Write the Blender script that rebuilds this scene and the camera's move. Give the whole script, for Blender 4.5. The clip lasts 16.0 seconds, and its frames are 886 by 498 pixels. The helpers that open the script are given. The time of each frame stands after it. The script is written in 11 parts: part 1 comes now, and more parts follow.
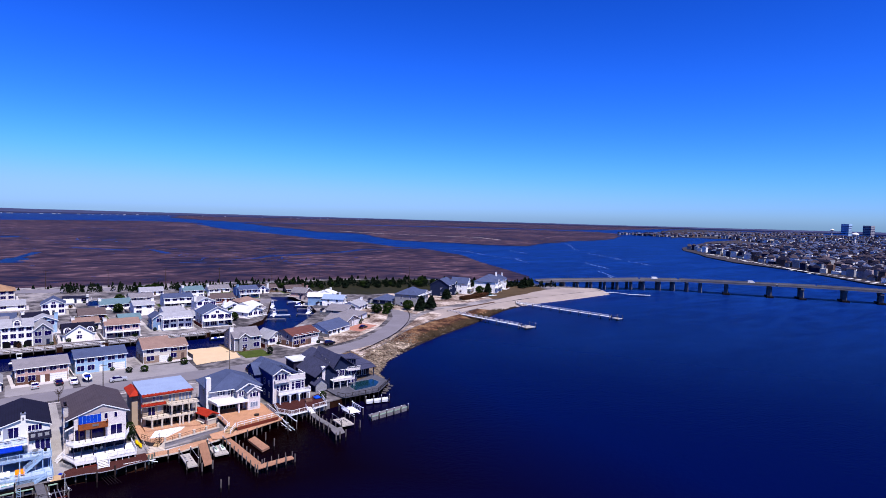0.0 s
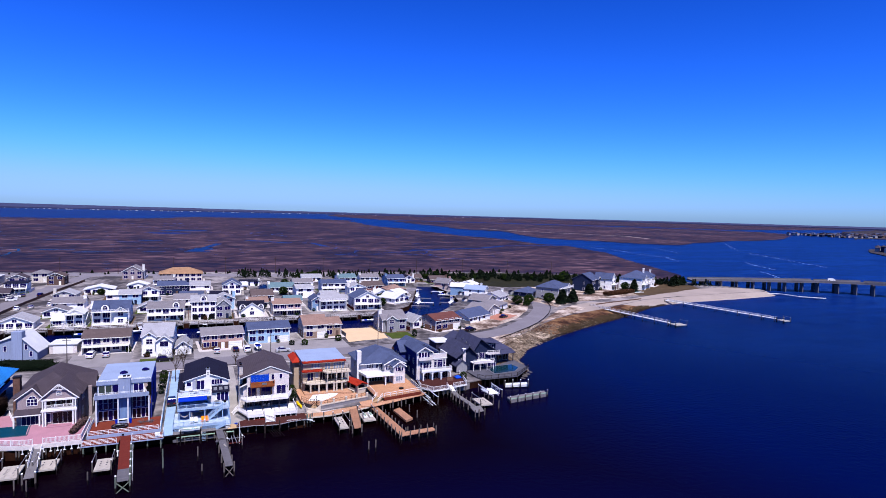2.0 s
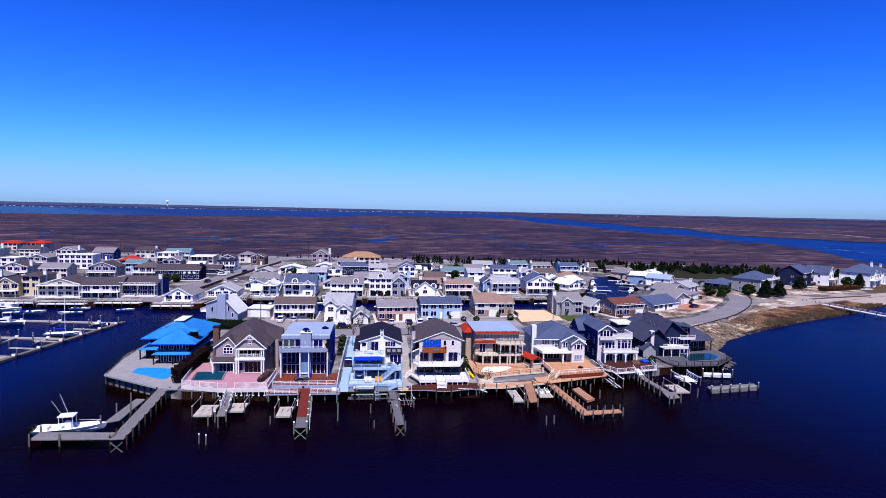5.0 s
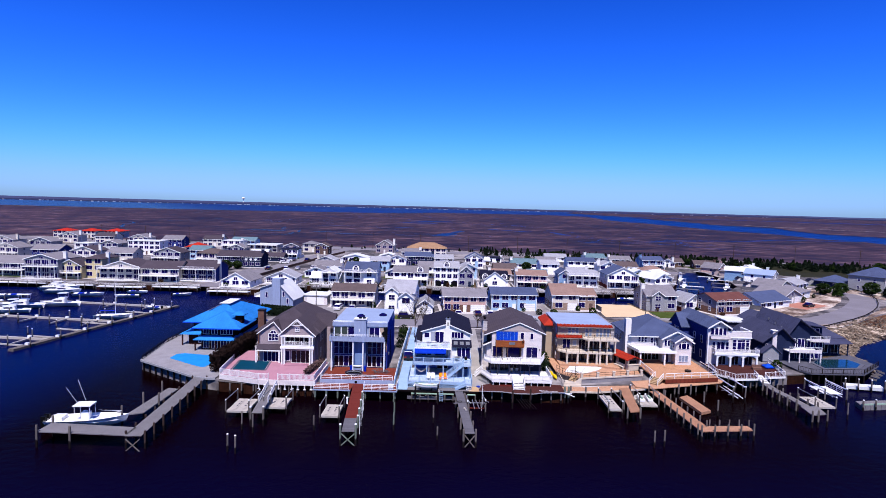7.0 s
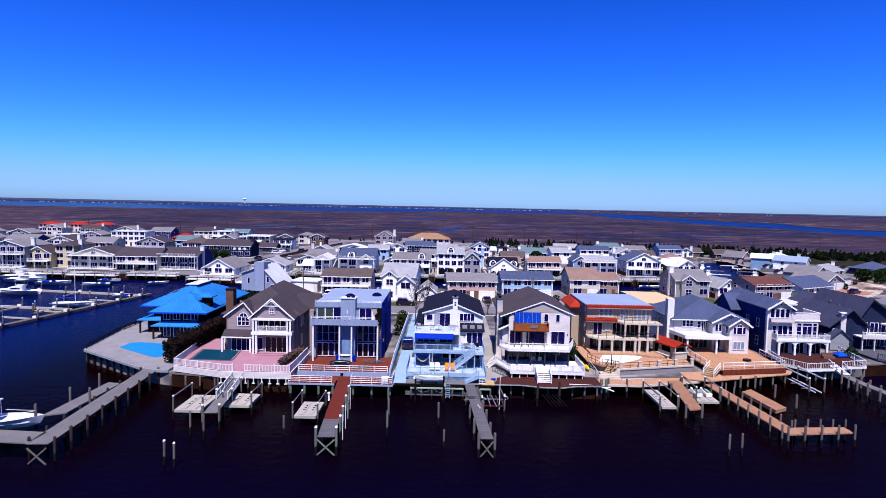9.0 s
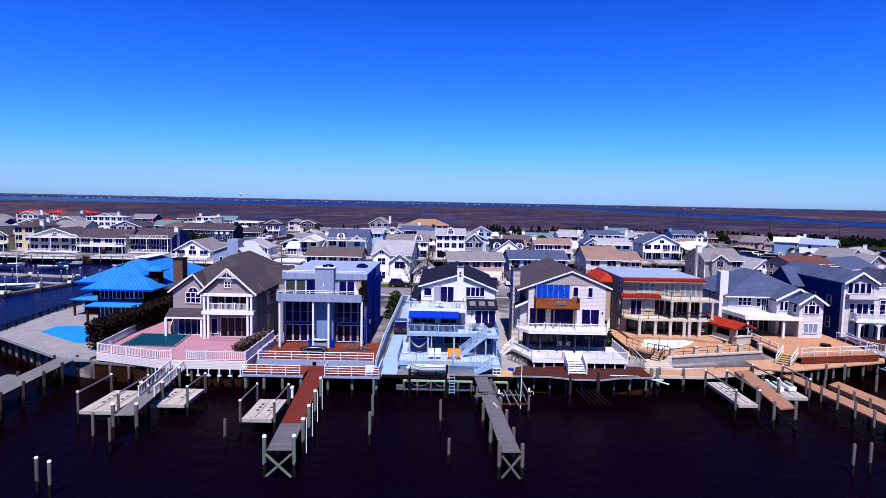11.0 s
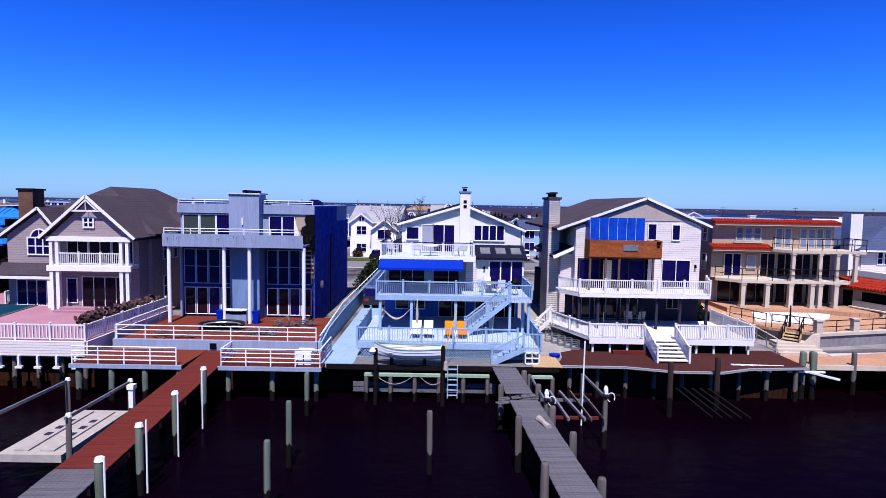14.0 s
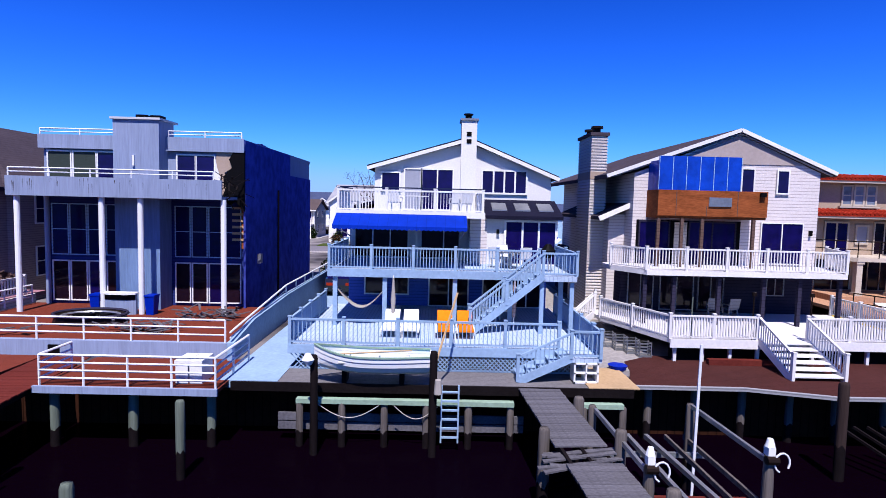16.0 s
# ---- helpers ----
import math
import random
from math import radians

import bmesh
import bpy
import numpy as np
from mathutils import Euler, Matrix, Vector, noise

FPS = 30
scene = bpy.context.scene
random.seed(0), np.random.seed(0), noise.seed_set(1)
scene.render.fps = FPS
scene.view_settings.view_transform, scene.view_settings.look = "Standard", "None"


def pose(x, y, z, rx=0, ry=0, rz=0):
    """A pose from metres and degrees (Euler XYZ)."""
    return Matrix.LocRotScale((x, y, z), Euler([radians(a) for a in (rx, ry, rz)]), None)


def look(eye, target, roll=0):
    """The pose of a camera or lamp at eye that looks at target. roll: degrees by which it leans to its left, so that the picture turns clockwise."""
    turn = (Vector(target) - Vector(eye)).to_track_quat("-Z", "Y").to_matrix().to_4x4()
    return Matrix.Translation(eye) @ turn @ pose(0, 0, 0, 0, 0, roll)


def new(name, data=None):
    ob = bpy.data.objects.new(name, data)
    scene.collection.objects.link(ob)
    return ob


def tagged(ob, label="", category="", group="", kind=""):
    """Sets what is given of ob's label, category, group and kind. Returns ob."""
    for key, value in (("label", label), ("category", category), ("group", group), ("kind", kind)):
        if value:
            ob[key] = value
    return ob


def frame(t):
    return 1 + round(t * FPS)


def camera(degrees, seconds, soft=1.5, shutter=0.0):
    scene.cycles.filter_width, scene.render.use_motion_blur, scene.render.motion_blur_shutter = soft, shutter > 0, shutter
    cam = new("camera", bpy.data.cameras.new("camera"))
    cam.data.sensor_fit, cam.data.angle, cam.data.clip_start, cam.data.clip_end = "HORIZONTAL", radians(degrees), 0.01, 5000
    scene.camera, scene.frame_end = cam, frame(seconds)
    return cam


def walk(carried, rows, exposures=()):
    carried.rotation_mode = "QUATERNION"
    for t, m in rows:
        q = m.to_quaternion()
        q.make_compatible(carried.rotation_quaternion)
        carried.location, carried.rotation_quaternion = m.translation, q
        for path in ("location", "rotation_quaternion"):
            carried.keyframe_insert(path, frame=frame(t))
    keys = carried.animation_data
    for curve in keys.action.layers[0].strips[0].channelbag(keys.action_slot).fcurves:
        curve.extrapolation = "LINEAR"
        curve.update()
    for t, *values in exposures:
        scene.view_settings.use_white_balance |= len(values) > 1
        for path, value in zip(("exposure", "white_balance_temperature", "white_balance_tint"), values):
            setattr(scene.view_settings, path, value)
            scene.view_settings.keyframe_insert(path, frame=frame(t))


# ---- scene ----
cam = camera(74.3, 16.0, 0.7)
PATH = [
    (0, (-0.349, -137.074, 51.792), (0.84, -135.471, 51.678), 1.6),
    (0.5, (-0.385, -137.591, 50.959), (0.707, -135.919, 50.84), 1.6),
    (1, (-0.478, -137.966, 50.117), (0.511, -136.232, 49.994), 1.5),
    (1.5, (-0.629, -138.182, 49.086), (0.252, -136.391, 48.96), 1.6),
    (2, (-0.656, -138.184, 47.904), (0.115, -136.343, 47.774), 1.6),
    (2.5, (-0.69, -138.067, 46.594), (-0.018, -136.187, 46.463), 1.6),
    (3, (-0.721, -137.674, 45.147), (-0.118, -135.771, 45.015), 1.6),
    (3.5, (-0.674, -136.728, 43.595), (-0.127, -134.809, 43.46), 1.5),
    (4, (-0.489, -134.807, 41.968), (-0.019, -132.868, 41.831), 1.4),
    (4.5, (-0.112, -131.884, 40.332), (0.246, -129.922, 40.19), 1.3),
    (5, (0.311, -128.111, 38.833), (0.529, -126.128, 38.691), 1.2),
    (5.2, (0.398, -126.376, 38.253), (0.572, -124.389, 38.111), 1.2),
    (7.3, (0.22, -106.042, 32.088), (0.208, -104.048, 31.934), 1.4),
    (7.5, (0.2, -104.153, 31.44), (0.187, -102.159, 31.285), 1.3),
    (8, (0.096, -99.507, 29.669), (0.082, -97.513, 29.514), 1.3),
    (8.5, (-0.079, -94.826, 27.826), (-0.093, -92.832, 27.672), 1.2),
    (9, (-0.231, -90.154, 25.96), (-0.244, -88.159, 25.81), 1.2),
    (9.2, (-0.302, -88.297, 25.277), (-0.316, -86.302, 25.126), 1.3),
    (11.3, (-0.809, -69.359, 18.973), (-0.811, -67.366, 18.807), 1.1),
    (11.5, (-0.826, -67.542, 18.356), (-0.827, -65.549, 18.189), 1.1),
    (12, (-0.806, -63.038, 16.814), (-0.807, -61.045, 16.649), 1.2),
    (12.5, (-0.682, -58.652, 15.276), (-0.685, -56.658, 15.117), 1.2),
    (13, (-0.449, -54.556, 13.661), (-0.452, -52.562, 13.51), 1.1),
    (13.5, (-0.382, -50.332, 12.296), (-0.384, -48.337, 12.146), 1.0),
    (14, (-0.426, -46.233, 11.223), (-0.422, -44.239, 11.071), 1.0),
    (14.5, (-0.492, -42.386, 10.345), (-0.475, -40.392, 10.188), 1.2),
    (15, (-0.421, -39.031, 9.504), (-0.401, -37.037, 9.35), 1.3),
    (15.5, (-0.256, -35.653, 8.696), (-0.24, -33.659, 8.545), 1.5),
    (16, (-0.257, -32.331, 7.997), (-0.234, -30.337, 7.845), 1.4),
]
walk(cam, [(t, look(eye, target, roll)) for t, eye, target, roll in PATH], [(0.0, 0.74, 6300.0, 15.0), (16.0, 0.74, 6300.0, 15.0)])

# ---- sky and sun ----
SUN_EL, SUN_AZ = 60.0, 1.0          # high sun, square on to the waterfront
world = bpy.data.worlds.new("sky")
scene.world = world
world.use_nodes = True
wn, wl = world.node_tree.nodes, world.node_tree.links
sky = wn.new("ShaderNodeTexSky")
sky.sky_type, sky.sun_disc = "NISHITA", False
sky.sun_elevation, sky.sun_rotation = radians(SUN_EL), radians(180 + SUN_AZ)
sky.air_density, sky.dust_density, sky.ozone_density = 1.0, 0.3, 4.0
# the clear, deep blue of the day: each colour of the sky deepened by a power of its own
sep, comb = wn.new("ShaderNodeSeparateColor"), wn.new("ShaderNodeCombineColor")
wl.new(sky.outputs[0], sep.inputs[0])
for i, (power, gain, most) in enumerate(((2.4, 0.0044, 6.25), (1.85, 0.0200, 6.45), (1.8, 0.052, 6.0))):
    pw = wn.new("ShaderNodeMath"); pw.operation = "POWER"; pw.inputs[1].default_value = power
    ml = wn.new("ShaderNodeMath"); ml.operation = "MULTIPLY"; ml.inputs[1].default_value = gain * 10
    mn = wn.new("ShaderNodeMath"); mn.operation = "SMOOTH_MIN"; mn.inputs[1].default_value = most; mn.inputs[2].default_value = 1.6
    wl.new(sep.outputs[i], mn.inputs[0]); wl.new(mn.outputs[0], pw.inputs[0]); wl.new(pw.outputs[0], ml.inputs[0]); wl.new(ml.outputs[0], comb.inputs[i])
wl.new(comb.outputs[0], wn["Background"].inputs[0])
wn["Background"].inputs[1].default_value = 0.0585
sun = new("sun", bpy.data.lights.new("sun", "SUN"))
sun.data.energy, sun.data.angle, sun.data.color = 5.0, radians(0.5), (1.0, 0.945, 0.92)
_e, _a = radians(SUN_EL), radians(SUN_AZ)
sun.matrix_world = look((-math.sin(_a) * math.cos(_e) * 90, -math.cos(_a) * math.cos(_e) * 90, math.sin(_e) * 90), (0, 0, 0))


# ---- materials ----
TONE = 0.84      # scales base colours down so that shade renders darker


def mat(name, col, rough=0.6, var=0.16, scale=0.5, bump=0.15, fine=14.0, metal=0.0, spec=0.04, lines=None, streak=None, island=0.0):
    """Procedural surface: two scales of noise, fine relief, and joints as (axis, period, share, darkening)."""
    m = bpy.data.materials.new(name)
    m.use_nodes = True
    n, l = m.node_tree.nodes, m.node_tree.links
    p = n["Principled BSDF"]
    p.inputs["Roughness"].default_value, p.inputs["Metallic"].default_value = rough, metal
    p.inputs["Specular IOR Level"].default_value = spec
    tc = n.new("ShaderNodeTexCoord")
    src = tc.outputs["Object"]
    if streak:
        mp = n.new("ShaderNodeMapping")
        mp.inputs["Scale"].default_value = streak
        l.new(src, mp.inputs[0])
        src2 = mp.outputs[0]
    else:
        src2 = src
    n1, n2 = n.new("ShaderNodeTexNoise"), n.new("ShaderNodeTexNoise")
    n1.inputs["Scale"].default_value, n1.inputs["Detail"].default_value = scale, 4
    n2.inputs["Scale"].default_value, n2.inputs["Detail"].default_value = fine, 3
    l.new(src2, n1.inputs["Vector"]); l.new(src2, n2.inputs["Vector"])
    add = n.new("ShaderNodeMath"); add.operation = "ADD"
    l.new(n1.outputs["Fac"], add.inputs[0]); l.new(n2.outputs["Fac"], add.inputs[1])
    info = n.new("ShaderNodeObjectInfo")
    add2 = n.new("ShaderNodeMath"); add2.operation = "MULTIPLY_ADD"
    add2.inputs[1].default_value = 0.25
    l.new(info.outputs["Random"], add2.inputs[0]); l.new(add.outputs[0], add2.inputs[2])
    if island:
        gi = n.new("ShaderNodeNewGeometry")
        ai = n.new("ShaderNodeMath"); ai.operation = "MULTIPLY_ADD"; ai.inputs[1].default_value = island
        l.new(gi.outputs["Random Per Island"], ai.inputs[0]); l.new(add2.outputs[0], ai.inputs[2])
        last = ai
    else:
        last = add2
    rng = n.new("ShaderNodeMapRange")
    rng.inputs["From Min"].default_value, rng.inputs["From Max"].default_value = 0.75, 1.5 + island * 0.8
    rng.inputs["To Min"].default_value, rng.inputs["To Max"].default_value = 1 - var, 1 + var
    l.new(last.outputs[0], rng.inputs["Value"])
    mul = n.new("ShaderNodeVectorMath"); mul.operation = "SCALE"
    # power curve puts harder light-and-shade contrast into the base colour
    mul.inputs[0].default_value = [TONE * c ** 1.42 for c in col]
    height = n2.outputs["Fac"]
    fac = rng.outputs["Result"]
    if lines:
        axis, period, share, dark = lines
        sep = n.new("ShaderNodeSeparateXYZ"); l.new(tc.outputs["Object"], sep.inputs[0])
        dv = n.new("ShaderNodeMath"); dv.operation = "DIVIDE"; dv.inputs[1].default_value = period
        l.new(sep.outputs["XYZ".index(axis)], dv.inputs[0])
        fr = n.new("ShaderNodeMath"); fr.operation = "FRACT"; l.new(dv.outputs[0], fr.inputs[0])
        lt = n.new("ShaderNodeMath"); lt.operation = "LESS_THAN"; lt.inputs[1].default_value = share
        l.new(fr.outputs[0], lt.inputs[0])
        # joints darkened in colour; on lapped siding that is the lap's own shade
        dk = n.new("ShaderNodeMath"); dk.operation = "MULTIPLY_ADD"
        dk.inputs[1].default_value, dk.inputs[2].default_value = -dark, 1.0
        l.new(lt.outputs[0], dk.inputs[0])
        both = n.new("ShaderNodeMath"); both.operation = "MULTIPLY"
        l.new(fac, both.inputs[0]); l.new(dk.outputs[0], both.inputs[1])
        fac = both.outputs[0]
        hh = n.new("ShaderNodeMath"); hh.operation = "MULTIPLY_ADD"; hh.inputs[1].default_value = -2.0
        l.new(lt.outputs[0], hh.inputs[0]); l.new(height, hh.inputs[2])
        height = hh.outputs[0]
    l.new(fac, mul.inputs["Scale"])
    l.new(mul.outputs[0], p.inputs["Base Color"])
    if bump:
        b = n.new("ShaderNodeBump")
        b.inputs["Strength"].default_value, b.inputs["Distance"].default_value = bump, 0.03
        l.new(height, b.inputs["Height"]); l.new(b.outputs[0], p.inputs["Normal"])
    return m


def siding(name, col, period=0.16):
    # shade under each lapped board put into the colour as a dark line
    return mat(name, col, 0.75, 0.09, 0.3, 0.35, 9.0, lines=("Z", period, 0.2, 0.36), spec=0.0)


def decking(name, col, axis="X", period=0.15, var=0.2):
    return mat(name, col, 0.75, var, 0.5, 0.3, 8.0, lines=(axis, period, 0.1, 0.45))


def shingle(name, col):
    return mat(name, col, 0.9, 0.2, 0.5, 0.5, 5.0, lines=("Z", 0.14, 0.14, 0.22))


def glass_dark(name, col, rough=0.04):
    m = mat(name, col, rough, 0.5, 0.25, 0.0, 2.0, spec=0.2)
    return m


def water_mat():
    """Bay water: near black by the bulkheads; out in the open deep blue, sky reflection put into the colour, with wind
    streaks.
    """
    m = bpy.data.materials.new("bay_water")
    m.use_nodes = True
    n, l = m.node_tree.nodes, m.node_tree.links
    p = n["Principled BSDF"]
    p.inputs["Roughness"].default_value, p.inputs["IOR"].default_value = 0.2, 1.33
    p.inputs["Specular IOR Level"].default_value = 0.014
    tc = n.new("ShaderNodeTexCoord")

    def math_node(op, a, b, c=None):
        k = n.new("ShaderNodeMath"); k.operation = op
        for i, v in enumerate((a, b, c)):
            if isinstance(v, (int, float)):
                k.inputs[i].default_value = v
            elif v is not None:
                l.new(v, k.inputs[i])
        return k.outputs[0]

    def span(v, lo, hi):
        k = n.new("ShaderNodeMapRange")
        k.inputs["From Min"].default_value, k.inputs["From Max"].default_value = lo, hi
        l.new(v, k.inputs["Value"])
        return k.outputs[0]

    def noise_tex(size, detail, stretch=None, turn=0.0):
        k = n.new("ShaderNodeTexNoise")
        k.inputs["Scale"].default_value, k.inputs["Detail"].default_value = size, detail
        if stretch:
            mp = n.new("ShaderNodeMapping")
            mp.inputs["Scale"].default_value, mp.inputs["Rotation"].default_value = stretch, (0, 0, radians(turn))
            l.new(tc.outputs["Object"], mp.inputs[0]); l.new(mp.outputs[0], k.inputs["Vector"])
        else:
            l.new(tc.outputs["Object"], k.inputs["Vector"])
        return k.outputs["Fac"]

    ripple = math_node("MULTIPLY_ADD", noise_tex(0.12, 3), 0.5, noise_tex(0.9, 4))
    bp = n.new("ShaderNodeBump")
    bp.inputs["Strength"].default_value, bp.inputs["Distance"].default_value = 0.2, 0.4
    l.new(ripple, bp.inputs["Height"]); l.new(bp.outputs[0], p.inputs["Normal"])
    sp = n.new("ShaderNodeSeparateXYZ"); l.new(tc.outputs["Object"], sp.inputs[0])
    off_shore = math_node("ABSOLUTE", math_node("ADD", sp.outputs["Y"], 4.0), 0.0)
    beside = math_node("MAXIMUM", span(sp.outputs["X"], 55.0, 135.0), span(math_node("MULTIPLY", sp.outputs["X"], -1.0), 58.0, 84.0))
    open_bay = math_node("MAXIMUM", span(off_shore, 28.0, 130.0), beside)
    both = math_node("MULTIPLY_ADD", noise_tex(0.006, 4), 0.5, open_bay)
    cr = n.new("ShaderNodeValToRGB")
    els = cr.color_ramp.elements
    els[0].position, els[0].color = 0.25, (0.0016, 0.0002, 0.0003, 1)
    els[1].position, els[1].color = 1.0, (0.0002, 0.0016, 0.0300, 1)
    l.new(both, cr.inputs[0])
    # far sky reflection put into the colour, with lighter wind streaks where the bay widens
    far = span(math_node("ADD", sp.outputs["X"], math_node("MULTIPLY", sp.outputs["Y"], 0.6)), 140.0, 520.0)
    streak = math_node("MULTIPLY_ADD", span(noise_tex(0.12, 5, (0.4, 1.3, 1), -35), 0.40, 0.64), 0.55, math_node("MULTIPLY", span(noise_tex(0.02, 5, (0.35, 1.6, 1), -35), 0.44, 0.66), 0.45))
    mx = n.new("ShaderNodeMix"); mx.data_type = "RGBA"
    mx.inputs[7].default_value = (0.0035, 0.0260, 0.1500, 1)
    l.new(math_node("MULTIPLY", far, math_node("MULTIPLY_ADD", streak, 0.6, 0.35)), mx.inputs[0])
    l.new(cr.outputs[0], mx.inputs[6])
    # dull far reach: haze and low-angle reflection put into the colour
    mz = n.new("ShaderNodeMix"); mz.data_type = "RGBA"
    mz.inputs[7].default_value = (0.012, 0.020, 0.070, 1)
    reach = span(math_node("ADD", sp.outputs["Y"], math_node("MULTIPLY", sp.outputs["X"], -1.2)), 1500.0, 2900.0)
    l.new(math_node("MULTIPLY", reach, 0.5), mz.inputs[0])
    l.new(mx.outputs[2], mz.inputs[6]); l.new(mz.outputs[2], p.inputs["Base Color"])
    l.new(math_node("MULTIPLY_ADD", far, 0.2, 0.25), p.inputs["Roughness"])
    return m


def marsh_mat():
    """Winter cordgrass: long bands and patches of straw, russet and wet mud."""
    m = bpy.data.materials.new("marsh_grass")
    m.use_nodes = True
    n, l = m.node_tree.nodes, m.node_tree.links
    p = n["Principled BSDF"]
    p.inputs["Roughness"].default_value, p.inputs["Specular IOR Level"].default_value = 0.95, 0.1
    tc = n.new("ShaderNodeTexCoord")
    total = None
    for size, stretch, weight in ((0.003, (1.0, 0.6, 1), 0.55), (0.016, (0.7, 1.0, 1), 0.8), (0.075, (0.6, 1.0, 1), 1.25)):
        mp = n.new("ShaderNodeMapping"); mp.inputs["Scale"].default_value = stretch
        tx = n.new("ShaderNodeTexNoise"); tx.inputs["Scale"].default_value, tx.inputs["Detail"].default_value = size, 8
        tx.inputs["Roughness"].default_value, tx.inputs["Distortion"].default_value = 0.62, 0.5
        l.new(tc.outputs["Object"], mp.inputs[0]); l.new(mp.outputs[0], tx.inputs["Vector"])
        ad = n.new("ShaderNodeMath"); ad.operation = "MULTIPLY_ADD"; ad.inputs[1].default_value = weight / 2.6
        l.new(tx.outputs["Fac"], ad.inputs[0])
        if total:
            l.new(total, ad.inputs[2])
        else:
            ad.inputs[2].default_value = 0.0
        total = ad.outputs[0]
    cr = n.new("ShaderNodeValToRGB")
    els = cr.color_ramp.elements
    els[0].position, els[0].color = 0.40, (0.006, 0.006, 0.024, 1)
    els[1].position, els[1].color = 0.60, (0.105, 0.062, 0.072, 1)
    for pos, c in ((0.45, (0.010, 0.007, 0.018)), (0.50, (0.025, 0.014, 0.024)), (0.545, (0.044, 0.025, 0.035))):
        e = els.new(pos); e.color = (*c, 1)
    l.new(total, cr.inputs[0]); l.new(cr.outputs[0], p.inputs["Base Color"])
    return m


def patchy_mat(name, low, mid, high, size):
    """Ground where bare sand, rubble and dead grass lie in patches."""
    m = bpy.data.materials.new(name)
    m.use_nodes = True
    n, l = m.node_tree.nodes, m.node_tree.links
    p = n["Principled BSDF"]
    p.inputs["Roughness"].default_value, p.inputs["Specular IOR Level"].default_value = 0.95, 0.05
    tc, a, b = n.new("ShaderNodeTexCoord"), n.new("ShaderNodeTexNoise"), n.new("ShaderNodeTexNoise")
    for k, (z, d) in zip((a, b), ((size, 5), (size * 7, 4))):
        k.inputs["Scale"].default_value, k.inputs["Detail"].default_value = z, d
        l.new(tc.outputs["Object"], k.inputs["Vector"])
    ad = n.new("ShaderNodeMath"); ad.operation = "MULTIPLY_ADD"; ad.inputs[1].default_value = 0.6
    l.new(b.outputs["Fac"], ad.inputs[0]); l.new(a.outputs["Fac"], ad.inputs[2])
    cr = n.new("ShaderNodeValToRGB")
    els = cr.color_ramp.elements
    els[0].position, els[0].color = 0.66, (*low, 1)
    els[1].position, els[1].color = 0.96, (*high, 1)
    els.new(0.8).color = (*mid, 1)
    l.new(ad.outputs[0], cr.inputs[0]); l.new(cr.outputs[0], p.inputs["Base Color"])
    bp = n.new("ShaderNodeBump"); bp.inputs["Strength"].default_value, bp.inputs["Distance"].default_value = 0.6, 0.2
    l.new(b.outputs["Fac"], bp.inputs["Height"]); l.new(bp.outputs[0], p.inputs["Normal"])
    return m


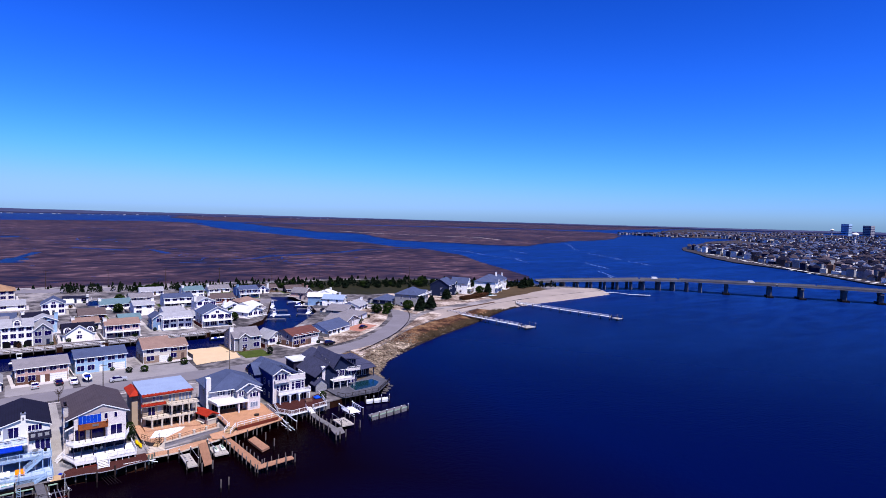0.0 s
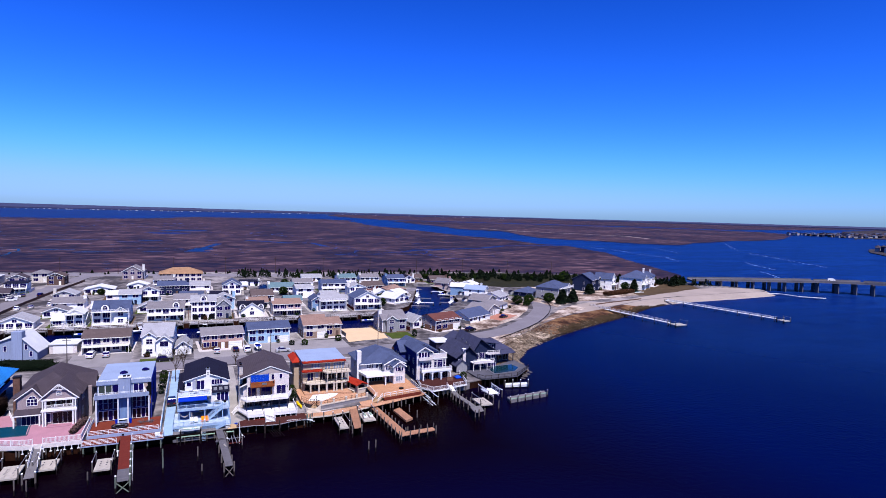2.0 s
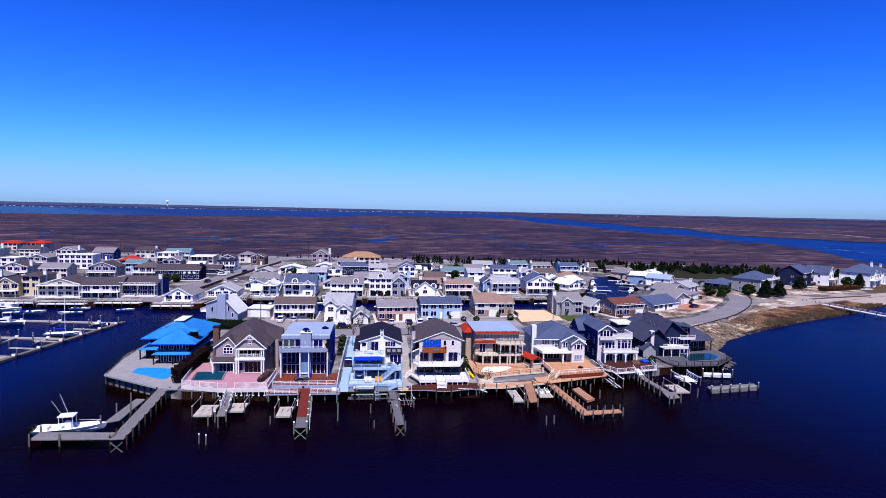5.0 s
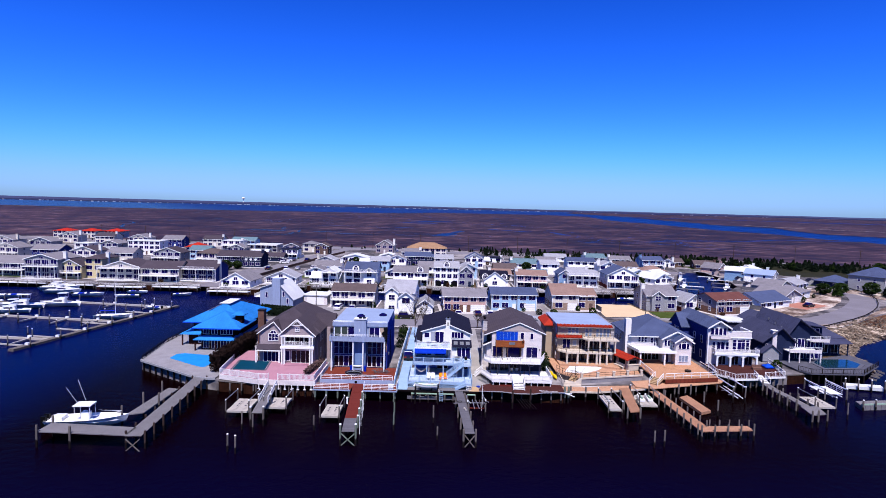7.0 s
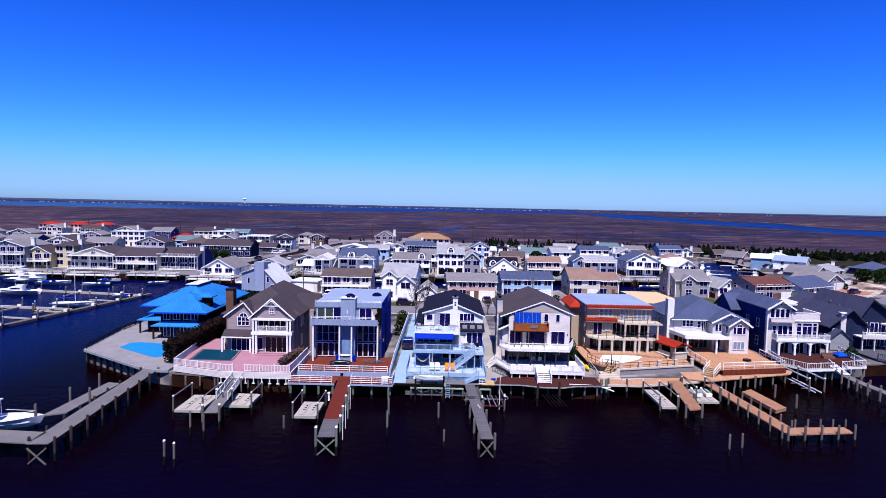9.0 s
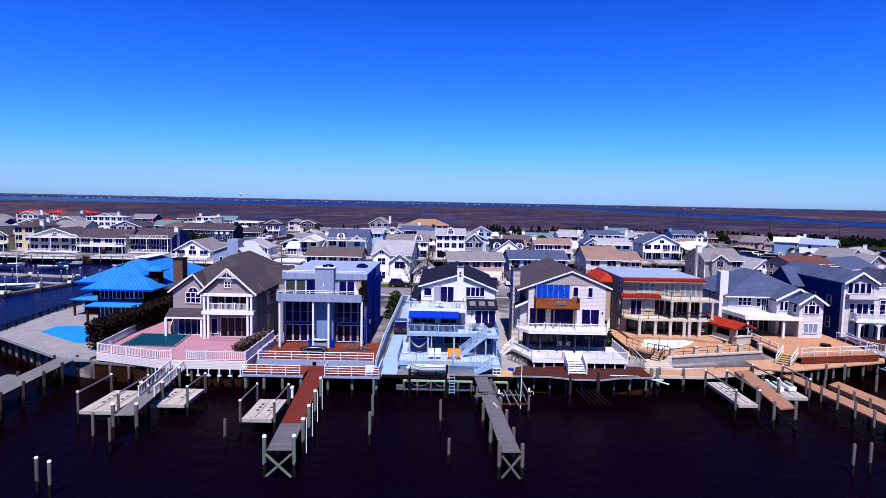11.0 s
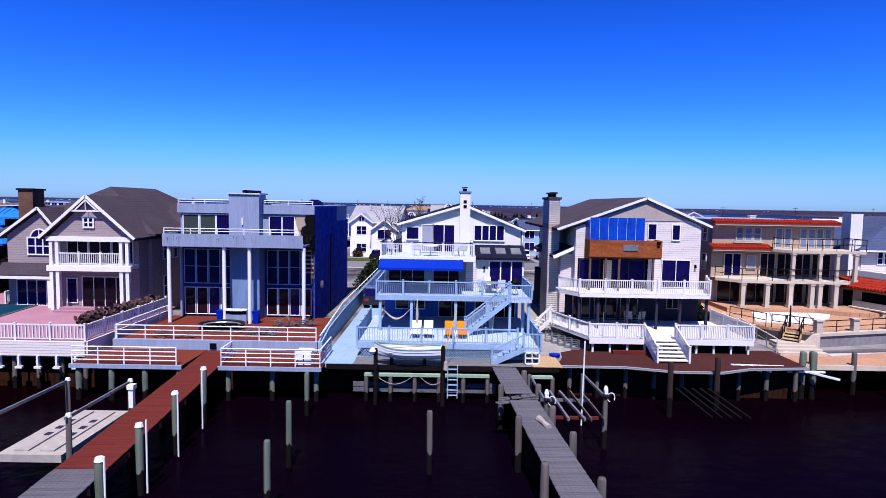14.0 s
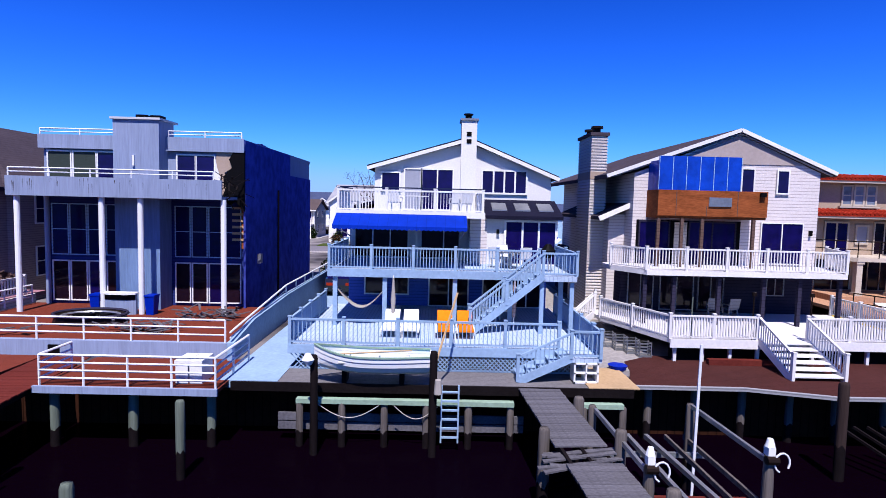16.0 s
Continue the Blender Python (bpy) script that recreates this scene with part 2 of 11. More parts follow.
M = dict(
    water=water_mat(),
    shore_mix=patchy_mat("stony_shore", (0.03, 0.018, 0.012), (0.12, 0.085, 0.06), (0.36, 0.29, 0.22), 0.22),
    grass_mix=patchy_mat("dead_shore_grass", (0.02, 0.010, 0.008), (0.075, 0.035, 0.018), (0.16, 0.095, 0.05), 0.16),
    verge_mix=patchy_mat("sandy_verge", (0.07, 0.045, 0.035), (0.22, 0.17, 0.14), (0.42, 0.36, 0.31), 0.12),
    land=patchy_mat("packed_ground", (0.035, 0.032, 0.036), (0.105, 0.095, 0.10), (0.22, 0.20, 0.20), 0.055),
    bank=mat("sandy_bank", (0.42, 0.36, 0.30), 0.95, 0.5, 0.5, 0.5, 2.5),
    sand=mat("sand", (0.62, 0.50, 0.36), 0.95, 0.1, 0.3, 0.3, 6.0),
    town_ground=mat("town_streets", (0.10, 0.09, 0.10), 0.9, 0.4, 0.03, 0.0, 0.3),
    beach=mat("beach_sand", (0.40, 0.355, 0.33), 0.95, 0.22, 0.06, 0.3, 1.5),
    road=mat("asphalt", (0.285, 0.27, 0.295), 0.9, 0.16, 0.15, 0.2, 8.0),
    bridge_concrete=mat("bridge_concrete", (0.22, 0.215, 0.24), 0.85, 0.2, 0.1, 0.1, 1.0),
    drive=mat("stained_drive_concrete", (0.33, 0.315, 0.325), 0.9, 0.25, 0.25, 0.2, 4.0),
    concrete=mat("concrete", (0.56, 0.53, 0.525), 0.85, 0.14, 0.4, 0.2, 6.0),
    lawn=mat("lawn", (0.12, 0.15, 0.05), 0.95, 0.3, 0.5, 0.4, 6.0),
    scrub=mat("dry_scrub", (0.15, 0.115, 0.08), 0.95, 0.35, 0.2, 0.5, 2.0),
    marsh=marsh_mat(),
    # distance haze put into the woods' colour: paler and bluer than foliage
    forest_haze=mat("far_woods", (0.10, 0.11, 0.19), 0.95, 0.25, 0.01, 0.0, 0.1),
    mud=mat("wet_tidal_mud", (0.06, 0.045, 0.04), 0.7, 0.4, 0.4, 0.4, 2.0),
    grove_floor=mat("conifer_litter", (0.06, 0.06, 0.04), 0.95, 0.4, 0.2, 0.4, 1.5),
    foam=mat("thin_sea_foam", (0.30, 0.42, 0.66), 0.7, 0.3, 0.05, 0.0, 0.4),
    rock=mat("rip_rap", (0.30, 0.25, 0.20), 0.9, 0.6, 0.4, 0.5, 3.0, island=0.5),
    white=mat("white_paint", (0.79, 0.785, 0.78), 0.5, 0.1, 0.6, 0.08, 10.0),
    vinyl=mat("white_vinyl", (0.75, 0.735, 0.735), 0.4, 0.1, 0.5, 0.03, 10.0),
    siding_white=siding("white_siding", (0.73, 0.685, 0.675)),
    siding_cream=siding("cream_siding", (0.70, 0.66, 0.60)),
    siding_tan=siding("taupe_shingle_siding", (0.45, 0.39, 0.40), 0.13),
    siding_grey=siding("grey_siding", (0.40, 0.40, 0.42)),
    # slate; under the tarp house balcony it carries shade in its colour
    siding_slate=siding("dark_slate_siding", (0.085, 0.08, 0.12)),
    sheathing=mat("bare_sheathing", (0.52, 0.46, 0.44), 0.85, 0.12, 0.8, 0.1, 6.0),
    screen=mat("grey_window_screen", (0.42, 0.43, 0.48), 0.6, 0.08, 0.8, 0.05, 9.0),
    shade_green=mat("drawn_green_blind", (0.10, 0.12, 0.11), 0.3, 0.1, 0.8, 0.05, 9.0),
    yard_brown=mat("bare_winter_yard", (0.20, 0.15, 0.11), 0.95, 0.4, 0.25, 0.3, 3.0),
    yard_grey=mat("grey_gravel_yard", (0.42, 0.40, 0.39), 0.95, 0.3, 0.3, 0.3, 5.0),
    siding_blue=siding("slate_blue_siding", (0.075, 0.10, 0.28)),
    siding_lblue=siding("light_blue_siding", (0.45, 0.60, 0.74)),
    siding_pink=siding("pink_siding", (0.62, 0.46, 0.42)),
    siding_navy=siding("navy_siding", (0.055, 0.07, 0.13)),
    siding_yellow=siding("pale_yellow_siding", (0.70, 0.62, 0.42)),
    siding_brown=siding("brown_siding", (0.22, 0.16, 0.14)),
    stucco_beige=mat("beige_stucco", (0.50, 0.41, 0.345), 0.85, 0.1, 0.4, 0.25, 12.0),
    stucco_cream=mat("cream_stucco", (0.52, 0.43, 0.35), 0.85, 0.14, 0.5, 0.25, 12.0),
    stone_cream=mat("cream_stone_coping", (0.60, 0.54, 0.47), 0.8, 0.15, 1.0, 0.2, 10.0),
    wall_slate=mat("dark_rendered_wall", (0.13, 0.115, 0.12), 0.9, 0.3, 0.8, 0.3, 6.0, streak=(2, 2, 0.5)),
    clay=mat("clay_barrel_tile", (0.42, 0.075, 0.045), 0.75, 0.3, 1.2, 0.4, 8.0, island=0.45),
    glass_pale=glass_dark("curtained_window_glass", (0.30, 0.34, 0.42)),
    stucco_white=mat("white_stucco", (0.76, 0.75, 0.73), 0.85, 0.08, 0.4, 0.2, 12.0),
    board_grey=mat("weathered_grey_boards", (0.36, 0.41, 0.53), 0.8, 0.17, 0.9, 0.25, 5.0, lines=("X", 0.2, 0.05, 0.12), streak=(3, 3, 0.25)),
    board_blue=mat("faded_blue_boards", (0.26, 0.35, 0.51), 0.8, 0.2, 0.9, 0.25, 5.0, lines=("X", 0.2, 0.05, 0.12), streak=(3, 3, 0.25)),
    wrap_blue=mat("blue_building_wrap", (0.13, 0.165, 0.50), 0.8, 0.35, 0.5, 0.2, 2.0, spec=0.0),
    tarp=mat("blue_tarp", (0.02, 0.12, 0.55), 0.45, 0.3, 1.3, 0.9, 2.5, spec=0.15),
    awning=mat("royal_blue_canvas", (0.015, 0.075, 0.44), 0.7, 0.16, 0.6, 0.2, 3.0, lines=("X", 0.4, 0.05, 0.25)),
    paint_blue=mat("pale_blue_deck_paint", (0.38, 0.49, 0.62), 0.6, 0.16, 0.6, 0.15, 8.0),
    deck_blue=decking("pale_blue_deck_boards", (0.52, 0.60, 0.71)),
    blue_mid=siding("blue_painted_siding", (0.16, 0.24, 0.60)),
    plywood=mat("weathered_plywood", (0.40, 0.165, 0.075), 0.85, 0.4, 1.2, 0.2, 7.0, streak=(0.6, 1, 3)),
    wood_red=decking("red_stained_boards", (0.25, 0.085, 0.06), "Y"),
    plank_red=mat("red_stained_plank", (0.22, 0.068, 0.056), 0.75, 0.25, 0.8, 0.3, 12.0),
    deck_red=decking("red_brown_deck_boards", (0.25, 0.085, 0.06), "Y"),
    wood_tan=decking("fresh_timber_boards", (0.56, 0.37, 0.26), "Y"),
    wood_tanx=decking("honey_timber_boards", (0.52, 0.33, 0.22), "X"),
    dock_tan=decking("sun_baked_dock_boards", (0.43, 0.275, 0.20), "Y"),
    dock_tanx=decking("sun_baked_dock_planks", (0.42, 0.265, 0.19), "X"),
    wood_grey=decking("silvered_timber_boards", (0.26, 0.25, 0.26), "Y"),
    plank_grey=mat("silvered_plank", (0.20, 0.195, 0.215), 0.85, 0.4, 0.8, 0.4, 12.0),
    wood_brown=decking("dark_composite_boards", (0.13, 0.06, 0.055), "Y"),
    timber_pale=mat("pale_new_timber", (0.55, 0.42, 0.28), 0.75, 0.15, 0.8, 0.2, 10.0),
    timber_brown=mat("weathered_brown_pile", (0.10, 0.075, 0.07), 0.8, 0.3, 0.8, 0.4, 8.0, streak=(3, 3, 0.4)),
    timber_dark=mat("wet_creosoted_timber", (0.035, 0.028, 0.03), 0.7, 0.3, 0.8, 0.4, 8.0),
    pile_wood=mat("weathered_pile_timber", (0.21, 0.19, 0.18), 0.85, 0.35, 1.2, 0.5, 7.0, streak=(3, 3, 0.4)),
    pile_green=mat("treated_pile_timber", (0.22, 0.25, 0.215), 0.85, 0.3, 1.2, 0.5, 7.0, streak=(3, 3, 0.4)),
    green_beam=mat("pale_green_treated_timber", (0.36, 0.46, 0.38), 0.8, 0.2, 1.0, 0.3, 8.0),
    bulk=mat("bulkhead_sheeting", (0.07, 0.034, 0.022), 0.85, 0.4, 0.7, 0.5, 4.0, lines=("X", 0.3, 0.12, 0.6)),
    brick_paving=mat("red_brick_paving", (0.44, 0.25, 0.20), 0.85, 0.2, 0.5, 0.2, 6.0),
    umber=siding("dark_umber_boards", (0.085, 0.045, 0.045), 0.2),
    paver_pink=mat("pink_brick_paving", (0.47, 0.29, 0.34), 0.8, 0.14, 0.6, 0.2, 9.0, lines=("Y", 0.4, 0.06, 0.15)),
    stone=mat("coursed_stone", (0.42, 0.33, 0.27), 0.9, 0.4, 1.6, 0.5, 3.0),
    brick=mat("brown_brick", (0.25, 0.16, 0.13), 0.9, 0.25, 1.0, 0.4, 6.0, lines=("Z", 0.075, 0.15, 0.2)),
    roof_grey=shingle("grey_asphalt_shingle", (0.24, 0.235, 0.26)),
    roof_dark=shingle("charcoal_asphalt_shingle", (0.042, 0.042, 0.075)),
    roof_brown=shingle("brown_asphalt_shingle", (0.19, 0.155, 0.155)),
    roof_taupe=shingle("taupe_asphalt_shingle", (0.135, 0.115, 0.135)),
    roof_blue=shingle("slate_blue_shingle", (0.135, 0.16, 0.25)),
    roof_tan=shingle("tan_shingle", (0.42, 0.29, 0.20)),
    roof_pale=shingle("pale_grey_shingle", (0.40, 0.40, 0.43)),
    roof_ash=shingle("ash_grey_shingle", (0.29, 0.275, 0.295)),
    roof_maroon=shingle("maroon_shingle", (0.22, 0.115, 0.105)),
    roof_slate=shingle("slate_shingle", (0.115, 0.12, 0.185)),
    roof_russet=shingle("russet_shingle", (0.34, 0.25, 0.22)),
    roof_teal=shingle("sea_green_shingle", (0.20, 0.28, 0.31)),
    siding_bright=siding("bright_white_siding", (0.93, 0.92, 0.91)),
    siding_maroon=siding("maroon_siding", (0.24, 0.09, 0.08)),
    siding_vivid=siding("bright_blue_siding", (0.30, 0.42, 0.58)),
    roof_white=mat("pale_flat_roofing", (0.62, 0.63, 0.65), 0.85, 0.15, 0.3, 0.1, 4.0),
    roof_flat=mat("blue_grey_flat_roofing", (0.34, 0.40, 0.52), 0.8, 0.15, 0.25, 0.1, 4.0),
    roof_red=mat("red_clay_tile", (0.52, 0.075, 0.05), 0.7, 0.25, 0.8, 0.6, 5.0, lines=("X", 0.25, 0.25, 0.35)),
    roof_metal=mat("blue_standing_seam_metal", (0.065, 0.29, 0.60), 0.5, 0.22, 0.3, 0.3, 2.0, lines=("X", 0.45, 0.08, 0.25)),
    # reflected blue of the sky put into the pane colour
    glass=glass_dark("dark_window_glass", (0.026, 0.018, 0.13)),
    glass_brown=glass_dark("dim_interior_glass", (0.045, 0.025, 0.045), 0.06),
    # near-black for flat sheets that stand in for shade inside openings
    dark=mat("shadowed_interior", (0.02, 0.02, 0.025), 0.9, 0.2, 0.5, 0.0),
    metal=mat("galvanised_steel", (0.45, 0.46, 0.48), 0.4, 0.15, 2.0, 0.1, 12.0, metal=0.7),
    alum=mat("white_aluminium", (0.80, 0.81, 0.83), 0.35, 0.05, 1.0, 0.03, 9.0),
    black=mat("black_plastic", (0.02, 0.02, 0.022), 0.5, 0.2, 1.0, 0.05, 9.0),
    rail_dark=mat("bronze_metal", (0.06, 0.045, 0.04), 0.45, 0.15, 1.0, 0.05, 9.0, metal=0.4),
    pool_dim=mat("dull_pool_water", (0.025, 0.075, 0.10), 0.15, 0.12, 0.4, 0.05, 3.0, spec=0.4),
    deck_pale=mat("weathered_platform_boards", (0.33, 0.32, 0.335), 0.85, 0.25, 0.5, 0.2, 5.0),
    deck_slate=mat("grey_decking", (0.17, 0.17, 0.20), 0.8, 0.25, 0.8, 0.1, 5.0),
    pool=mat("pool_water", (0.03, 0.17, 0.20), 0.05, 0.12, 0.4, 0.05, 3.0, spec=0.5),
    pool_cover=mat("white_pool_cover", (0.72, 0.72, 0.72), 0.6, 0.1, 0.6, 0.4, 1.5),
    pool_blue=mat("bright_blue_pool_liner", (0.05, 0.32, 0.64), 0.3, 0.15, 0.5, 0.1, 2.0),
    pool_teal=mat("dark_green_pool_cover", (0.015, 0.10, 0.15), 0.5, 0.15, 0.8, 0.2, 3.0),
    gel=mat("white_gelcoat", (0.80, 0.80, 0.80), 0.25, 0.06, 0.8, 0.02, 6.0, spec=0.5),
    float_white=mat("off_white_float_plastic", (0.48, 0.45, 0.42), 0.6, 0.15, 1.0, 0.15, 4.0),
    aqua=mat("aqua_boat_interior", (0.25, 0.55, 0.58), 0.5, 0.1, 1.0, 0.1, 6.0),
    orange_fabric=mat("orange_cushion", (0.80, 0.30, 0.03), 0.85, 0.12, 2.0, 0.2, 12.0),
    yellow=mat("yellow_plastic", (0.75, 0.55, 0.02), 0.4, 0.1, 1.0, 0.05, 8.0),
    blue_plastic=mat("blue_plastic", (0.01, 0.06, 0.45), 0.4, 0.12, 1.0, 0.05, 8.0),
    rubber=mat("rubber", (0.025, 0.025, 0.027), 0.8, 0.2, 2.0, 0.1, 10.0),
    car_dark=mat("dark_car_paint", (0.02, 0.022, 0.03), 0.2, 0.1, 1.0, 0.0, spec=0.6),
    car_silver=mat("silver_car_paint", (0.50, 0.51, 0.53), 0.25, 0.06, 1.0, 0.0, spec=0.6),
    car_white=mat("white_car_paint", (0.78, 0.78, 0.78), 0.25, 0.05, 1.0, 0.0, spec=0.6),
    leaf_dark=mat("evergreen_needles", (0.032, 0.048, 0.03), 0.9, 0.5, 0.8, 0.0, 3.0, island=0.6),
    leaf_green=mat("shrub_leaves", (0.05, 0.08, 0.025), 0.9, 0.5, 0.8, 0.0, 3.0, island=0.6),
    leaf_brown=mat("russet_hedge_leaves", (0.14, 0.08, 0.05), 0.9, 0.5, 0.8, 0.0, 3.0, island=0.6),
    twig_brown=mat("bare_twigs", (0.17, 0.12, 0.115), 0.9, 0.4, 0.8, 0.0, 3.0, island=0.5),
    leaf_maroon=mat("bare_dark_hedge", (0.05, 0.033, 0.03), 0.9, 0.5, 0.8, 0.0, 3.0, island=0.6),
    bark=mat("bark", (0.12, 0.09, 0.07), 0.95, 0.3, 2.0, 0.5, 8.0),
    hull_red=mat("dull_red_primer", (0.40, 0.07, 0.03), 0.6, 0.2, 1.0, 0.1, 6.0),
)


# ---- building kit ----
class Geo:
    """Vertices and faces gathered for one mesh."""

    def __init__(self):
        self.v, self.f = [], []

    def add(self, vs, fs):
        k = len(self.v)
        self.v.extend(vs)
        self.f.extend(tuple(i + k for i in q) for q in fs)
        return self

    def box(self, x0, x1, y0, y1, z0, z1):
        x0, x1, y0, y1, z0, z1 = min(x0, x1), max(x0, x1), min(y0, y1), max(y0, y1), min(z0, z1), max(z0, z1)
        return self.add([(x0, y0, z0), (x1, y0, z0), (x1, y1, z0), (x0, y1, z0), (x0, y0, z1), (x1, y0, z1), (x1, y1, z1), (x0, y1, z1)],
                        [(0, 3, 2, 1), (4, 5, 6, 7), (0, 1, 5, 4), (1, 2, 6, 5), (2, 3, 7, 6), (3, 0, 4, 7)])

    def prism(self, poly, axis, a, b):
        """A polygon, drawn in the two other axes, pulled along axis from a to b."""
        def put(p, w):
            return {"x": (w, p[0], p[1]), "y": (p[0], w, p[1]), "z": (p[0], p[1], w)}[axis]
        area = sum(p[0] * q[1] - q[0] * p[1] for p, q in zip(poly, poly[1:] + poly[:1]))
        if (area < 0) != (axis == "y"):
            poly = poly[::-1]
        n = len(poly)
        vs = [put(p, min(a, b)) for p in poly] + [put(p, max(a, b)) for p in poly]
        fs = [tuple(range(n))[::-1], tuple(range(n, 2 * n))]
        fs += [(i, (i + 1) % n, n + (i + 1) % n, n + i) for i in range(n)]
        return self.add(vs, fs)

    def beam(self, p, q, w, h=None):
        """A squared bar from p to q."""
        h = h or w
        p, q = Vector(p), Vector(q)
        d = (q - p).normalized()
        s = d.cross(Vector((0, 0, 1)))
        s = Vector((1, 0, 0)) if s.length < 1e-4 else s.normalized()
        u = s.cross(d)
        vs = [tuple(o + s * a * w / 2 + u * b * h / 2) for o in (p, q) for a, b in ((-1, -1), (1, -1), (1, 1), (-1, 1))]
        return self.add(vs, [(0, 3, 2, 1)[::-1], (4, 5, 6, 7)[::-1], (0, 1, 5, 4)[::-1], (1, 2, 6, 5)[::-1], (2, 3, 7, 6)[::-1], (3, 0, 4, 7)[::-1]])

    def tube(self, p, q, r, n=6, r2=None):
        p, q = Vector(p), Vector(q)
        r2 = r if r2 is None else r2
        d = (q - p).normalized()
        s = d.cross(Vector((0, 0, 1)))
        s = Vector((1, 0, 0)) if s.length < 1e-4 else s.normalized()
        u = s.cross(d)
        vs = []
        for o, rr in ((p, r), (q, r2)):
            vs += [tuple(o + (s * math.cos(k * math.tau / n) + u * math.sin(k * math.tau / n)) * rr) for k in range(n)]
        fs = [tuple(range(n)), tuple(range(n, 2 * n))[::-1]]
        fs += [(i, n + i, n + (i + 1) % n, (i + 1) % n) for i in range(n)]
        return self.add(vs, fs)

    def quad(self, *pts):
        return self.add([tuple(p) for p in pts], [tuple(range(len(pts)))])

    def slab(self, quad, th):
        """A roof plane: corner points, thickened downwards."""
        n = len(quad)
        lo = [(x, y, z - th) for x, y, z in quad]
        return self.add([tuple(p) for p in quad] + lo, [tuple(range(n)), tuple(range(n, 2 * n))[::-1]] + [(i, n + i, n + (i + 1) % n, (i + 1) % n) for i in range(n)])

    def hip(self, x0, x1, y0, y1, z, rise, inset=None, th=0.15):
        """A hipped roof over a rectangle, with its eaves board."""
        w, d = x1 - x0, y1 - y0
        k = min(w, d) / 2 if inset is None else inset
        self.box(x0, x1, y0, y1, z - th, z)
        if w >= d:
            a, b = (x0 + k, (y0 + y1) / 2, z + rise), (x1 - k, (y0 + y1) / 2, z + rise)
            vs = [(x0, y0, z), (x1, y0, z), (x1, y1, z), (x0, y1, z), a, b]
            return self.add(vs, [(0, 1, 5, 4), (1, 2, 5), (2, 3, 4, 5), (3, 0, 4)])
        a, b = ((x0 + x1) / 2, y0 + k, z + rise), ((x0 + x1) / 2, y1 - k, z + rise)
        vs = [(x0, y0, z), (x1, y0, z), (x1, y1, z), (x0, y1, z), a, b]
        return self.add(vs, [(0, 1, 4), (1, 2, 5, 4), (2, 3, 5), (3, 0, 4, 5)])

    def mesh(self, name, m=None, smooth=False):
        me = bpy.data.meshes.new(name)
        me.from_pydata(self.v, [], self.f)
        if m:
            me.materials.append(m)
        if smooth:
            me.polygons.foreach_set("use_smooth", [True] * len(me.polygons))
        return me


OFF = {}


def thing(name, o, label, category, group="", kind=""):
    e = new(name)
    e.location = o
    OFF[e] = Vector(o)
    return tagged(e, label, category, group, kind)


def local_thing(name, label, category, group=""):
    """A thing whose parts are drawn round its own origin, to be placed afterwards."""
    e = new(name)
    OFF[e] = Vector((0, 0, 0))
    return tagged(e, label, category, group)


def part(name, geo, m, parent, label="", smooth=False):
    o = OFF[parent]
    me = bpy.data.meshes.new(name)
    me.from_pydata([(x - o.x, y - o.y, z - o.z) for x, y, z in geo.v], [], geo.f)
    me.materials.append(m)
    if smooth:
        me.polygons.foreach_set("use_smooth", [True] * len(me.polygons))
    ob = new(name, me)
    ob.parent = parent
    OFF[ob] = o
    if label:
        tagged(ob, label)
    return ob


def inst(name, me, parent, loc, rz=0.0, sc=(1, 1, 1)):
    """A piece that shares its mesh with its like, at a place of the world (or of its thing's own frame)."""
    ob = new(name, me)
    ob.parent = parent
    ob.location = Vector(loc) - (OFF[parent] if parent else Vector((0, 0, 0)))
    ob.rotation_euler = (0, 0, radians(rz))
    ob.scale = sc
    OFF[ob] = Vector(loc)
    return ob


def structure(name, geo, m, label="", cat=""):
    ob = new(name, geo.mesh(name, m))
    OFF[ob] = Vector((0, 0, 0))
    return tagged(ob, label, cat, kind="structure")


_cache = {}


def shared(key, make):
    if key not in _cache:
        _cache[key] = make()
    return _cache[key]


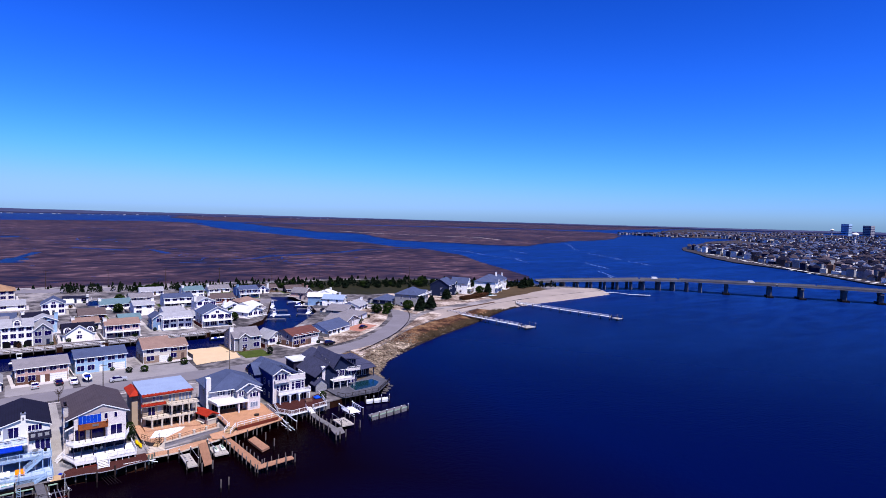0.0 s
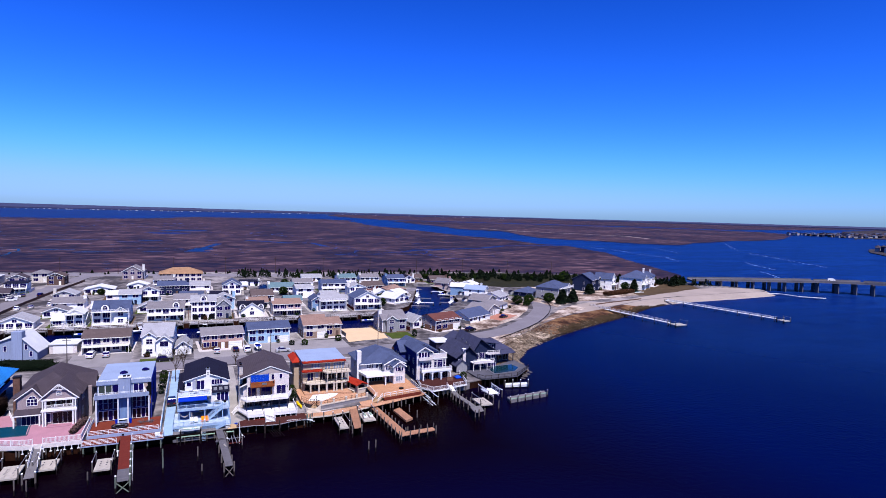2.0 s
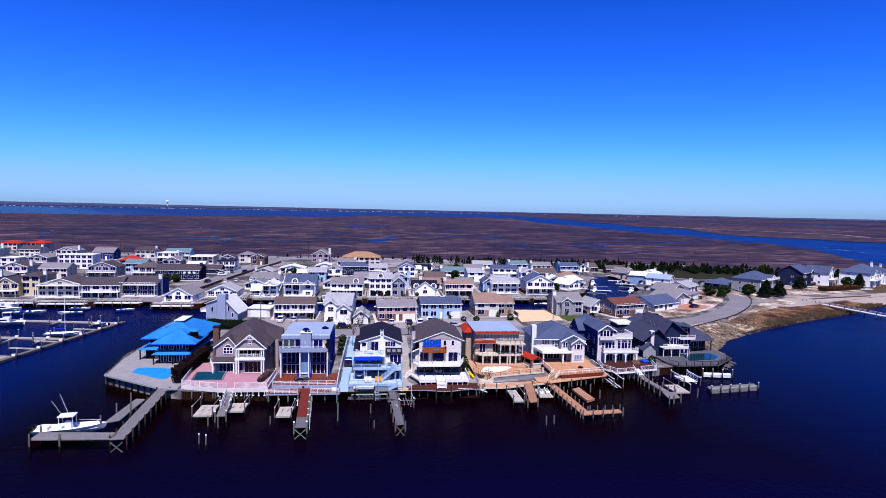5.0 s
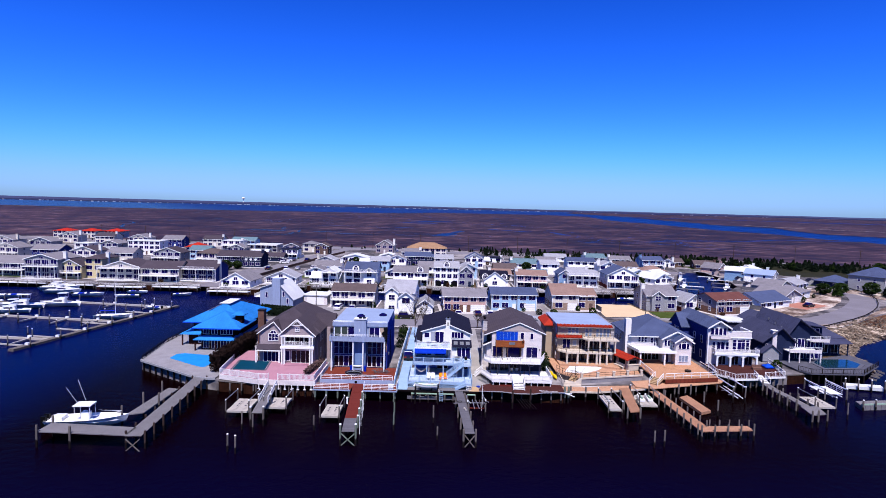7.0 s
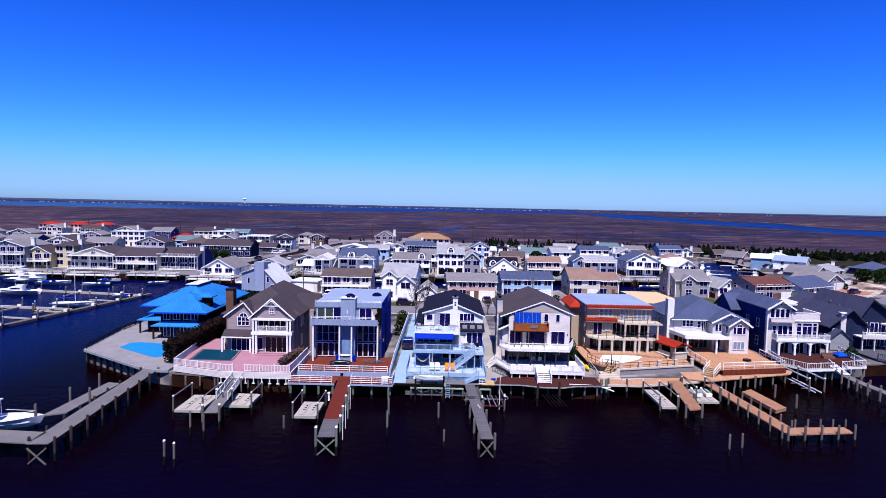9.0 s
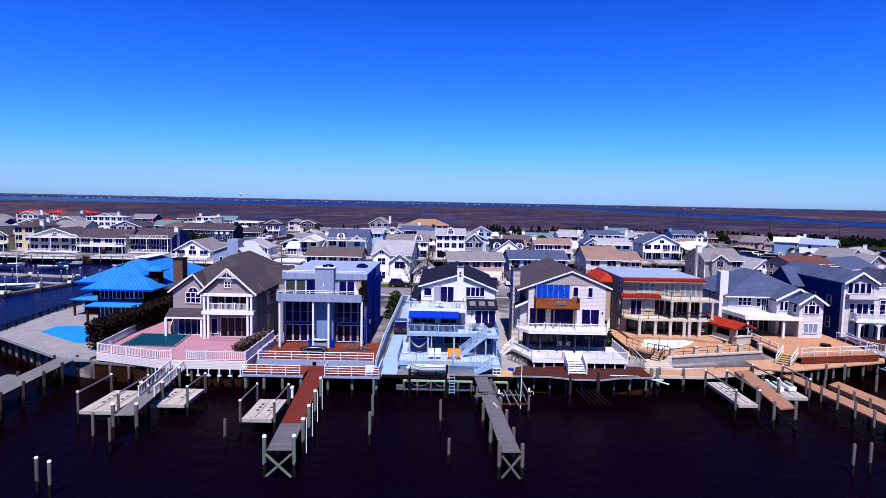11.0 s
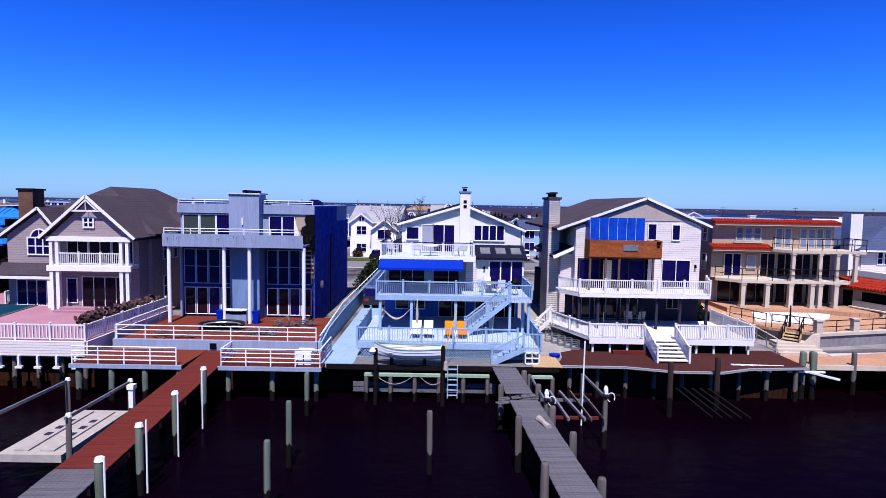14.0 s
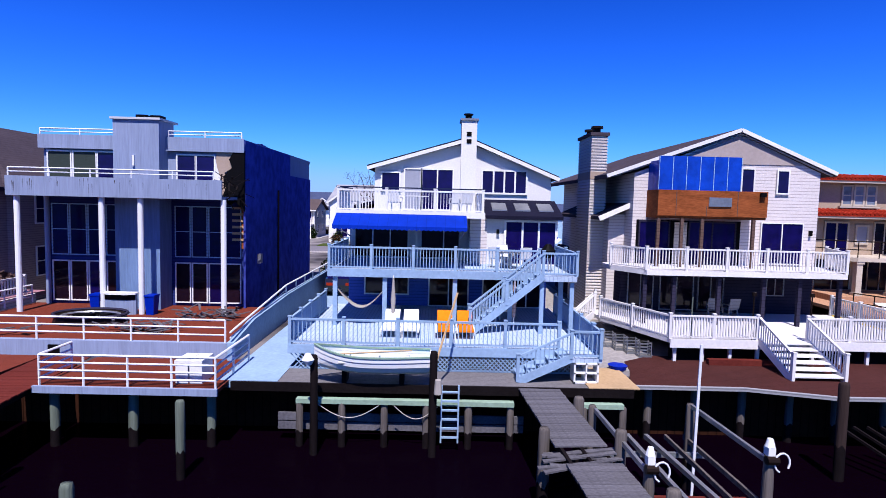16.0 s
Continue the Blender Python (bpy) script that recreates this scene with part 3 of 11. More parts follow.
def lattice_mesh(name, w, h, nx, nz, fr, fm, gm=None):
    """A window casing in one piece, with a sill and bars; with gm also its recessed panes."""
    xs, zs = [-w / 2 - fr, -w / 2], [-fr, 0.0]
    for i in range(1, nx):
        c = -w / 2 + w * i / nx
        xs += [c - fr * 0.45, c + fr * 0.45]
    for i in range(1, nz):
        c = h * i / nz
        zs += [c - fr * 0.35, c + fr * 0.35]
    xs += [w / 2, w / 2 + fr]
    zs += [h, h + fr]
    g, glass, at = Geo(), [], {}

    def v(i, j, y):
        k = (i, j, y)
        if k not in at:
            at[k] = len(g.v)
            g.v.append((xs[i], y, zs[j]))
        return at[k]

    def open_cell(i, j):
        return i % 2 == 1 and j % 2 == 1

    front, back = -0.05, 0.03
    for i in range(len(xs) - 1):
        for j in range(len(zs) - 1):
            c = [(i, j), (i + 1, j), (i + 1, j + 1), (i, j + 1)]
            if not open_cell(i, j):
                g.f.append(tuple(v(*q, front) for q in c))
                for di, dj, a, b in ((0, -1, 0, 1), (1, 0, 1, 2), (0, 1, 2, 3), (-1, 0, 3, 0)):
                    ii, jj = i + di, j + dj
                    out = not (0 <= ii < len(xs) - 1 and 0 <= jj < len(zs) - 1)
                    if out or open_cell(ii, jj):
                        y = back if out or not gm else -0.012
                        g.f.append((v(*c[b], front), v(*c[a], front), v(*c[a], y), v(*c[b], y)))
            elif gm:
                glass.append(len(g.f))
                g.f.append(tuple(v(*q, -0.012) for q in c))
    me = g.mesh(name, M[fm])
    if gm:
        me.materials.append(M[gm])
        for k in glass:
            me.polygons[k].material_index = 1
    return me


def win(parent, x, y, z, w, h, nx=1, nz=1, rz=0, fm="white", gm="glass", fr=0.07, name="window", far=False):
    """A window: casing with bars, and its pane. x: middle, z: sill; it faces -y turned by rz. far: casing and panes as one."""
    k = (round(w, 2), round(h, 2), nx, nz, fm, fr)
    if far:
        return inst(name, shared(("far_window", gm) + k, lambda: lattice_mesh(name, w, h, nx, nz, fr, fm, gm)), parent, (x, y, z), rz)
    ob = inst(name, shared(("casing",) + k, lambda: lattice_mesh(name, w, h, nx, nz, fr, fm)), parent, (x, y, z), rz)
    pn = new("pane", shared(("pane", round(w, 2), round(h, 2), gm), lambda: Geo().box(-w / 2, w / 2, -0.012, 0.03, 0, h).mesh("pane", M[gm])))
    pn.parent = ob
    return ob


POSTS = {}


def new_post(parent, c):
    """True where the thing has no rail post yet."""
    seen = POSTS.setdefault(parent.name, [])
    if any(abs(c.x - o.x) < 0.12 and abs(c.y - o.y) < 0.12 and abs(c.z - o.z) < 0.3 for o in seen):
        return False
    seen.append(c.copy())
    return True


def rail(parent, p, q, h=0.95, m="vinyl", gap=0.14, each=True, bal=0.035, post=1.9, cap=0.07, low=0.1):
    """A railing from p to q (floor points): cap and bottom rail, with posts and balusters as pieces of it."""
    p, q = Vector(p), Vector(q)
    up = Vector((0, 0, 1))
    n = max(1, round((q - p).length / post))
    g = Geo().beam(p + up * (h - cap / 2), q + up * (h - cap / 2), cap * 1.3, cap).beam(p + up * low, q + up * low, 0.05)
    k = max(2, round((q - p).length / gap))
    if not each:
        for i in range(1, k):
            c = p.lerp(q, i / k)
            g.beam(c + up * low, c + up * (h - cap), bal)
        for i in range(n + 1):
            c = p.lerp(q, i / n)
            if new_post(parent, c):
                g.beam(c, c + up * (h + 0.06), 0.1)
        return part("railing", g, M[m], parent)
    r = part("railing", g, M[m], parent)
    mb = shared(("bal", bal, h, low, m), lambda: Geo().box(-bal / 2, bal / 2, -bal / 2, bal / 2, low, h - cap).mesh("baluster", M[m]))
    mp = shared(("post", h, m), lambda: Geo().box(-0.055, 0.055, -0.055, 0.055, 0, h + 0.05).box(-0.07, 0.07, -0.07, 0.07, h + 0.05, h + 0.09).mesh("post", M[m]))
    for i in range(1, k):
        inst("baluster", mb, r, p.lerp(q, i / k))
    for i in range(n + 1):
        if new_post(parent, p.lerp(q, i / n)):
            inst("post", mp, r, p.lerp(q, i / n))
    return r


def pipe_rail(parent, p, q, h=1.0, bars=4, post=1.9, m="alum", r=0.035):
    p, q = Vector(p), Vector(q)
    up = Vector((0, 0, 1))
    root = part("railing", Geo().tube(p + up * h, q + up * h, r * 1.2), M[m], parent)
    for i in range(1, bars):
        part("bar", Geo().tube(p + up * h * i / bars, q + up * h * i / bars, r), M[m], root)
    n = max(1, round((q - p).length / post))
    mp = shared(("pipepost", h, r, m), lambda: Geo().tube((0, 0, 0), (0, 0, h), r * 1.1).mesh("post", M[m]))
    for i in range(n + 1):
        inst("post", mp, root, p.lerp(q, i / n))
    return root


def stairs(parent, a, b, width, n, m, side=(0, 1), rails=None, open_risers=True):
    """Steps from the foot a up to b; width is measured along the level direction side."""
    a, b = Vector(a), Vector(b)
    s = Vector((side[0], side[1], 0)).normalized() * width
    run = Vector((b.x - a.x, b.y - a.y, 0))
    st = part("stair", Geo().beam(a, b, 0.06, 0.28), M[m], parent)
    part("stringer", Geo().beam(a + s, b + s, 0.06, 0.28), M[m], st)
    ang = math.degrees(math.atan2(run.y, run.x))
    tread = run.length / n * 1.15
    sgn = 1 if Vector((-run.y, run.x, 0)).dot(s) > 0 else -1
    me = shared(("tread", round(tread, 2), round(width, 2), sgn, m), lambda: Geo().box(0, tread, 0, sgn * width, -0.045, 0).mesh("step", M[m]))
    for i in range(n):
        c = a.lerp(b, (i + 0.5) / n)
        inst("step", me, st, (a.x + run.x * i / n, a.y + run.y * i / n, a.z + (b.z - a.z) * (i + 1) / n), ang)
    if rails:
        for o in (Vector(), s):
            rail(parent, a + o, b + o, 0.95, rails, 0.16, True)
    return st


def pile_mesh(m, n=9):
    """A round pile from the bed to 1, weathered above and wet and weed-grown round the waterline."""
    def make():
        g = Geo()
        levels = (-1.2, 0.0, 0.34, 0.7, 0.97, 1.0)
        for k, z in enumerate(levels):
            for i in range(n):
                rr = 0.15 * (1 + 0.09 * math.sin(i * 2.4 + k)) * (0.8 if k == 5 else 1)
                g.v.append((math.cos(i * math.tau / n) * rr, math.sin(i * math.tau / n) * rr, z + (0.04 * math.sin(i * 1.7) if k == 2 else 0)))
        for k in range(len(levels) - 1):
            g.f += [(k * n + i, k * n + (i + 1) % n, (k + 1) * n + (i + 1) % n, (k + 1) * n + i) for i in range(n)]
        g.f.append(tuple(range((len(levels) - 1) * n, len(levels) * n)))
        me = g.mesh("timber_post", M[m], True)
        me.materials.append(M["timber_dark"])
        for q in me.polygons[:2 * n]:
            q.material_index = 1
        return me
    return shared(("pile", m), make)


def pile(parent, x, y, top, r=0.15, m="pile_wood", cap=False):
    """A round pile whose mesh reaches from the bed to 1; scaled to its own top."""
    ob = inst("timber_post", pile_mesh(m), parent, (x, y, 0), random.uniform(0, 360), (r / 0.15, r / 0.15, top))
    if cap:
        part_cap = new("post_cap", shared("pilecap", lambda: Geo().tube((0, 0, 0.985), (0, 0, 1.035), 0.165, 10, 0.12).mesh("post_cap", M["alum"])))
        part_cap.parent = ob
    return ob


def mooring(x, y, top, r=0.15, m="pile_wood", cap=False):
    e = thing("mooring_post", (x, y, -0.5), "weathered round timber mooring post standing in the bay", "post", "mooring posts")
    pile(e, x, y, top, r, m, cap)
    return e


# ---- water, land, marsh, distance ----
def rough_edge(poly, step, amp, seed):
    """A closed outline with its straight runs broken up unevenly."""
    rnd = random.Random(seed)
    out = []
    for (x0, y0), (x1, y1) in zip(poly, poly[1:] + poly[:1]):
        n = max(1, int(math.hypot(x1 - x0, y1 - y0) / step))
        for i in range(n):
            k = i / n
            j = 0 if i == 0 else amp
            out.append((x0 + (x1 - x0) * k + rnd.uniform(-j, j), y0 + (y1 - y0) * k + rnd.uniform(-j, j)))
    return out


def sheet(name, poly, z, m, label="", cat="", depth=0.0):
    """A level ground surface with an outline of its own, with sides if it has depth."""
    bm = bmesh.new()
    top = bm.faces.new([bm.verts.new((x, y, z)) for x, y in poly])
    if top.normal.z < 0 or sum(a[0] * b[1] - b[0] * a[1] for a, b in zip(poly, poly[1:] + poly[:1])) < 0:
        top.normal_flip()
    if depth:
        low = [bm.verts.new((x, y, z - depth)) for x, y in poly]
        hi = [bm.verts.new((x, y, z)) for x, y in poly]
        for i in range(len(poly)):
            j = (i + 1) % len(poly)
            bm.faces.new((hi[i], hi[j], low[j], low[i]))
    bm.normal_update()
    bmesh.ops.triangulate(bm, faces=[f for f in bm.faces if len(f.verts) > 4])
    me = bpy.data.meshes.new(name)
    bm.to_mesh(me)
    bm.free()
    me.materials.append(m)
    ob = new(name, me)
    OFF[ob] = Vector((0, 0, 0))
    return tagged(ob, label, cat, kind="structure")


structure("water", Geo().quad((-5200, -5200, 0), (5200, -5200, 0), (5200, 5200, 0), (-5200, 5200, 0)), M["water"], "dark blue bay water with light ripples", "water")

BANK_FRONT = [(-57, 0.5), (-42, -9.3), (-38, -10.5), (-37, -9.8), (-31, -11.8), (21, -11.8), (21.2, -8.5), (35, -6.5), (52, -1), (63, 1), (72, 3.5), (90, 11)]
BANK_EAST = [(91.5, 25), (97, 39), (107, 48), (119, 57), (133, 69), (147, 79)]
POINT = [(162, 86), (180, 93), (202, 103), (226, 114), (260, 120), (300, 124), (334, 125), (342, 136), (326, 160), (318, 185)]
NORTH = [(298, 206), (262, 236), (200, 262), (100, 276), (-100, 300), (-400, 335), (-900, 380)]
WEST = [(-900, 120), (-160, 98), (-112, 94), (-84, 98), (-80, 90), (-64, 92), (-62, 104)]
CANAL_N = [(56, 106), (76, 108), (92, 124), (101, 143), (110, 165), (119, 187), (122, 206)]
CANAL_S = [(134, 200), (131, 180), (130, 160), (123, 134), (112, 119), (95, 98), (84, 80), (60, 80), (48, 78), (-36, 76), (-50, 74), (-56, 56), (-60, 18)]
LAND = BANK_FRONT + BANK_EAST + POINT + NORTH + WEST + CANAL_N + CANAL_S
sheet("ground", LAND, 2.0, M["land"], "pale packed ground of the built-up peninsula", "ground", 3.0)

# streets
def strip(name, pts, w, z, m, label, cat="road"):
    """A ribbon of even width along a line."""
    g = Geo()
    L, R = [], []
    for i, (x, y) in enumerate(pts):
        a, b = pts[max(0, i - 1)], pts[min(len(pts) - 1, i + 1)]
        d = Vector((b[0] - a[0], b[1] - a[1])).normalized()
        L.append((x - d.y * w / 2, y + d.x * w / 2)); R.append((x + d.y * w / 2, y - d.x * w / 2))
    for i in range(len(pts) - 1):
        vs = [(*R[i], z), (*R[i + 1], z), (*L[i + 1], z), (*L[i], z)]
        g.slab(vs, 0.3)
    return structure(name, g, m, label, cat)


BAY_STREET = [(-36, 40), (-10, 42), (30, 45), (60, 46), (82, 49.5), (97, 55.3), (105, 57.6), (113, 61.6), (121, 67.5), (129.5, 75), (138, 83.5), (146, 92.6), (152.5, 101), (157.5, 110), (161.5, 118.5), (164, 128), (164.5, 138)]
strip("road", BAY_STREET, 9.0, 2.02, M["road"], "grey asphalt street behind the waterfront houses")
HIGHWAY = [(-900, 352), (-400, 312), (-85, 286), (12, 268), (84, 252), (152, 231), (230, 210), (290, 184), (322, 160)]
strip("road_highway", HIGHWAY, 15, 2.02, M["road"], "pale grey highway along the marsh edge")
strip("road_side", [(-84, 96), (-80, 140), (-74, 200), (-66, 262), (-62, 282)], 8, 2.015, M["road"], "grey side street running to the highway")
strip("road_lane", [(-58, 150), (0, 152), (80, 156), (118, 182)], 6.5, 2.012, M["road"], "narrow back lane between rows of houses")
for nm, y0, y1 in (("kerb", 36.2, 36.6),):
    structure(nm, Geo().box(-36, 60, y0, y1, 2.0, 2.15), M["concrete"], "low concrete kerb of the street", "kerb")

# lots
def lot(name, x0, x1, y0, y1, m, label, z=2.01):
    return structure(name, Geo().box(x0, x1, y0, y1, 1.8, z), m, label, "ground")


sheet("sand_lot", rough_edge([(47, 57), (62, 60), (64, 79), (49, 79.5)], 5, 0.5, 3), 2.03, M["sand"], "bare yellow sand building lot beside the canal", "ground")
sheet("lagoon", rough_edge([(30, 198), (46, 199), (48, 214), (31, 216)], 5, 0.6, 51), 2.035, M["water"], "small blue lagoon between the back gardens", "water")
lot("lawn", 63, 72, 58, 68, M["lawn"], "patchy green lawn before a grey house")
lot("lawn_strip", -16.5, -7.5, 46.5, 51.5, M["lawn"], "small green lawn before a white house", 2.04)
lot("lawn_north", 66, 78, 122, 150, M["lawn"], "green lawn between canal houses")
lot("driveway", -2, 13, 48, 60, M["drive"], "grey concrete driveway before a long house")
lot("driveway_east", 15, 46, 49, 63, M["drive"], "grey concrete driveways before a pale blue house", 2.012)
lot("driveway_west", -35, -19, 46, 62, M["drive"], "grey concrete parking apron")
lot("side_drive", -7.3, -5.4, -13.35, 36, M["paint_blue"], "pale blue painted side driveway", 2.05)
lot("side_walk", 5.5, 8.4, -11.2, 36, M["yard_grey"], "grey concrete side walk between two houses", 2.02)
structure("patio_brick", Geo().prism([(118, 79), (131, 88), (127, 96), (114, 86)], "z", 1.9, 2.07), M["brick_paving"], "reddish brick forecourt", "ground")
sheet("lawn_point", rough_edge([(235, 128), (262, 128), (300, 145), (312, 165), (290, 190), (250, 190), (236, 150)], 9, 1.5, 5), 2.02, M["scrub"], "dry grass behind the point beach", "ground")
sheet("beach", rough_edge([(163, 87), (180, 94), (202, 104), (226, 115), (260, 121), (300, 125), (333, 126), (340, 136), (326, 148), (300, 146), (262, 134), (234, 124), (206, 113), (188, 113), (173, 107)], 9, 1.2, 7), 2.05, M["beach"], "pale sandy beach round the point", "ground")
sheet("bank_sand", rough_edge([(97.5, 40), (107, 49), (119, 58), (133, 70), (147, 80), (163, 88), (176, 98), (173, 106), (162, 99), (150, 88), (131, 69.5), (112.5, 55.5), (98, 50.4)], 5, 0.5, 17), 2.075, M["verge_mix"], "pinkish sandy verge between road and shore", "ground")
sheet("yard_shore", rough_edge([(63, 30), (66, 12), (88, 12), (91, 26), (96, 39), (105, 48), (97, 49), (82, 44), (64, 40)], 5, 0.6, 27), 2.05, M["yard_brown"], "bare brown ground round the last house", "ground")
sheet("yard_inner", rough_edge([(97, 62), (110, 68), (126, 81), (141, 97), (151, 112), (157, 128), (146, 134), (136, 126), (124, 112), (112, 94), (100, 82)], 5, 0.6, 29), 2.045, M["verge_mix"], "bare sandy yards inside the bend of the street", "ground")
sheet("yard_point", rough_edge([(163, 104), (180, 116), (204, 122), (236, 130), (240, 142), (226, 168), (190, 176), (166, 150), (160, 126)], 6, 1.0, 31), 2.03, M["verge_mix"], "dry grass and sand round the point houses", "ground")
# bank sloping into the bay, from the top line to the water line
TOP = [(90, 13), (91.5, 25), (97, 39), (107, 48), (119, 57), (133, 69), (147, 79), (162, 86), (180, 93), (202, 103), (226, 114), (260, 120), (300, 124), (334, 125), (342, 136)]
TOE = [(91.5, 12), (95, 24), (105, 36), (118, 45.5), (132, 54.5), (148, 63.5), (163, 71), (178, 78), (196, 88), (217, 100), (236, 107), (262, 111), (300, 114), (337, 119), (349, 134)]


def bank_point(k, c):
    """A place on the bank: k runs along it, c from the water line (0) to the top (1)."""
    i = min(int(k), len(TOP) - 2)
    f = k - i
    a, b = Vector(TOE[i]).lerp(Vector(TOE[i + 1]), f), Vector(TOP[i]).lerp(Vector(TOP[i + 1]), f)
    return a.lerp(b, c)


rk = random.Random(19)
for name, k0, k1, m, lab in (("bank_rocky", 0, 4, "shore_mix", "pale stony bank below the street"), ("bank_grassy", 4, 9, "grass_mix", "russet shore grass on the bank"), ("bank_beach", 9, 14, "beach", "sandy beach sloping into the bay")):
    n = (k1 - k0) * 5
    cs = (0.0, 0.22, 0.45, 0.72, 1.0)
    grid = [[(*bank_point(k0 + (k1 - k0) * i / n, c + (rk.uniform(-0.07, 0.07) if 0 < i < n and c < 1 else 0)), -0.25 + 2.29 * c ** 0.8 + (rk.uniform(-0.1, 0.12) if 0 < c < 1 else 0)) for c in cs] for i in range(n + 1)]
    g = Geo()
    for p, q in zip(grid, grid[1:]):
        for j in range(4):
            g.quad(p[j], q[j], q[j + 1], p[j + 1])
    structure(name, g, M[m], lab, "bank")
g = Geo()
for i in range(260):
    c = bank_point(rk.uniform(4.2, 9.2), rk.uniform(0.02, 0.5))
    for j in range(14):
        p = Vector((c.x + rk.gauss(0, 0.9), c.y + rk.gauss(0, 0.6), 0.1 + 0.6 * rk.random()))
        g.quad(p, p + Vector((0.25, 0.05, 0)), p + Vector((0.3, rk.uniform(-0.3, 0.3), rk.uniform(0.4, 0.9))), p + Vector((0, rk.uniform(-0.3, 0.3), rk.uniform(0.4, 0.9))))
tagged(new("shore_grass", g.mesh("shore_grass", M["scrub"])), "tufts of dry shore grass at the water line", "grass", kind="stuff")
structure("seawall", Geo().beam((188, 106, 1.9), (201, 110, 1.9), 0.4, 1.3).beam((201, 110, 1.9), (226, 116.5, 1.9), 0.4, 1.3), M["siding_brown"], "low brown timber seawall above the beach", "wall")
# rip-rap
rk = random.Random(11)
g = Geo()
for i in range(2600):
    k = rk.random() ** 0.8 * 6.5
    c = rk.uniform(0.0, 1.2 if k < 5 else 0.3)
    x, y = bank_point(k, c)
    s = (0.08 + 0.5 * rk.random() ** 2.5) * (1.0 if k < 3 else 0.75)
    z = -0.2 + 2.2 * min(1.0, c) ** 0.8
    vs = []
    for sx, sy, sz in ((-1, -1, -1), (1, -1, -1), (1, 1, -1), (-1, 1, -1), (-1, -1, 1), (1, -1, 1), (1, 1, 1), (-1, 1, 1)):
        vs.append((x + sx * s * rk.uniform(0.5, 1), y + sy * s * rk.uniform(0.5, 1), z + sz * s * rk.uniform(0.4, 0.8)))
    g.add(vs, [(0, 3, 2, 1), (4, 5, 6, 7), (0, 1, 5, 4), (1, 2, 6, 5), (2, 3, 7, 6), (3, 0, 4, 7)])
tagged(new("rip_rap", g.mesh("rip_rap", M["rock"])), "heap of pale broken rip-rap stones along the bank", "rocks", kind="stuff")

g = Geo()
for i in range(150):
    # wet mud and weed, bare at low tide below the bank
    k = 3.0 + 7.0 * i / 150
    a, b = bank_point(k, -0.03 - 0.05 * rk.random()), bank_point(k + 7.0 / 150, -0.03 - 0.05 * rk.random())
    c, d = bank_point(k, 0.12 + 0.1 * rk.random()), bank_point(k + 7.0 / 150, 0.12 + 0.1 * rk.random())
    g.quad((*a, -0.05), (*b, -0.05), (*d, 0.42), (*c, 0.42))
tagged(new("mud_edge", g.mesh("mud_edge", M["mud"])), "dark wet mud along the tide line", "mud", kind="stuff")
sheet("grove_floor", rough_edge([(118, 258), (150, 214), (158, 190), (176, 176), (232, 176), (272, 182), (312, 170), (318, 185), (298, 204), (262, 232), (200, 256)], 9, 1.5, 37), 2.028, M["grove_floor"], "dark litter under the conifers of the point", "ground")
# timber guard rail along the outside of the bend
RAIL = [(100, 46.5), (107, 51), (113, 55.5), (120, 60.5), (129, 68), (138, 77), (146, 86), (152.5, 94.5), (159, 104), (164, 114), (167.5, 124), (169.5, 136)]
gr = thing("guard_rail", (130, 70, 2.0), "low weathered timber guard rail along the bend", "guard rail")
for (x0, y0), (x1, y1) in zip(RAIL, RAIL[1:]):
    part("beam", Geo().beam((x0, y0, 2.6), (x1, y1, 2.6), 0.12, 0.3), M["timber_dark"], gr)
    for f in (0.0, 0.5):
        part("post", Geo().box(x0 + (x1 - x0) * f - 0.1, x0 + (x1 - x0) * f + 0.1, y0 + (y1 - y0) * f - 0.1, y0 + (y1 - y0) * f + 0.1, 1.9, 2.8), M["pile_wood"], gr)
# marsh islands and far shores
MARSH_A = [(-900, 385), (-400, 340), (-100, 305), (100, 282), (215, 262), (300, 216), (342, 206), (366, 228), (379, 258), (391, 283), (427, 368), (482, 473), (484, 495), (511, 602), (490, 650), (503, 765), (472, 908), (473, 1085), (476, 1276), (453, 1426), (502, 1987), (560, 2060), (480, 2220), (399, 2322), (190, 2240), (-25, 2163), (-110, 1900), (-208, 1759), (-420, 1690), (-621, 1588), (-904, 1521), (-2600, 1440), (-3000, 600)]
sheet("ground_marsh", rough_edge(MARSH_A, 60, 9, 21), 0.55, M["marsh"], "brown winter salt marsh cut by small creeks", "marsh")
MARSH_B = [(2010, 1465), (1839, 1224), (1347, 887), (1161, 805), (1011, 763), (803, 655), (752, 626), (697, 688), (677, 748), (642, 792), (619, 858), (710, 1167), (651, 1305), (680, 1529), (694, 1810), (745, 2281), (1180, 2120), (1695, 1872), (1870, 1760), (1950, 1580)]
sheet("ground_marsh_far", rough_edge(MARSH_B, 70, 12, 22), 0.55, M["marsh"], "brown salt marsh island across the channel", "marsh")
sheet("ground_marsh_rear", rough_edge([(760, 2420), (1250, 2260), (1800, 2020), (2120, 1720), (2700, 1880), (3500, 2150), (4300, 2300), (3000, 3900), (900, 4100), (700, 3300)], 130, 20, 23), 0.5, M["marsh"], "distant strip of brown marsh", "marsh")
rk = random.Random(5)
g = Geo()


def pool(x, y, a, b, tl):
    pts = []
    for k in range(12):
        r = rk.uniform(0.5, 1.15)
        c, q = math.cos(k * math.tau / 12) * a * r, math.sin(k * math.tau / 12) * b * r
        pts.append((x + c - q * tl, y + q + c * tl * 0.3, 0.62))
    g.add(pts, [tuple(range(12))])


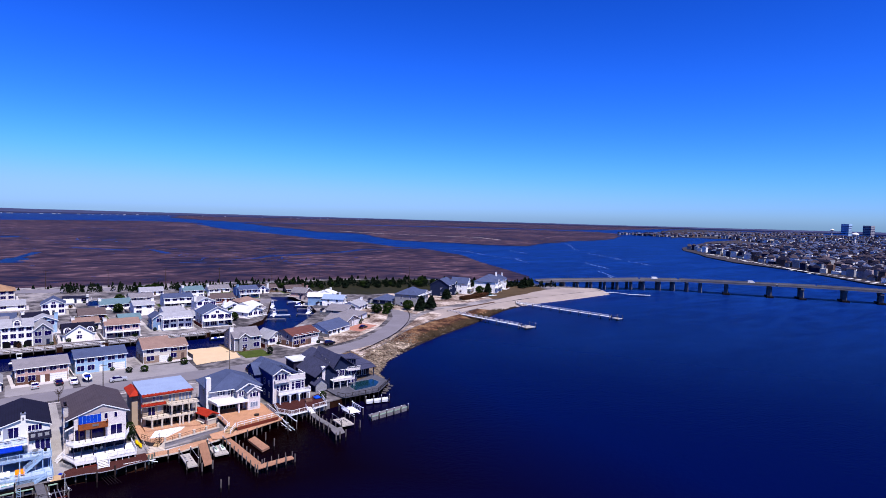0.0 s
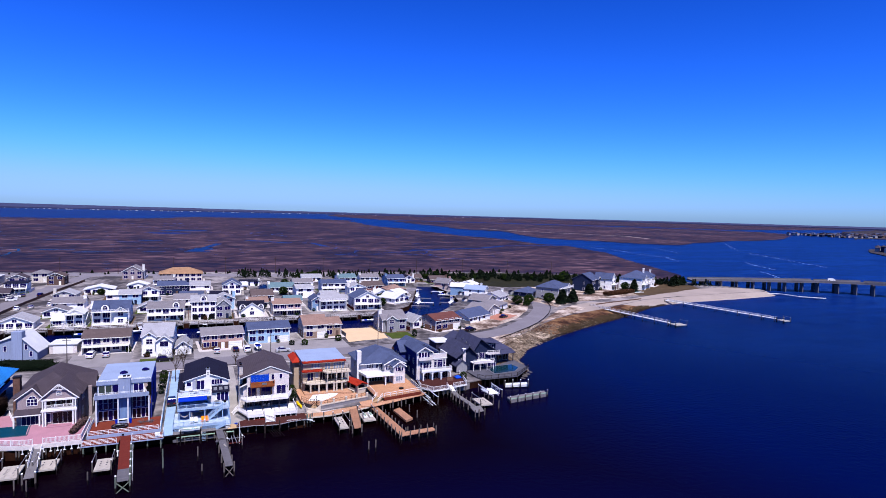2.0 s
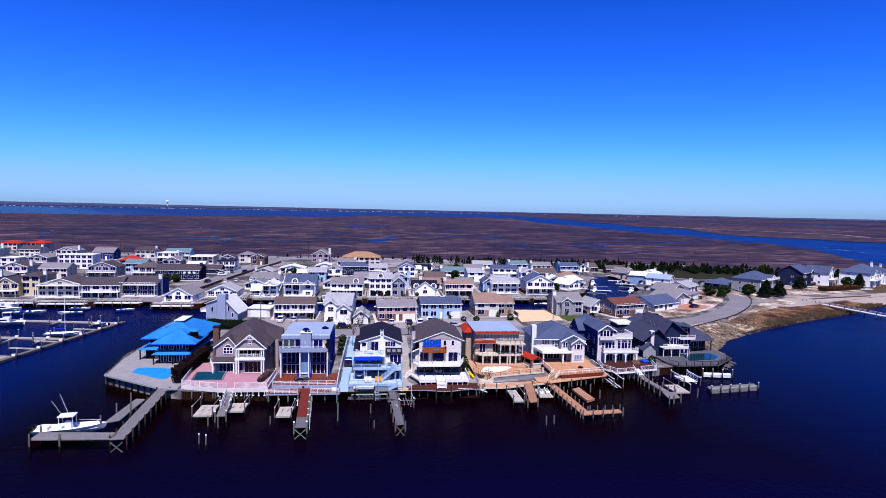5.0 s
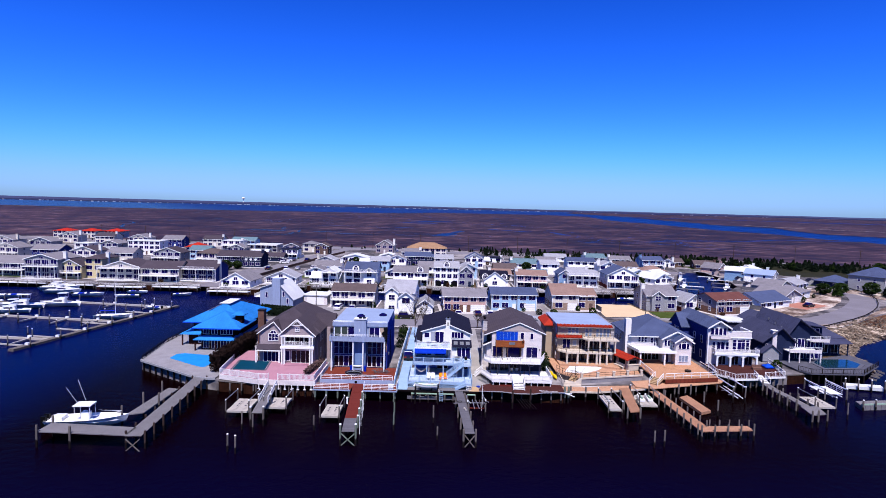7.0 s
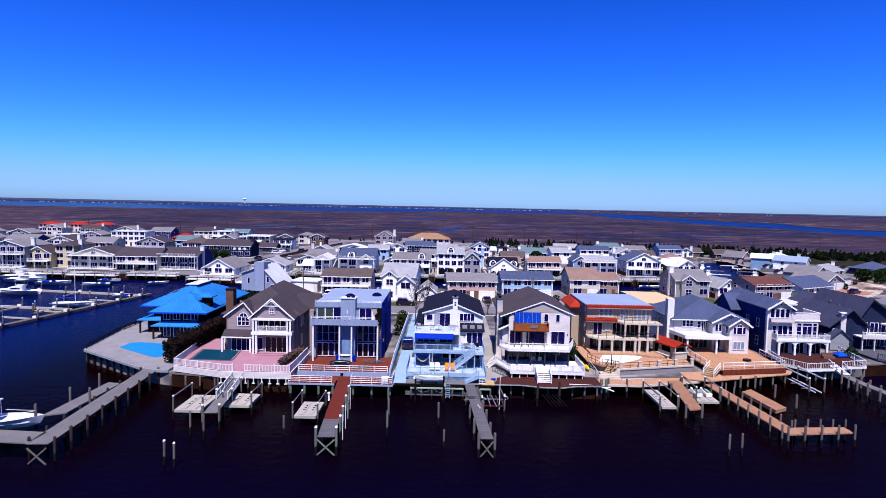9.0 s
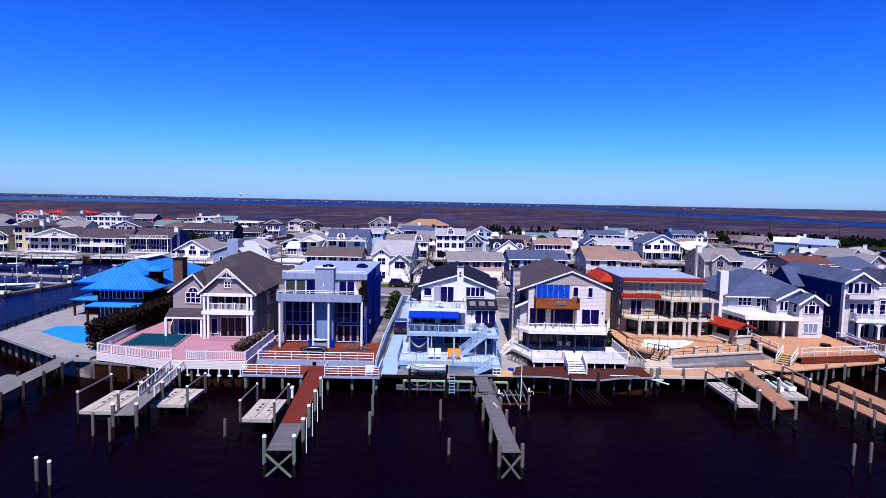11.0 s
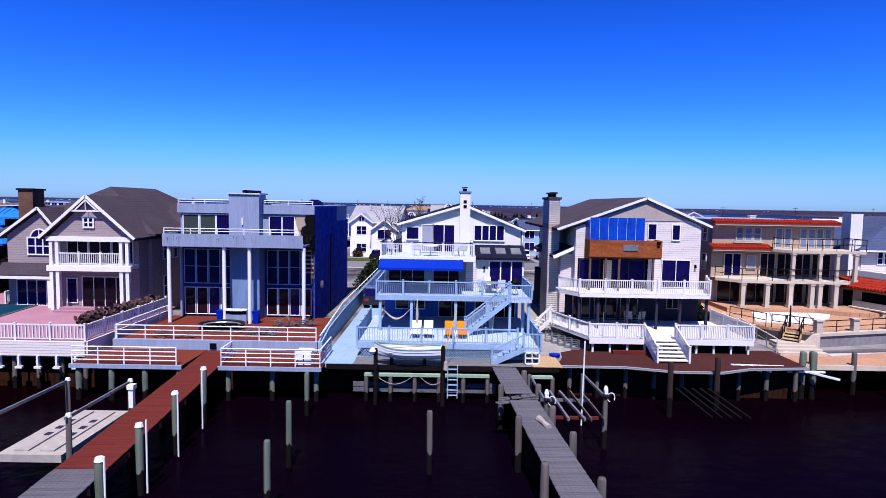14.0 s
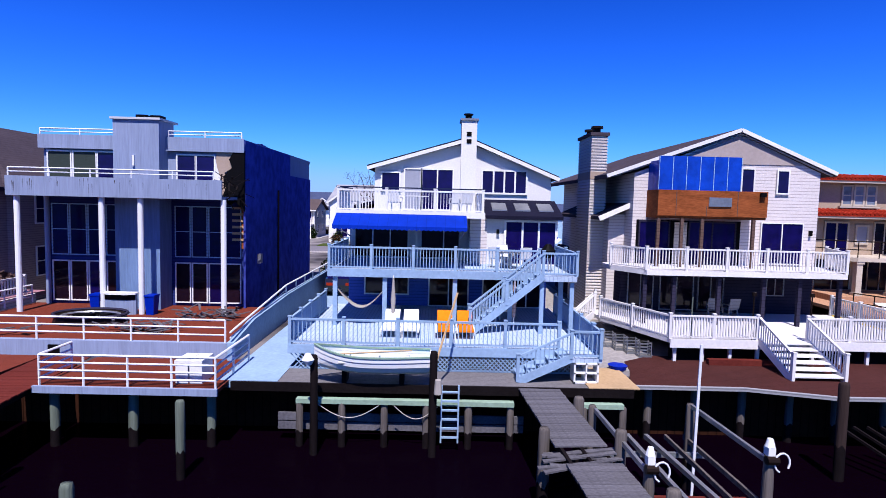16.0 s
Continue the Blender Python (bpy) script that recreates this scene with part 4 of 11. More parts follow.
for i in range(260):
    # pools lie in loose chains, like the old creeks that fed them
    cx, cy = rk.uniform(-900, 440), 330 + 1350 * rk.random() ** 1.6
    tl = rk.uniform(-0.4, 0.4)
    for j in range(rk.randint(1, 7)):
        x, y = cx + rk.uniform(-50, 50), cy + rk.uniform(-22, 22)
        if x > 330 - max(0, 420 - y) and y < 700 or y < 322 - 0.1 * x:
            continue
        s = 0.4 + y / 1000
        pool(x, y, rk.uniform(0.8, 4.5) * s, rk.uniform(0.7, 2.6) * s, tl)
for i in range(34):
    # winding creeks
    x, y, a = rk.uniform(-800, 380), 350 + 1100 * rk.random() ** 1.4, rk.uniform(0, math.tau)
    w = rk.uniform(0.5, 1.3) * (0.6 + y / 1200)
    for j in range(rk.randint(6, 16)):
        a += rk.uniform(-0.8, 0.8)
        nx, ny = x + math.cos(a) * 14, y + math.sin(a) * 14
        if nx > 300 - max(0, 420 - ny) and ny < 700 or ny < 330 - 0.1 * nx:
            break
        ox, oy = -math.sin(a) * w, math.cos(a) * w
        g.quad((x - ox, y - oy, 0.605), (nx - ox, ny - oy, 0.605), (nx + ox, ny + oy, 0.605), (x + ox, y + oy, 0.605))
        x, y = nx, ny
for x, y, a, b in ((-190, 521, 30, 8), (-130, 519, 22, 6), (-96, 490, 22, 7), (-42, 492, 14, 5), (-3, 497, 13, 9), (8, 530, 9, 12), (-130, 690, 60, 5), (-79, 648, 16, 7), (-55, 680, 22, 8), (-18, 990, 50, 36), (-51, 886, 36, 20)):
    pool(x, y, a, b, 0.05)
for x0, y0, x1, y1, w in ((175, 467, 208, 481, 2.0), (208, 481, 239, 515, 3.0), (239, 515, 270, 525, 4.5), (270, 525, 342, 549, 4.5), (342, 549, 400, 596, 5), (400, 596, 506, 606, 6), (-8, 492, 5, 545, 8), (4, 545, 22, 622, 4), (138, 646, 144, 575, 4), (128, 453, 149, 441, 3), (60, 700, 110, 640, 6)):
    d = Vector((x1 - x0, y1 - y0)).normalized()
    nx, ny = -d.y * w, d.x * w
    g.quad((x0 - nx, y0 - ny, 0.6), (x1 - nx * 1.2, y1 - ny * 1.2, 0.6), (x1 + nx, y1 + ny, 0.6), (x0 + nx * 0.8, y0 + ny * 0.8, 0.6))
tagged(new("marsh_pools", g.mesh("marsh_pools", M["water"])), "blue tidal pools and creeks in the marsh", "pools", kind="stuff")

# pale tide lines on the channel edge
strip("sandbar", [(745, 1362), (780, 1173), (856, 1077), (921, 954), (888, 846)], 9, 0.6, M["beach"], "pale sand line along the marsh edge", "ground")
g = Geo()
rk = random.Random(15)
for line in ([(535, 606), (538, 525), (516, 461), (512, 402), (484, 349)], [(972, 728), (766, 519)], [(722, 459), (661, 360), (605, 270)], [(480, 244), (443, 201)], [(640, 560), (600, 470)], [(560, 330), (520, 270)]):
    # broken foam lines drifting along the tide
    for (x0, y0), (x1, y1) in zip(line, line[1:]):
        L = math.hypot(x1 - x0, y1 - y0)
        dx, dy = (x1 - x0) / L, (y1 - y0) / L
        u = 0.0
        while u < L:
            v = u + rk.uniform(4, 18)
            w, o = rk.uniform(0.25, 0.9), rk.uniform(-2.5, 2.5)
            ax, ay, bx, by = x0 + dx * u - dy * o, y0 + dy * u + dx * o, x0 + dx * v - dy * (o + 0.6), y0 + dy * v + dx * (o + 0.6)
            g.quad((ax + dy * w, ay - dx * w, 0.03), (bx, by, 0.03), (bx - dy * w, by + dx * w, 0.03), (ax - dy * w * 0.5, ay + dx * w * 0.5, 0.03))
            u = v + rk.uniform(-1, 7)
tagged(new("foam_lines", g.mesh("foam_lines", M["foam"])), "thin pale foam lines drifting on the bay", "foam", kind="stuff")
strip("sandbar_west", [(-1300, 1478), (-1000, 1490), (-780, 1530)], 40, 0.62, M["scrub"], "ochre spoil bank on the marsh", "ground")

# mainland: low wooded skyline
rk = random.Random(9)
g = Geo()
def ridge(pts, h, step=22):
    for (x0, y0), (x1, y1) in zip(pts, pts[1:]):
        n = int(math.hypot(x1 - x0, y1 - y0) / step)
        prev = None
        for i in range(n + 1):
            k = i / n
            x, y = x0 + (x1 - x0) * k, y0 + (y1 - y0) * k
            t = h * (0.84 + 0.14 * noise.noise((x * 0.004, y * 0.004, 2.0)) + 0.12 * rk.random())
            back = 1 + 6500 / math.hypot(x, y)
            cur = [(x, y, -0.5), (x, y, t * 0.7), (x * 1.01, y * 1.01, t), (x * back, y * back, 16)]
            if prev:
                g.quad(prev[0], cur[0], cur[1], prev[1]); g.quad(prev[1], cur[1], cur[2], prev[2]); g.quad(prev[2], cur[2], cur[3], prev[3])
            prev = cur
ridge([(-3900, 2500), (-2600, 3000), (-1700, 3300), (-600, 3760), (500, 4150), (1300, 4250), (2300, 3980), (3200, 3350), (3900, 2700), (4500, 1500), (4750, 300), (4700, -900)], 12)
tagged(new("far_woods", g.mesh("far_woods", M["forest_haze"])), "low wooded mainland along the horizon, haze tint in its colour", "woods", kind="stuff")
g = Geo()
for i in range(190):
    k = rk.random() ** 1.3
    x, y = -2500 + 3600 * k, 2960 + 1180 * k - 25
    if k > 0.86:
        x = rk.uniform(500, 2200)
        y = 4120 - max(0, x - 1300) * 0.27 - 30
    w, h = rk.uniform(3, 8), rk.uniform(1.5, 4)
    g.box(x, x + w, y, y + 8, 0, h)
tagged(new("far_houses", g.mesh("far_houses", M["roof_white"])), "tiny white buildings on the far mainland shore", "houses", kind="stuff")


# ---- waterfront houses ----
def gable_y(g, xl, xr, xm, zl, zr, zm, y0, y1, th=0.18):
    """Two roof planes with the ridge along y."""
    g.slab([(xl, y0, zl), (xm, y0, zm), (xm, y1, zm), (xl, y1, zl)], th)
    g.slab([(xm, y0, zm), (xr, y0, zr), (xr, y1, zr), (xm, y1, zm)], th)
    return g


def rakes(parent, xl, xr, xm, zl, zr, zm, y, m="white", w=0.26):
    for a, b in (((xl, y, zl), (xm, y, zm)), ((xm, y, zm), (xr, y, zr))):
        part("barge_board", Geo().beam((a[0], a[1], a[2] - w / 2), (b[0], b[1], b[2] - w / 2), 0.06, w), M[m], parent)


def piles_row(parent, x0, x1, y, n, top=1.85, m="pile_wood", r=0.14):
    for i in range(n):
        pile(parent, x0 + (x1 - x0) * i / max(1, n - 1), y + random.uniform(-0.06, 0.06), top, r, m)


def lounger(x, y, z, rz, fabric, label):
    e = local_thing("sun_lounger", label, "lounger", "sun loungers on the blue deck")
    part("seat", Geo().box(-0.3, 0.3, -0.9, 0.34, 0.28, 0.36), M[fabric], e)
    for s in (-0.335, 0.335):
        part("side_rail", Geo().box(s - 0.03, s + 0.03, -0.92, 0.4, 0.24, 0.31), M["white"], e)
    part("backrest", Geo().add([(-0.3, 0.35, 0.29), (0.3, 0.35, 0.29), (0.3, 0.88, 0.76), (-0.3, 0.88, 0.76), (-0.3, 0.30, 0.36), (0.3, 0.30, 0.36), (0.3, 0.83, 0.81), (-0.3, 0.83, 0.81)],
                               [(0, 3, 2, 1), (4, 5, 6, 7), (0, 1, 5, 4), (1, 2, 6, 5), (2, 3, 7, 6), (3, 0, 4, 7)]), M[fabric], e)
    for lx, ly in ((-0.28, -0.8), (0.28, -0.8), (-0.28, 0.3), (0.28, 0.3)):
        part("leg", Geo().tube((lx, ly, 0), (lx, ly, 0.3), 0.025), M["white"], e)
    e.location, e.rotation_euler = (x, y, z), (0, 0, radians(rz))
    return e


def chair(x, y, z, rz, m="white", label="white plastic garden chair on a deck"):
    e = local_thing("garden_chair", label, "chair", "garden chairs")
    part("seat", Geo().box(-0.26, 0.26, -0.25, 0.25, 0.4, 0.45), M[m], e)
    part("backrest", Geo().prism([(0.22, 0.45), (0.28, 0.45), (0.4, 0.95), (0.34, 0.95)], "x", -0.26, 0.26), M[m], e)
    for lx, ly in ((-0.22, -0.22), (0.22, -0.22), (-0.22, 0.22), (0.22, 0.22)):
        part("leg", Geo().box(lx - 0.025, lx + 0.025, ly - 0.025, ly + 0.025, 0, 0.4), M[m], e)
    for s in (-1, 1):
        part("armrest", Geo().box(s * 0.27 - 0.03, s * 0.27 + 0.03, -0.25, 0.25, 0.62, 0.66).box(s * 0.27 - 0.02, s * 0.27 + 0.02, -0.24, -0.2, 0.4, 0.62), M[m], e)
    e.location, e.rotation_euler = (x, y, z), (0, 0, radians(rz))
    return e


def table(x, y, z, r=0.55, m="white", label="round white garden table on a deck"):
    e = local_thing("garden_table", label, "table")
    part("tabletop", Geo().tube((0, 0, 0.7), (0, 0, 0.74), r, 14), M[m], e)
    part("pedestal", Geo().tube((0, 0, 0), (0, 0, 0.7), 0.05, 8), M[m], e)
    e.location = (x, y, z)
    return e


# --- white house with blue decks (middle of the row) ---
def white_blue_house():
    h = thing("house", (0.5, -3, 2.0), "white three-storey house with pale blue decks and a royal blue awning", "house", "waterfront houses")
    part("ground_wall", Geo().box(-4.6, 5.3, -3.2, 11, 2.0, 5.1), M["blue_mid"], h, "blue-painted lower wall")
    part("middle_wall", Geo().box(-4.6, 2.1, -3.1, 11, 5.1, 7.6).box(2.1, 5.4, -4.9, 11, 5.1, 7.6), M["stucco_white"], h)
    part("upper_wall", Geo().prism([(-3.4, 7.6), (5.4, 7.6), (5.4, 9.45), (1.2, 11.1), (-3.4, 9.75)], "y", -3.0, 11), M["stucco_white"], h)
    part("roof", gable_y(Geo(), -3.75, 5.75, 1.2, 9.85, 9.5, 11.35, -3.3, 11.4), M["roof_dark"], h, "charcoal shingle roof")
    rakes(h, -3.75, 5.75, 1.2, 9.78, 9.43, 11.28, -3.32, "white", 0.17)
    part("side_roof", Geo().slab([(-4.9, -3.0, 7.75), (-3.4, -3.0, 8.1), (-3.4, 11.2, 8.1), (-4.9, 11.2, 7.75)], 0.14), M["roof_dark"], h)
    c = part("chimney", Geo().box(0.85, 1.6, -3.48, -2.3, 5.2, 12.1), M["stucco_white"], h)
    part("cap", Geo().box(0.78, 1.67, -3.55, -2.23, 12.1, 12.2), M["metal"], c)
    part("flue", Geo().tube((1.2, -2.8, 12.2), (1.2, -2.8, 12.42), 0.16, 8).tube((1.2, -2.8, 12.45), (1.2, -2.8, 12.52), 0.24, 8), M["black"], c)
    for vz in (11.0, 11.35):
        part("vent", Geo().box(1.1, 1.34, -3.51, -3.47, vz, vz + 0.2), M["black"], c)
    # openings of the upper floor
    win(h, -2.6, -3.05, 8.65, 0.85, 0.85, 1, 1)
    win(h, -1.5, -3.05, 7.75, 0.78, 1.95, 1, 1, gm="screen")
    win(h, -0.28, -3.05, 7.75, 1.5, 1.95, 2, 1)
    win(h, 3.05, -3.05, 8.65, 2.15, 1.05, 4, 1, fr=0.09)
    # middle floor
    win(h, -3.0, -3.15, 5.35, 2.6, 2.0, 3, 1, gm="glass_brown")
    win(h, 0.1, -3.15, 5.35, 2.2, 2.0, 2, 1, gm="glass_brown")
    win(h, 4.15, -4.95, 5.3, 2.3, 1.95, 3, 1, fr=0.1)
    part("wall_lamp", Geo().box(2.55, 2.67, -5.05, -4.9, 6.7, 6.9), M["black"], h)
    part("panel", Geo().box(1.3, 2.1, -4.95, -3.1, 5.1, 7.6), M["siding_white"], h)
    # lean-to roof with roof lights
    lr = part("lean_to_roof", Geo().slab([(2.0, -5.3, 7.55), (5.6, -5.3, 7.55), (5.6, -3.0, 8.3), (2.0, -3.0, 8.3)], 0.16), M["roof_dark"], h)
    for i in range(3):
        x0 = 2.35 + i * 1.1
        part("roof_light", Geo().slab([(x0, -4.7, 7.82), (x0 + 0.7, -4.7, 7.82), (x0 + 0.7, -3.7, 8.14), (x0, -3.7, 8.14)], 0.06), M["metal"], lr)
    # ground floor openings
    for wx, ww in ((-3.3, 0.9), (-2.0, 0.7), (0.4, 1.9), (2.6, 0.9), (4.3, 1.5)):
        win(h, wx, -3.25, 2.95 if ww > 1 else 3.5, ww, 2.0 if ww > 1 else 1.4, 2 if ww > 1 else 1, 1, gm="glass_brown")
    # decks
    part("ground_deck", Geo().box(-5.4, 5.4, -11.8, -3.2, 2.78, 2.9), M["deck_blue"], h, "pale blue painted deck boards")
    part("deck_rim", Geo().box(-5.45, 5.45, -11.86, -11.8, 2.6, 2.92).box(-5.45, -5.4, -11.8, -3.2, 2.6, 2.92).box(5.4, 5.45, -11.8, -3.2, 2.6, 2.92), M["paint_blue"], h)
    lat = part("lattice", Geo().box(-5.4, 5.4, -11.78, -11.74, 2.02, 2.1), M["paint_blue"], h, "pale blue crossed lattice under the deck")
    g = Geo()
    for i in range(72):
        x0 = -5.6 + i * 0.155
        for s in (-1, 1):
            a, b = (x0, 2.05), (x0 + s * 0.55, 2.62)
            if -5.4 < a[0] < 5.4 and -5.4 < b[0] < 5.4:
                g.beam((a[0], -11.8 + 0.012 * s, a[1]), (b[0], -11.8 + 0.012 * s, b[1]), 0.012, 0.035)
    tagged(part("lattice_slats", g, M["paint_blue"], lat), kind="stuff")
    rail(h, (-5.4, -11.75, 2.9), (4.2, -11.75, 2.9), 0.95, "paint_blue", 0.15, True, 0.03)
    rail(h, (-5.4, -11.75, 2.9), (-5.4, -5.0, 2.9), 0.95, "paint_blue", 0.15, True, 0.03)
    rail(h, (5.4, -11.75, 2.9), (5.4, -5.0, 2.9), 0.95, "paint_blue", 0.15, True, 0.03)
    stairs(h, (2.6, -12.9, 2.05), (4.4, -12.9, 2.9), 1.05, 5, "paint_blue", (0, 1))
    rail(h, (2.6, -12.9, 2.05), (4.4, -12.9, 2.9), 0.9, "paint_blue", 0.16, True, 0.03)
    part("landing", Geo().box(4.4, 5.45, -12.9, -11.8, 2.75, 2.9), M["deck_blue"], h)
    rail(h, (4.4, -12.9, 2.9), (5.4, -12.9, 2.9), 0.95, "paint_blue", 0.15, True, 0.03)
    rail(h, (5.4, -12.9, 2.9), (5.4, -11.9, 2.9), 0.95, "paint_blue", 0.15, True, 0.03)
    rack = part("crate_rack", Geo().box(4.5, 5.35, -12.95, -12.4, 2.05, 2.1).box(4.5, 5.35, -12.95, -12.4, 2.7, 2.75).box(4.5, 4.56, -12.95, -12.4, 2.05, 2.75).box(5.29, 5.35, -12.95, -12.4, 2.05, 2.75).box(4.9, 4.95, -12.95, -12.4, 2.05, 2.75).box(4.5, 5.35, -12.95, -12.4, 2.38, 2.42), M["white"], h)
    part("second_deck", Geo().box(-4.65, 5.35, -8.4, -3.1, 5.1, 5.25), M["deck_blue"], h)
    part("second_rim", Geo().box(-4.7, 5.4, -8.46, -8.4, 4.95, 5.28).box(-4.7, -4.65, -8.4, -3.2, 4.95, 5.28).box(5.35, 5.4, -8.4, -3.2, 4.95, 5.28), M["paint_blue"], h)
    rail(h, (-4.65, -8.35, 5.25), (4.0, -8.35, 5.25), 0.95, "paint_blue", 0.13, True, 0.028)
    rail(h, (-4.65, -8.35, 5.25), (-4.65, -3.4, 5.25), 0.95, "paint_blue", 0.15, True, 0.03)
    rail(h, (5.35, -9.3, 5.25), (5.35, -5.0, 5.25), 0.95, "paint_blue", 0.15, True, 0.03)
    for px in (-4.4, -2.35, 0.55, 2.85, 4.95):
        part("deck_post", Geo().box(px - 0.09, px + 0.09, -8.35, -8.17, 2.9, 5.0), M["paint_blue"], h)
    for px in (4.0, 5.2):
        part("deck_post", Geo().box(px - 0.08, px + 0.08, -9.25, -9.09, 2.9, 5.0), M["paint_blue"], h)
    part("stair_landing", Geo().box(4.0, 5.35, -9.4, -8.4, 5.05, 5.25), M["deck_blue"], h)
    rail(h, (4.0, -9.35, 5.25), (5.35, -9.35, 5.25), 0.95, "paint_blue", 0.15, True, 0.03)
    stairs(h, (1.15, -9.4, 2.9), (4.0, -9.4, 5.25), 0.95, 12, "paint_blue", (0, 1), "paint_blue")
    part("third_deck", Geo().box(-4.5, 1.7, -7.2, -3.0, 7.45, 7.62), M["deck_blue"], h)
    part("third_rim", Geo().box(-4.6, 1.8, -7.28, -7.2, 7.42, 7.68).box(-4.6, -4.5, -7.2, -3.0, 7.42, 7.68).box(1.7, 1.8, -7.2, -3.0, 7.42, 7.68), M["white"], h)
    rail(h, (-4.5, -7.15, 7.62), (1.7, -7.15, 7.62), 0.95, "white", 0.13, True, 0.025)
    rail(h, (-4.5, -7.15, 7.62), (-4.5, -3.2, 7.62), 0.95, "white", 0.13, True, 0.025)
    rail(h, (1.7, -7.15, 7.62), (1.7, -3.2, 7.62), 0.95, "white", 0.13, True, 0.025)
    part("cap_rail", Geo().beam((-4.6, -7.15, 8.66), (1.8, -7.15, 8.66), 0.13, 0.05).beam((-4.5, -7.08, 8.66), (-4.5, -3.2, 8.66), 0.13, 0.05), M["siding_navy"], h, "dark navy cap rail")
    g = Geo().slab([(-4.55, -8.35, 7.06), (1.0, -8.35, 7.06), (1.0, -7.3, 7.54), (-4.55, -7.3, 7.54)], 0.03)
    for i in range(28):
        x0 = -4.55 + i * 5.55 / 28
        g.quad((x0, -8.36, 7.06), (x0, -8.36, 6.93), (x0 + 0.1, -8.36, 6.88), (x0 + 5.55 / 28, -8.36, 6.93), (x0 + 5.55 / 28, -8.36, 7.06))
    part("awning", g, M["awning"], h, "royal blue canvas awning with a scalloped edge")
    part("awning_arm", Geo().tube((-4.5, -3.2, 6.3), (-4.5, -8.3, 7.04), 0.025).tube((0.95, -3.2, 6.3), (0.95, -8.3, 7.04), 0.025), M["alum"], h)
    # hammock between posts
    g = Geo()
    pts = [Vector((-4.3, -8.0, 4.4)).lerp(Vector((-2.4, -8.0, 4.4)), i / 10) - Vector((0, 0, 0.75 * math.sin(math.pi * i / 10))) for i in range(11)]
    for a, b in zip(pts, pts[1:]):
        g.slab([(a.x, a.y - 0.25, a.z), (b.x, b.y - 0.25, b.z), (b.x, b.y + 0.25, b.z), (a.x, a.y + 0.25, a.z)], 0.03)
    hm = tagged(new("hammock", g.mesh("hammock", M["float_white"])), "pale rope hammock slung between deck posts", "hammock")
    for lx, f, lab in ((-1.95, "white", "white plastic sun lounger on the blue deck"), (-1.2, "white", "white plastic sun lounger on the blue deck"), (0.15, "orange_fabric", "sun lounger with a bright orange cushion"), (0.95, "orange_fabric", "sun lounger with a bright orange cushion")):
        lounger(lx, -9.6, 2.9, 0, f, lab)
    for cx, cy, cz, r in ((-3.9, -5.0, 7.62, 150), (-2.2, -5.4, 7.62, 170), (0.6, -5.2, 7.62, 190), (1.0, -5.4, 7.62, 200), (2.4, -6.4, 5.25, 160), (3.6, -6.6, 5.25, 190), (2.9, -5.8, 5.25, 20), (2.0, -6.2, 2.9, 180), (2.9, -6.4, 2.9, 170)):
        chair(cx, cy, cz, r)
    table(-1.2, -5.6, 7.62)
    table(3.0, -6.6, 5.25, 0.6, "metal", "round metal table on the middle deck")
    table(2.4, -7.2, 2.9)
    b = thing("grill", (4.5, -7.6, 5.25), "black kettle grill with lid on the middle deck", "grill")
    part("bowl", Geo().tube((4.5, -7.6, 5.85), (4.5, -7.6, 6.15), 0.22, 12, 0.32).tube((4.5, -7.6, 6.15), (4.5, -7.6, 6.42), 0.33, 12, 0.1), M["black"], b)
    part("stand", Geo().tube((4.3, -7.5, 5.25), (4.45, -7.6, 5.9), 0.02).tube((4.7, -7.5, 5.25), (4.55, -7.6, 5.9), 0.02).tube((4.5, -7.85, 5.25), (4.5, -7.65, 5.9), 0.02), M["metal"], b)
    for ux, mt, lab in ((-1.95, "float_white", "furled cream sun umbrella against a post"), (2.95, "siding_pink", "furled pink sun umbrella against a post")):
        u = thing("sun_umbrella", (ux, -8.9, 2.9), lab, "umbrella")
        part("pole", Geo().tube((ux, -8.9, 2.9), (ux, -8.9, 5.1), 0.025), M["white"], u)
        part("canopy", Geo().tube((ux, -8.9, 3.5), (ux, -8.9, 4.1), 0.06, 8, 0.1).tube((ux, -8.9, 4.1), (ux, -8.9, 5.0), 0.1, 8, 0.03), M[mt], u)
    return h


white_blue_house()


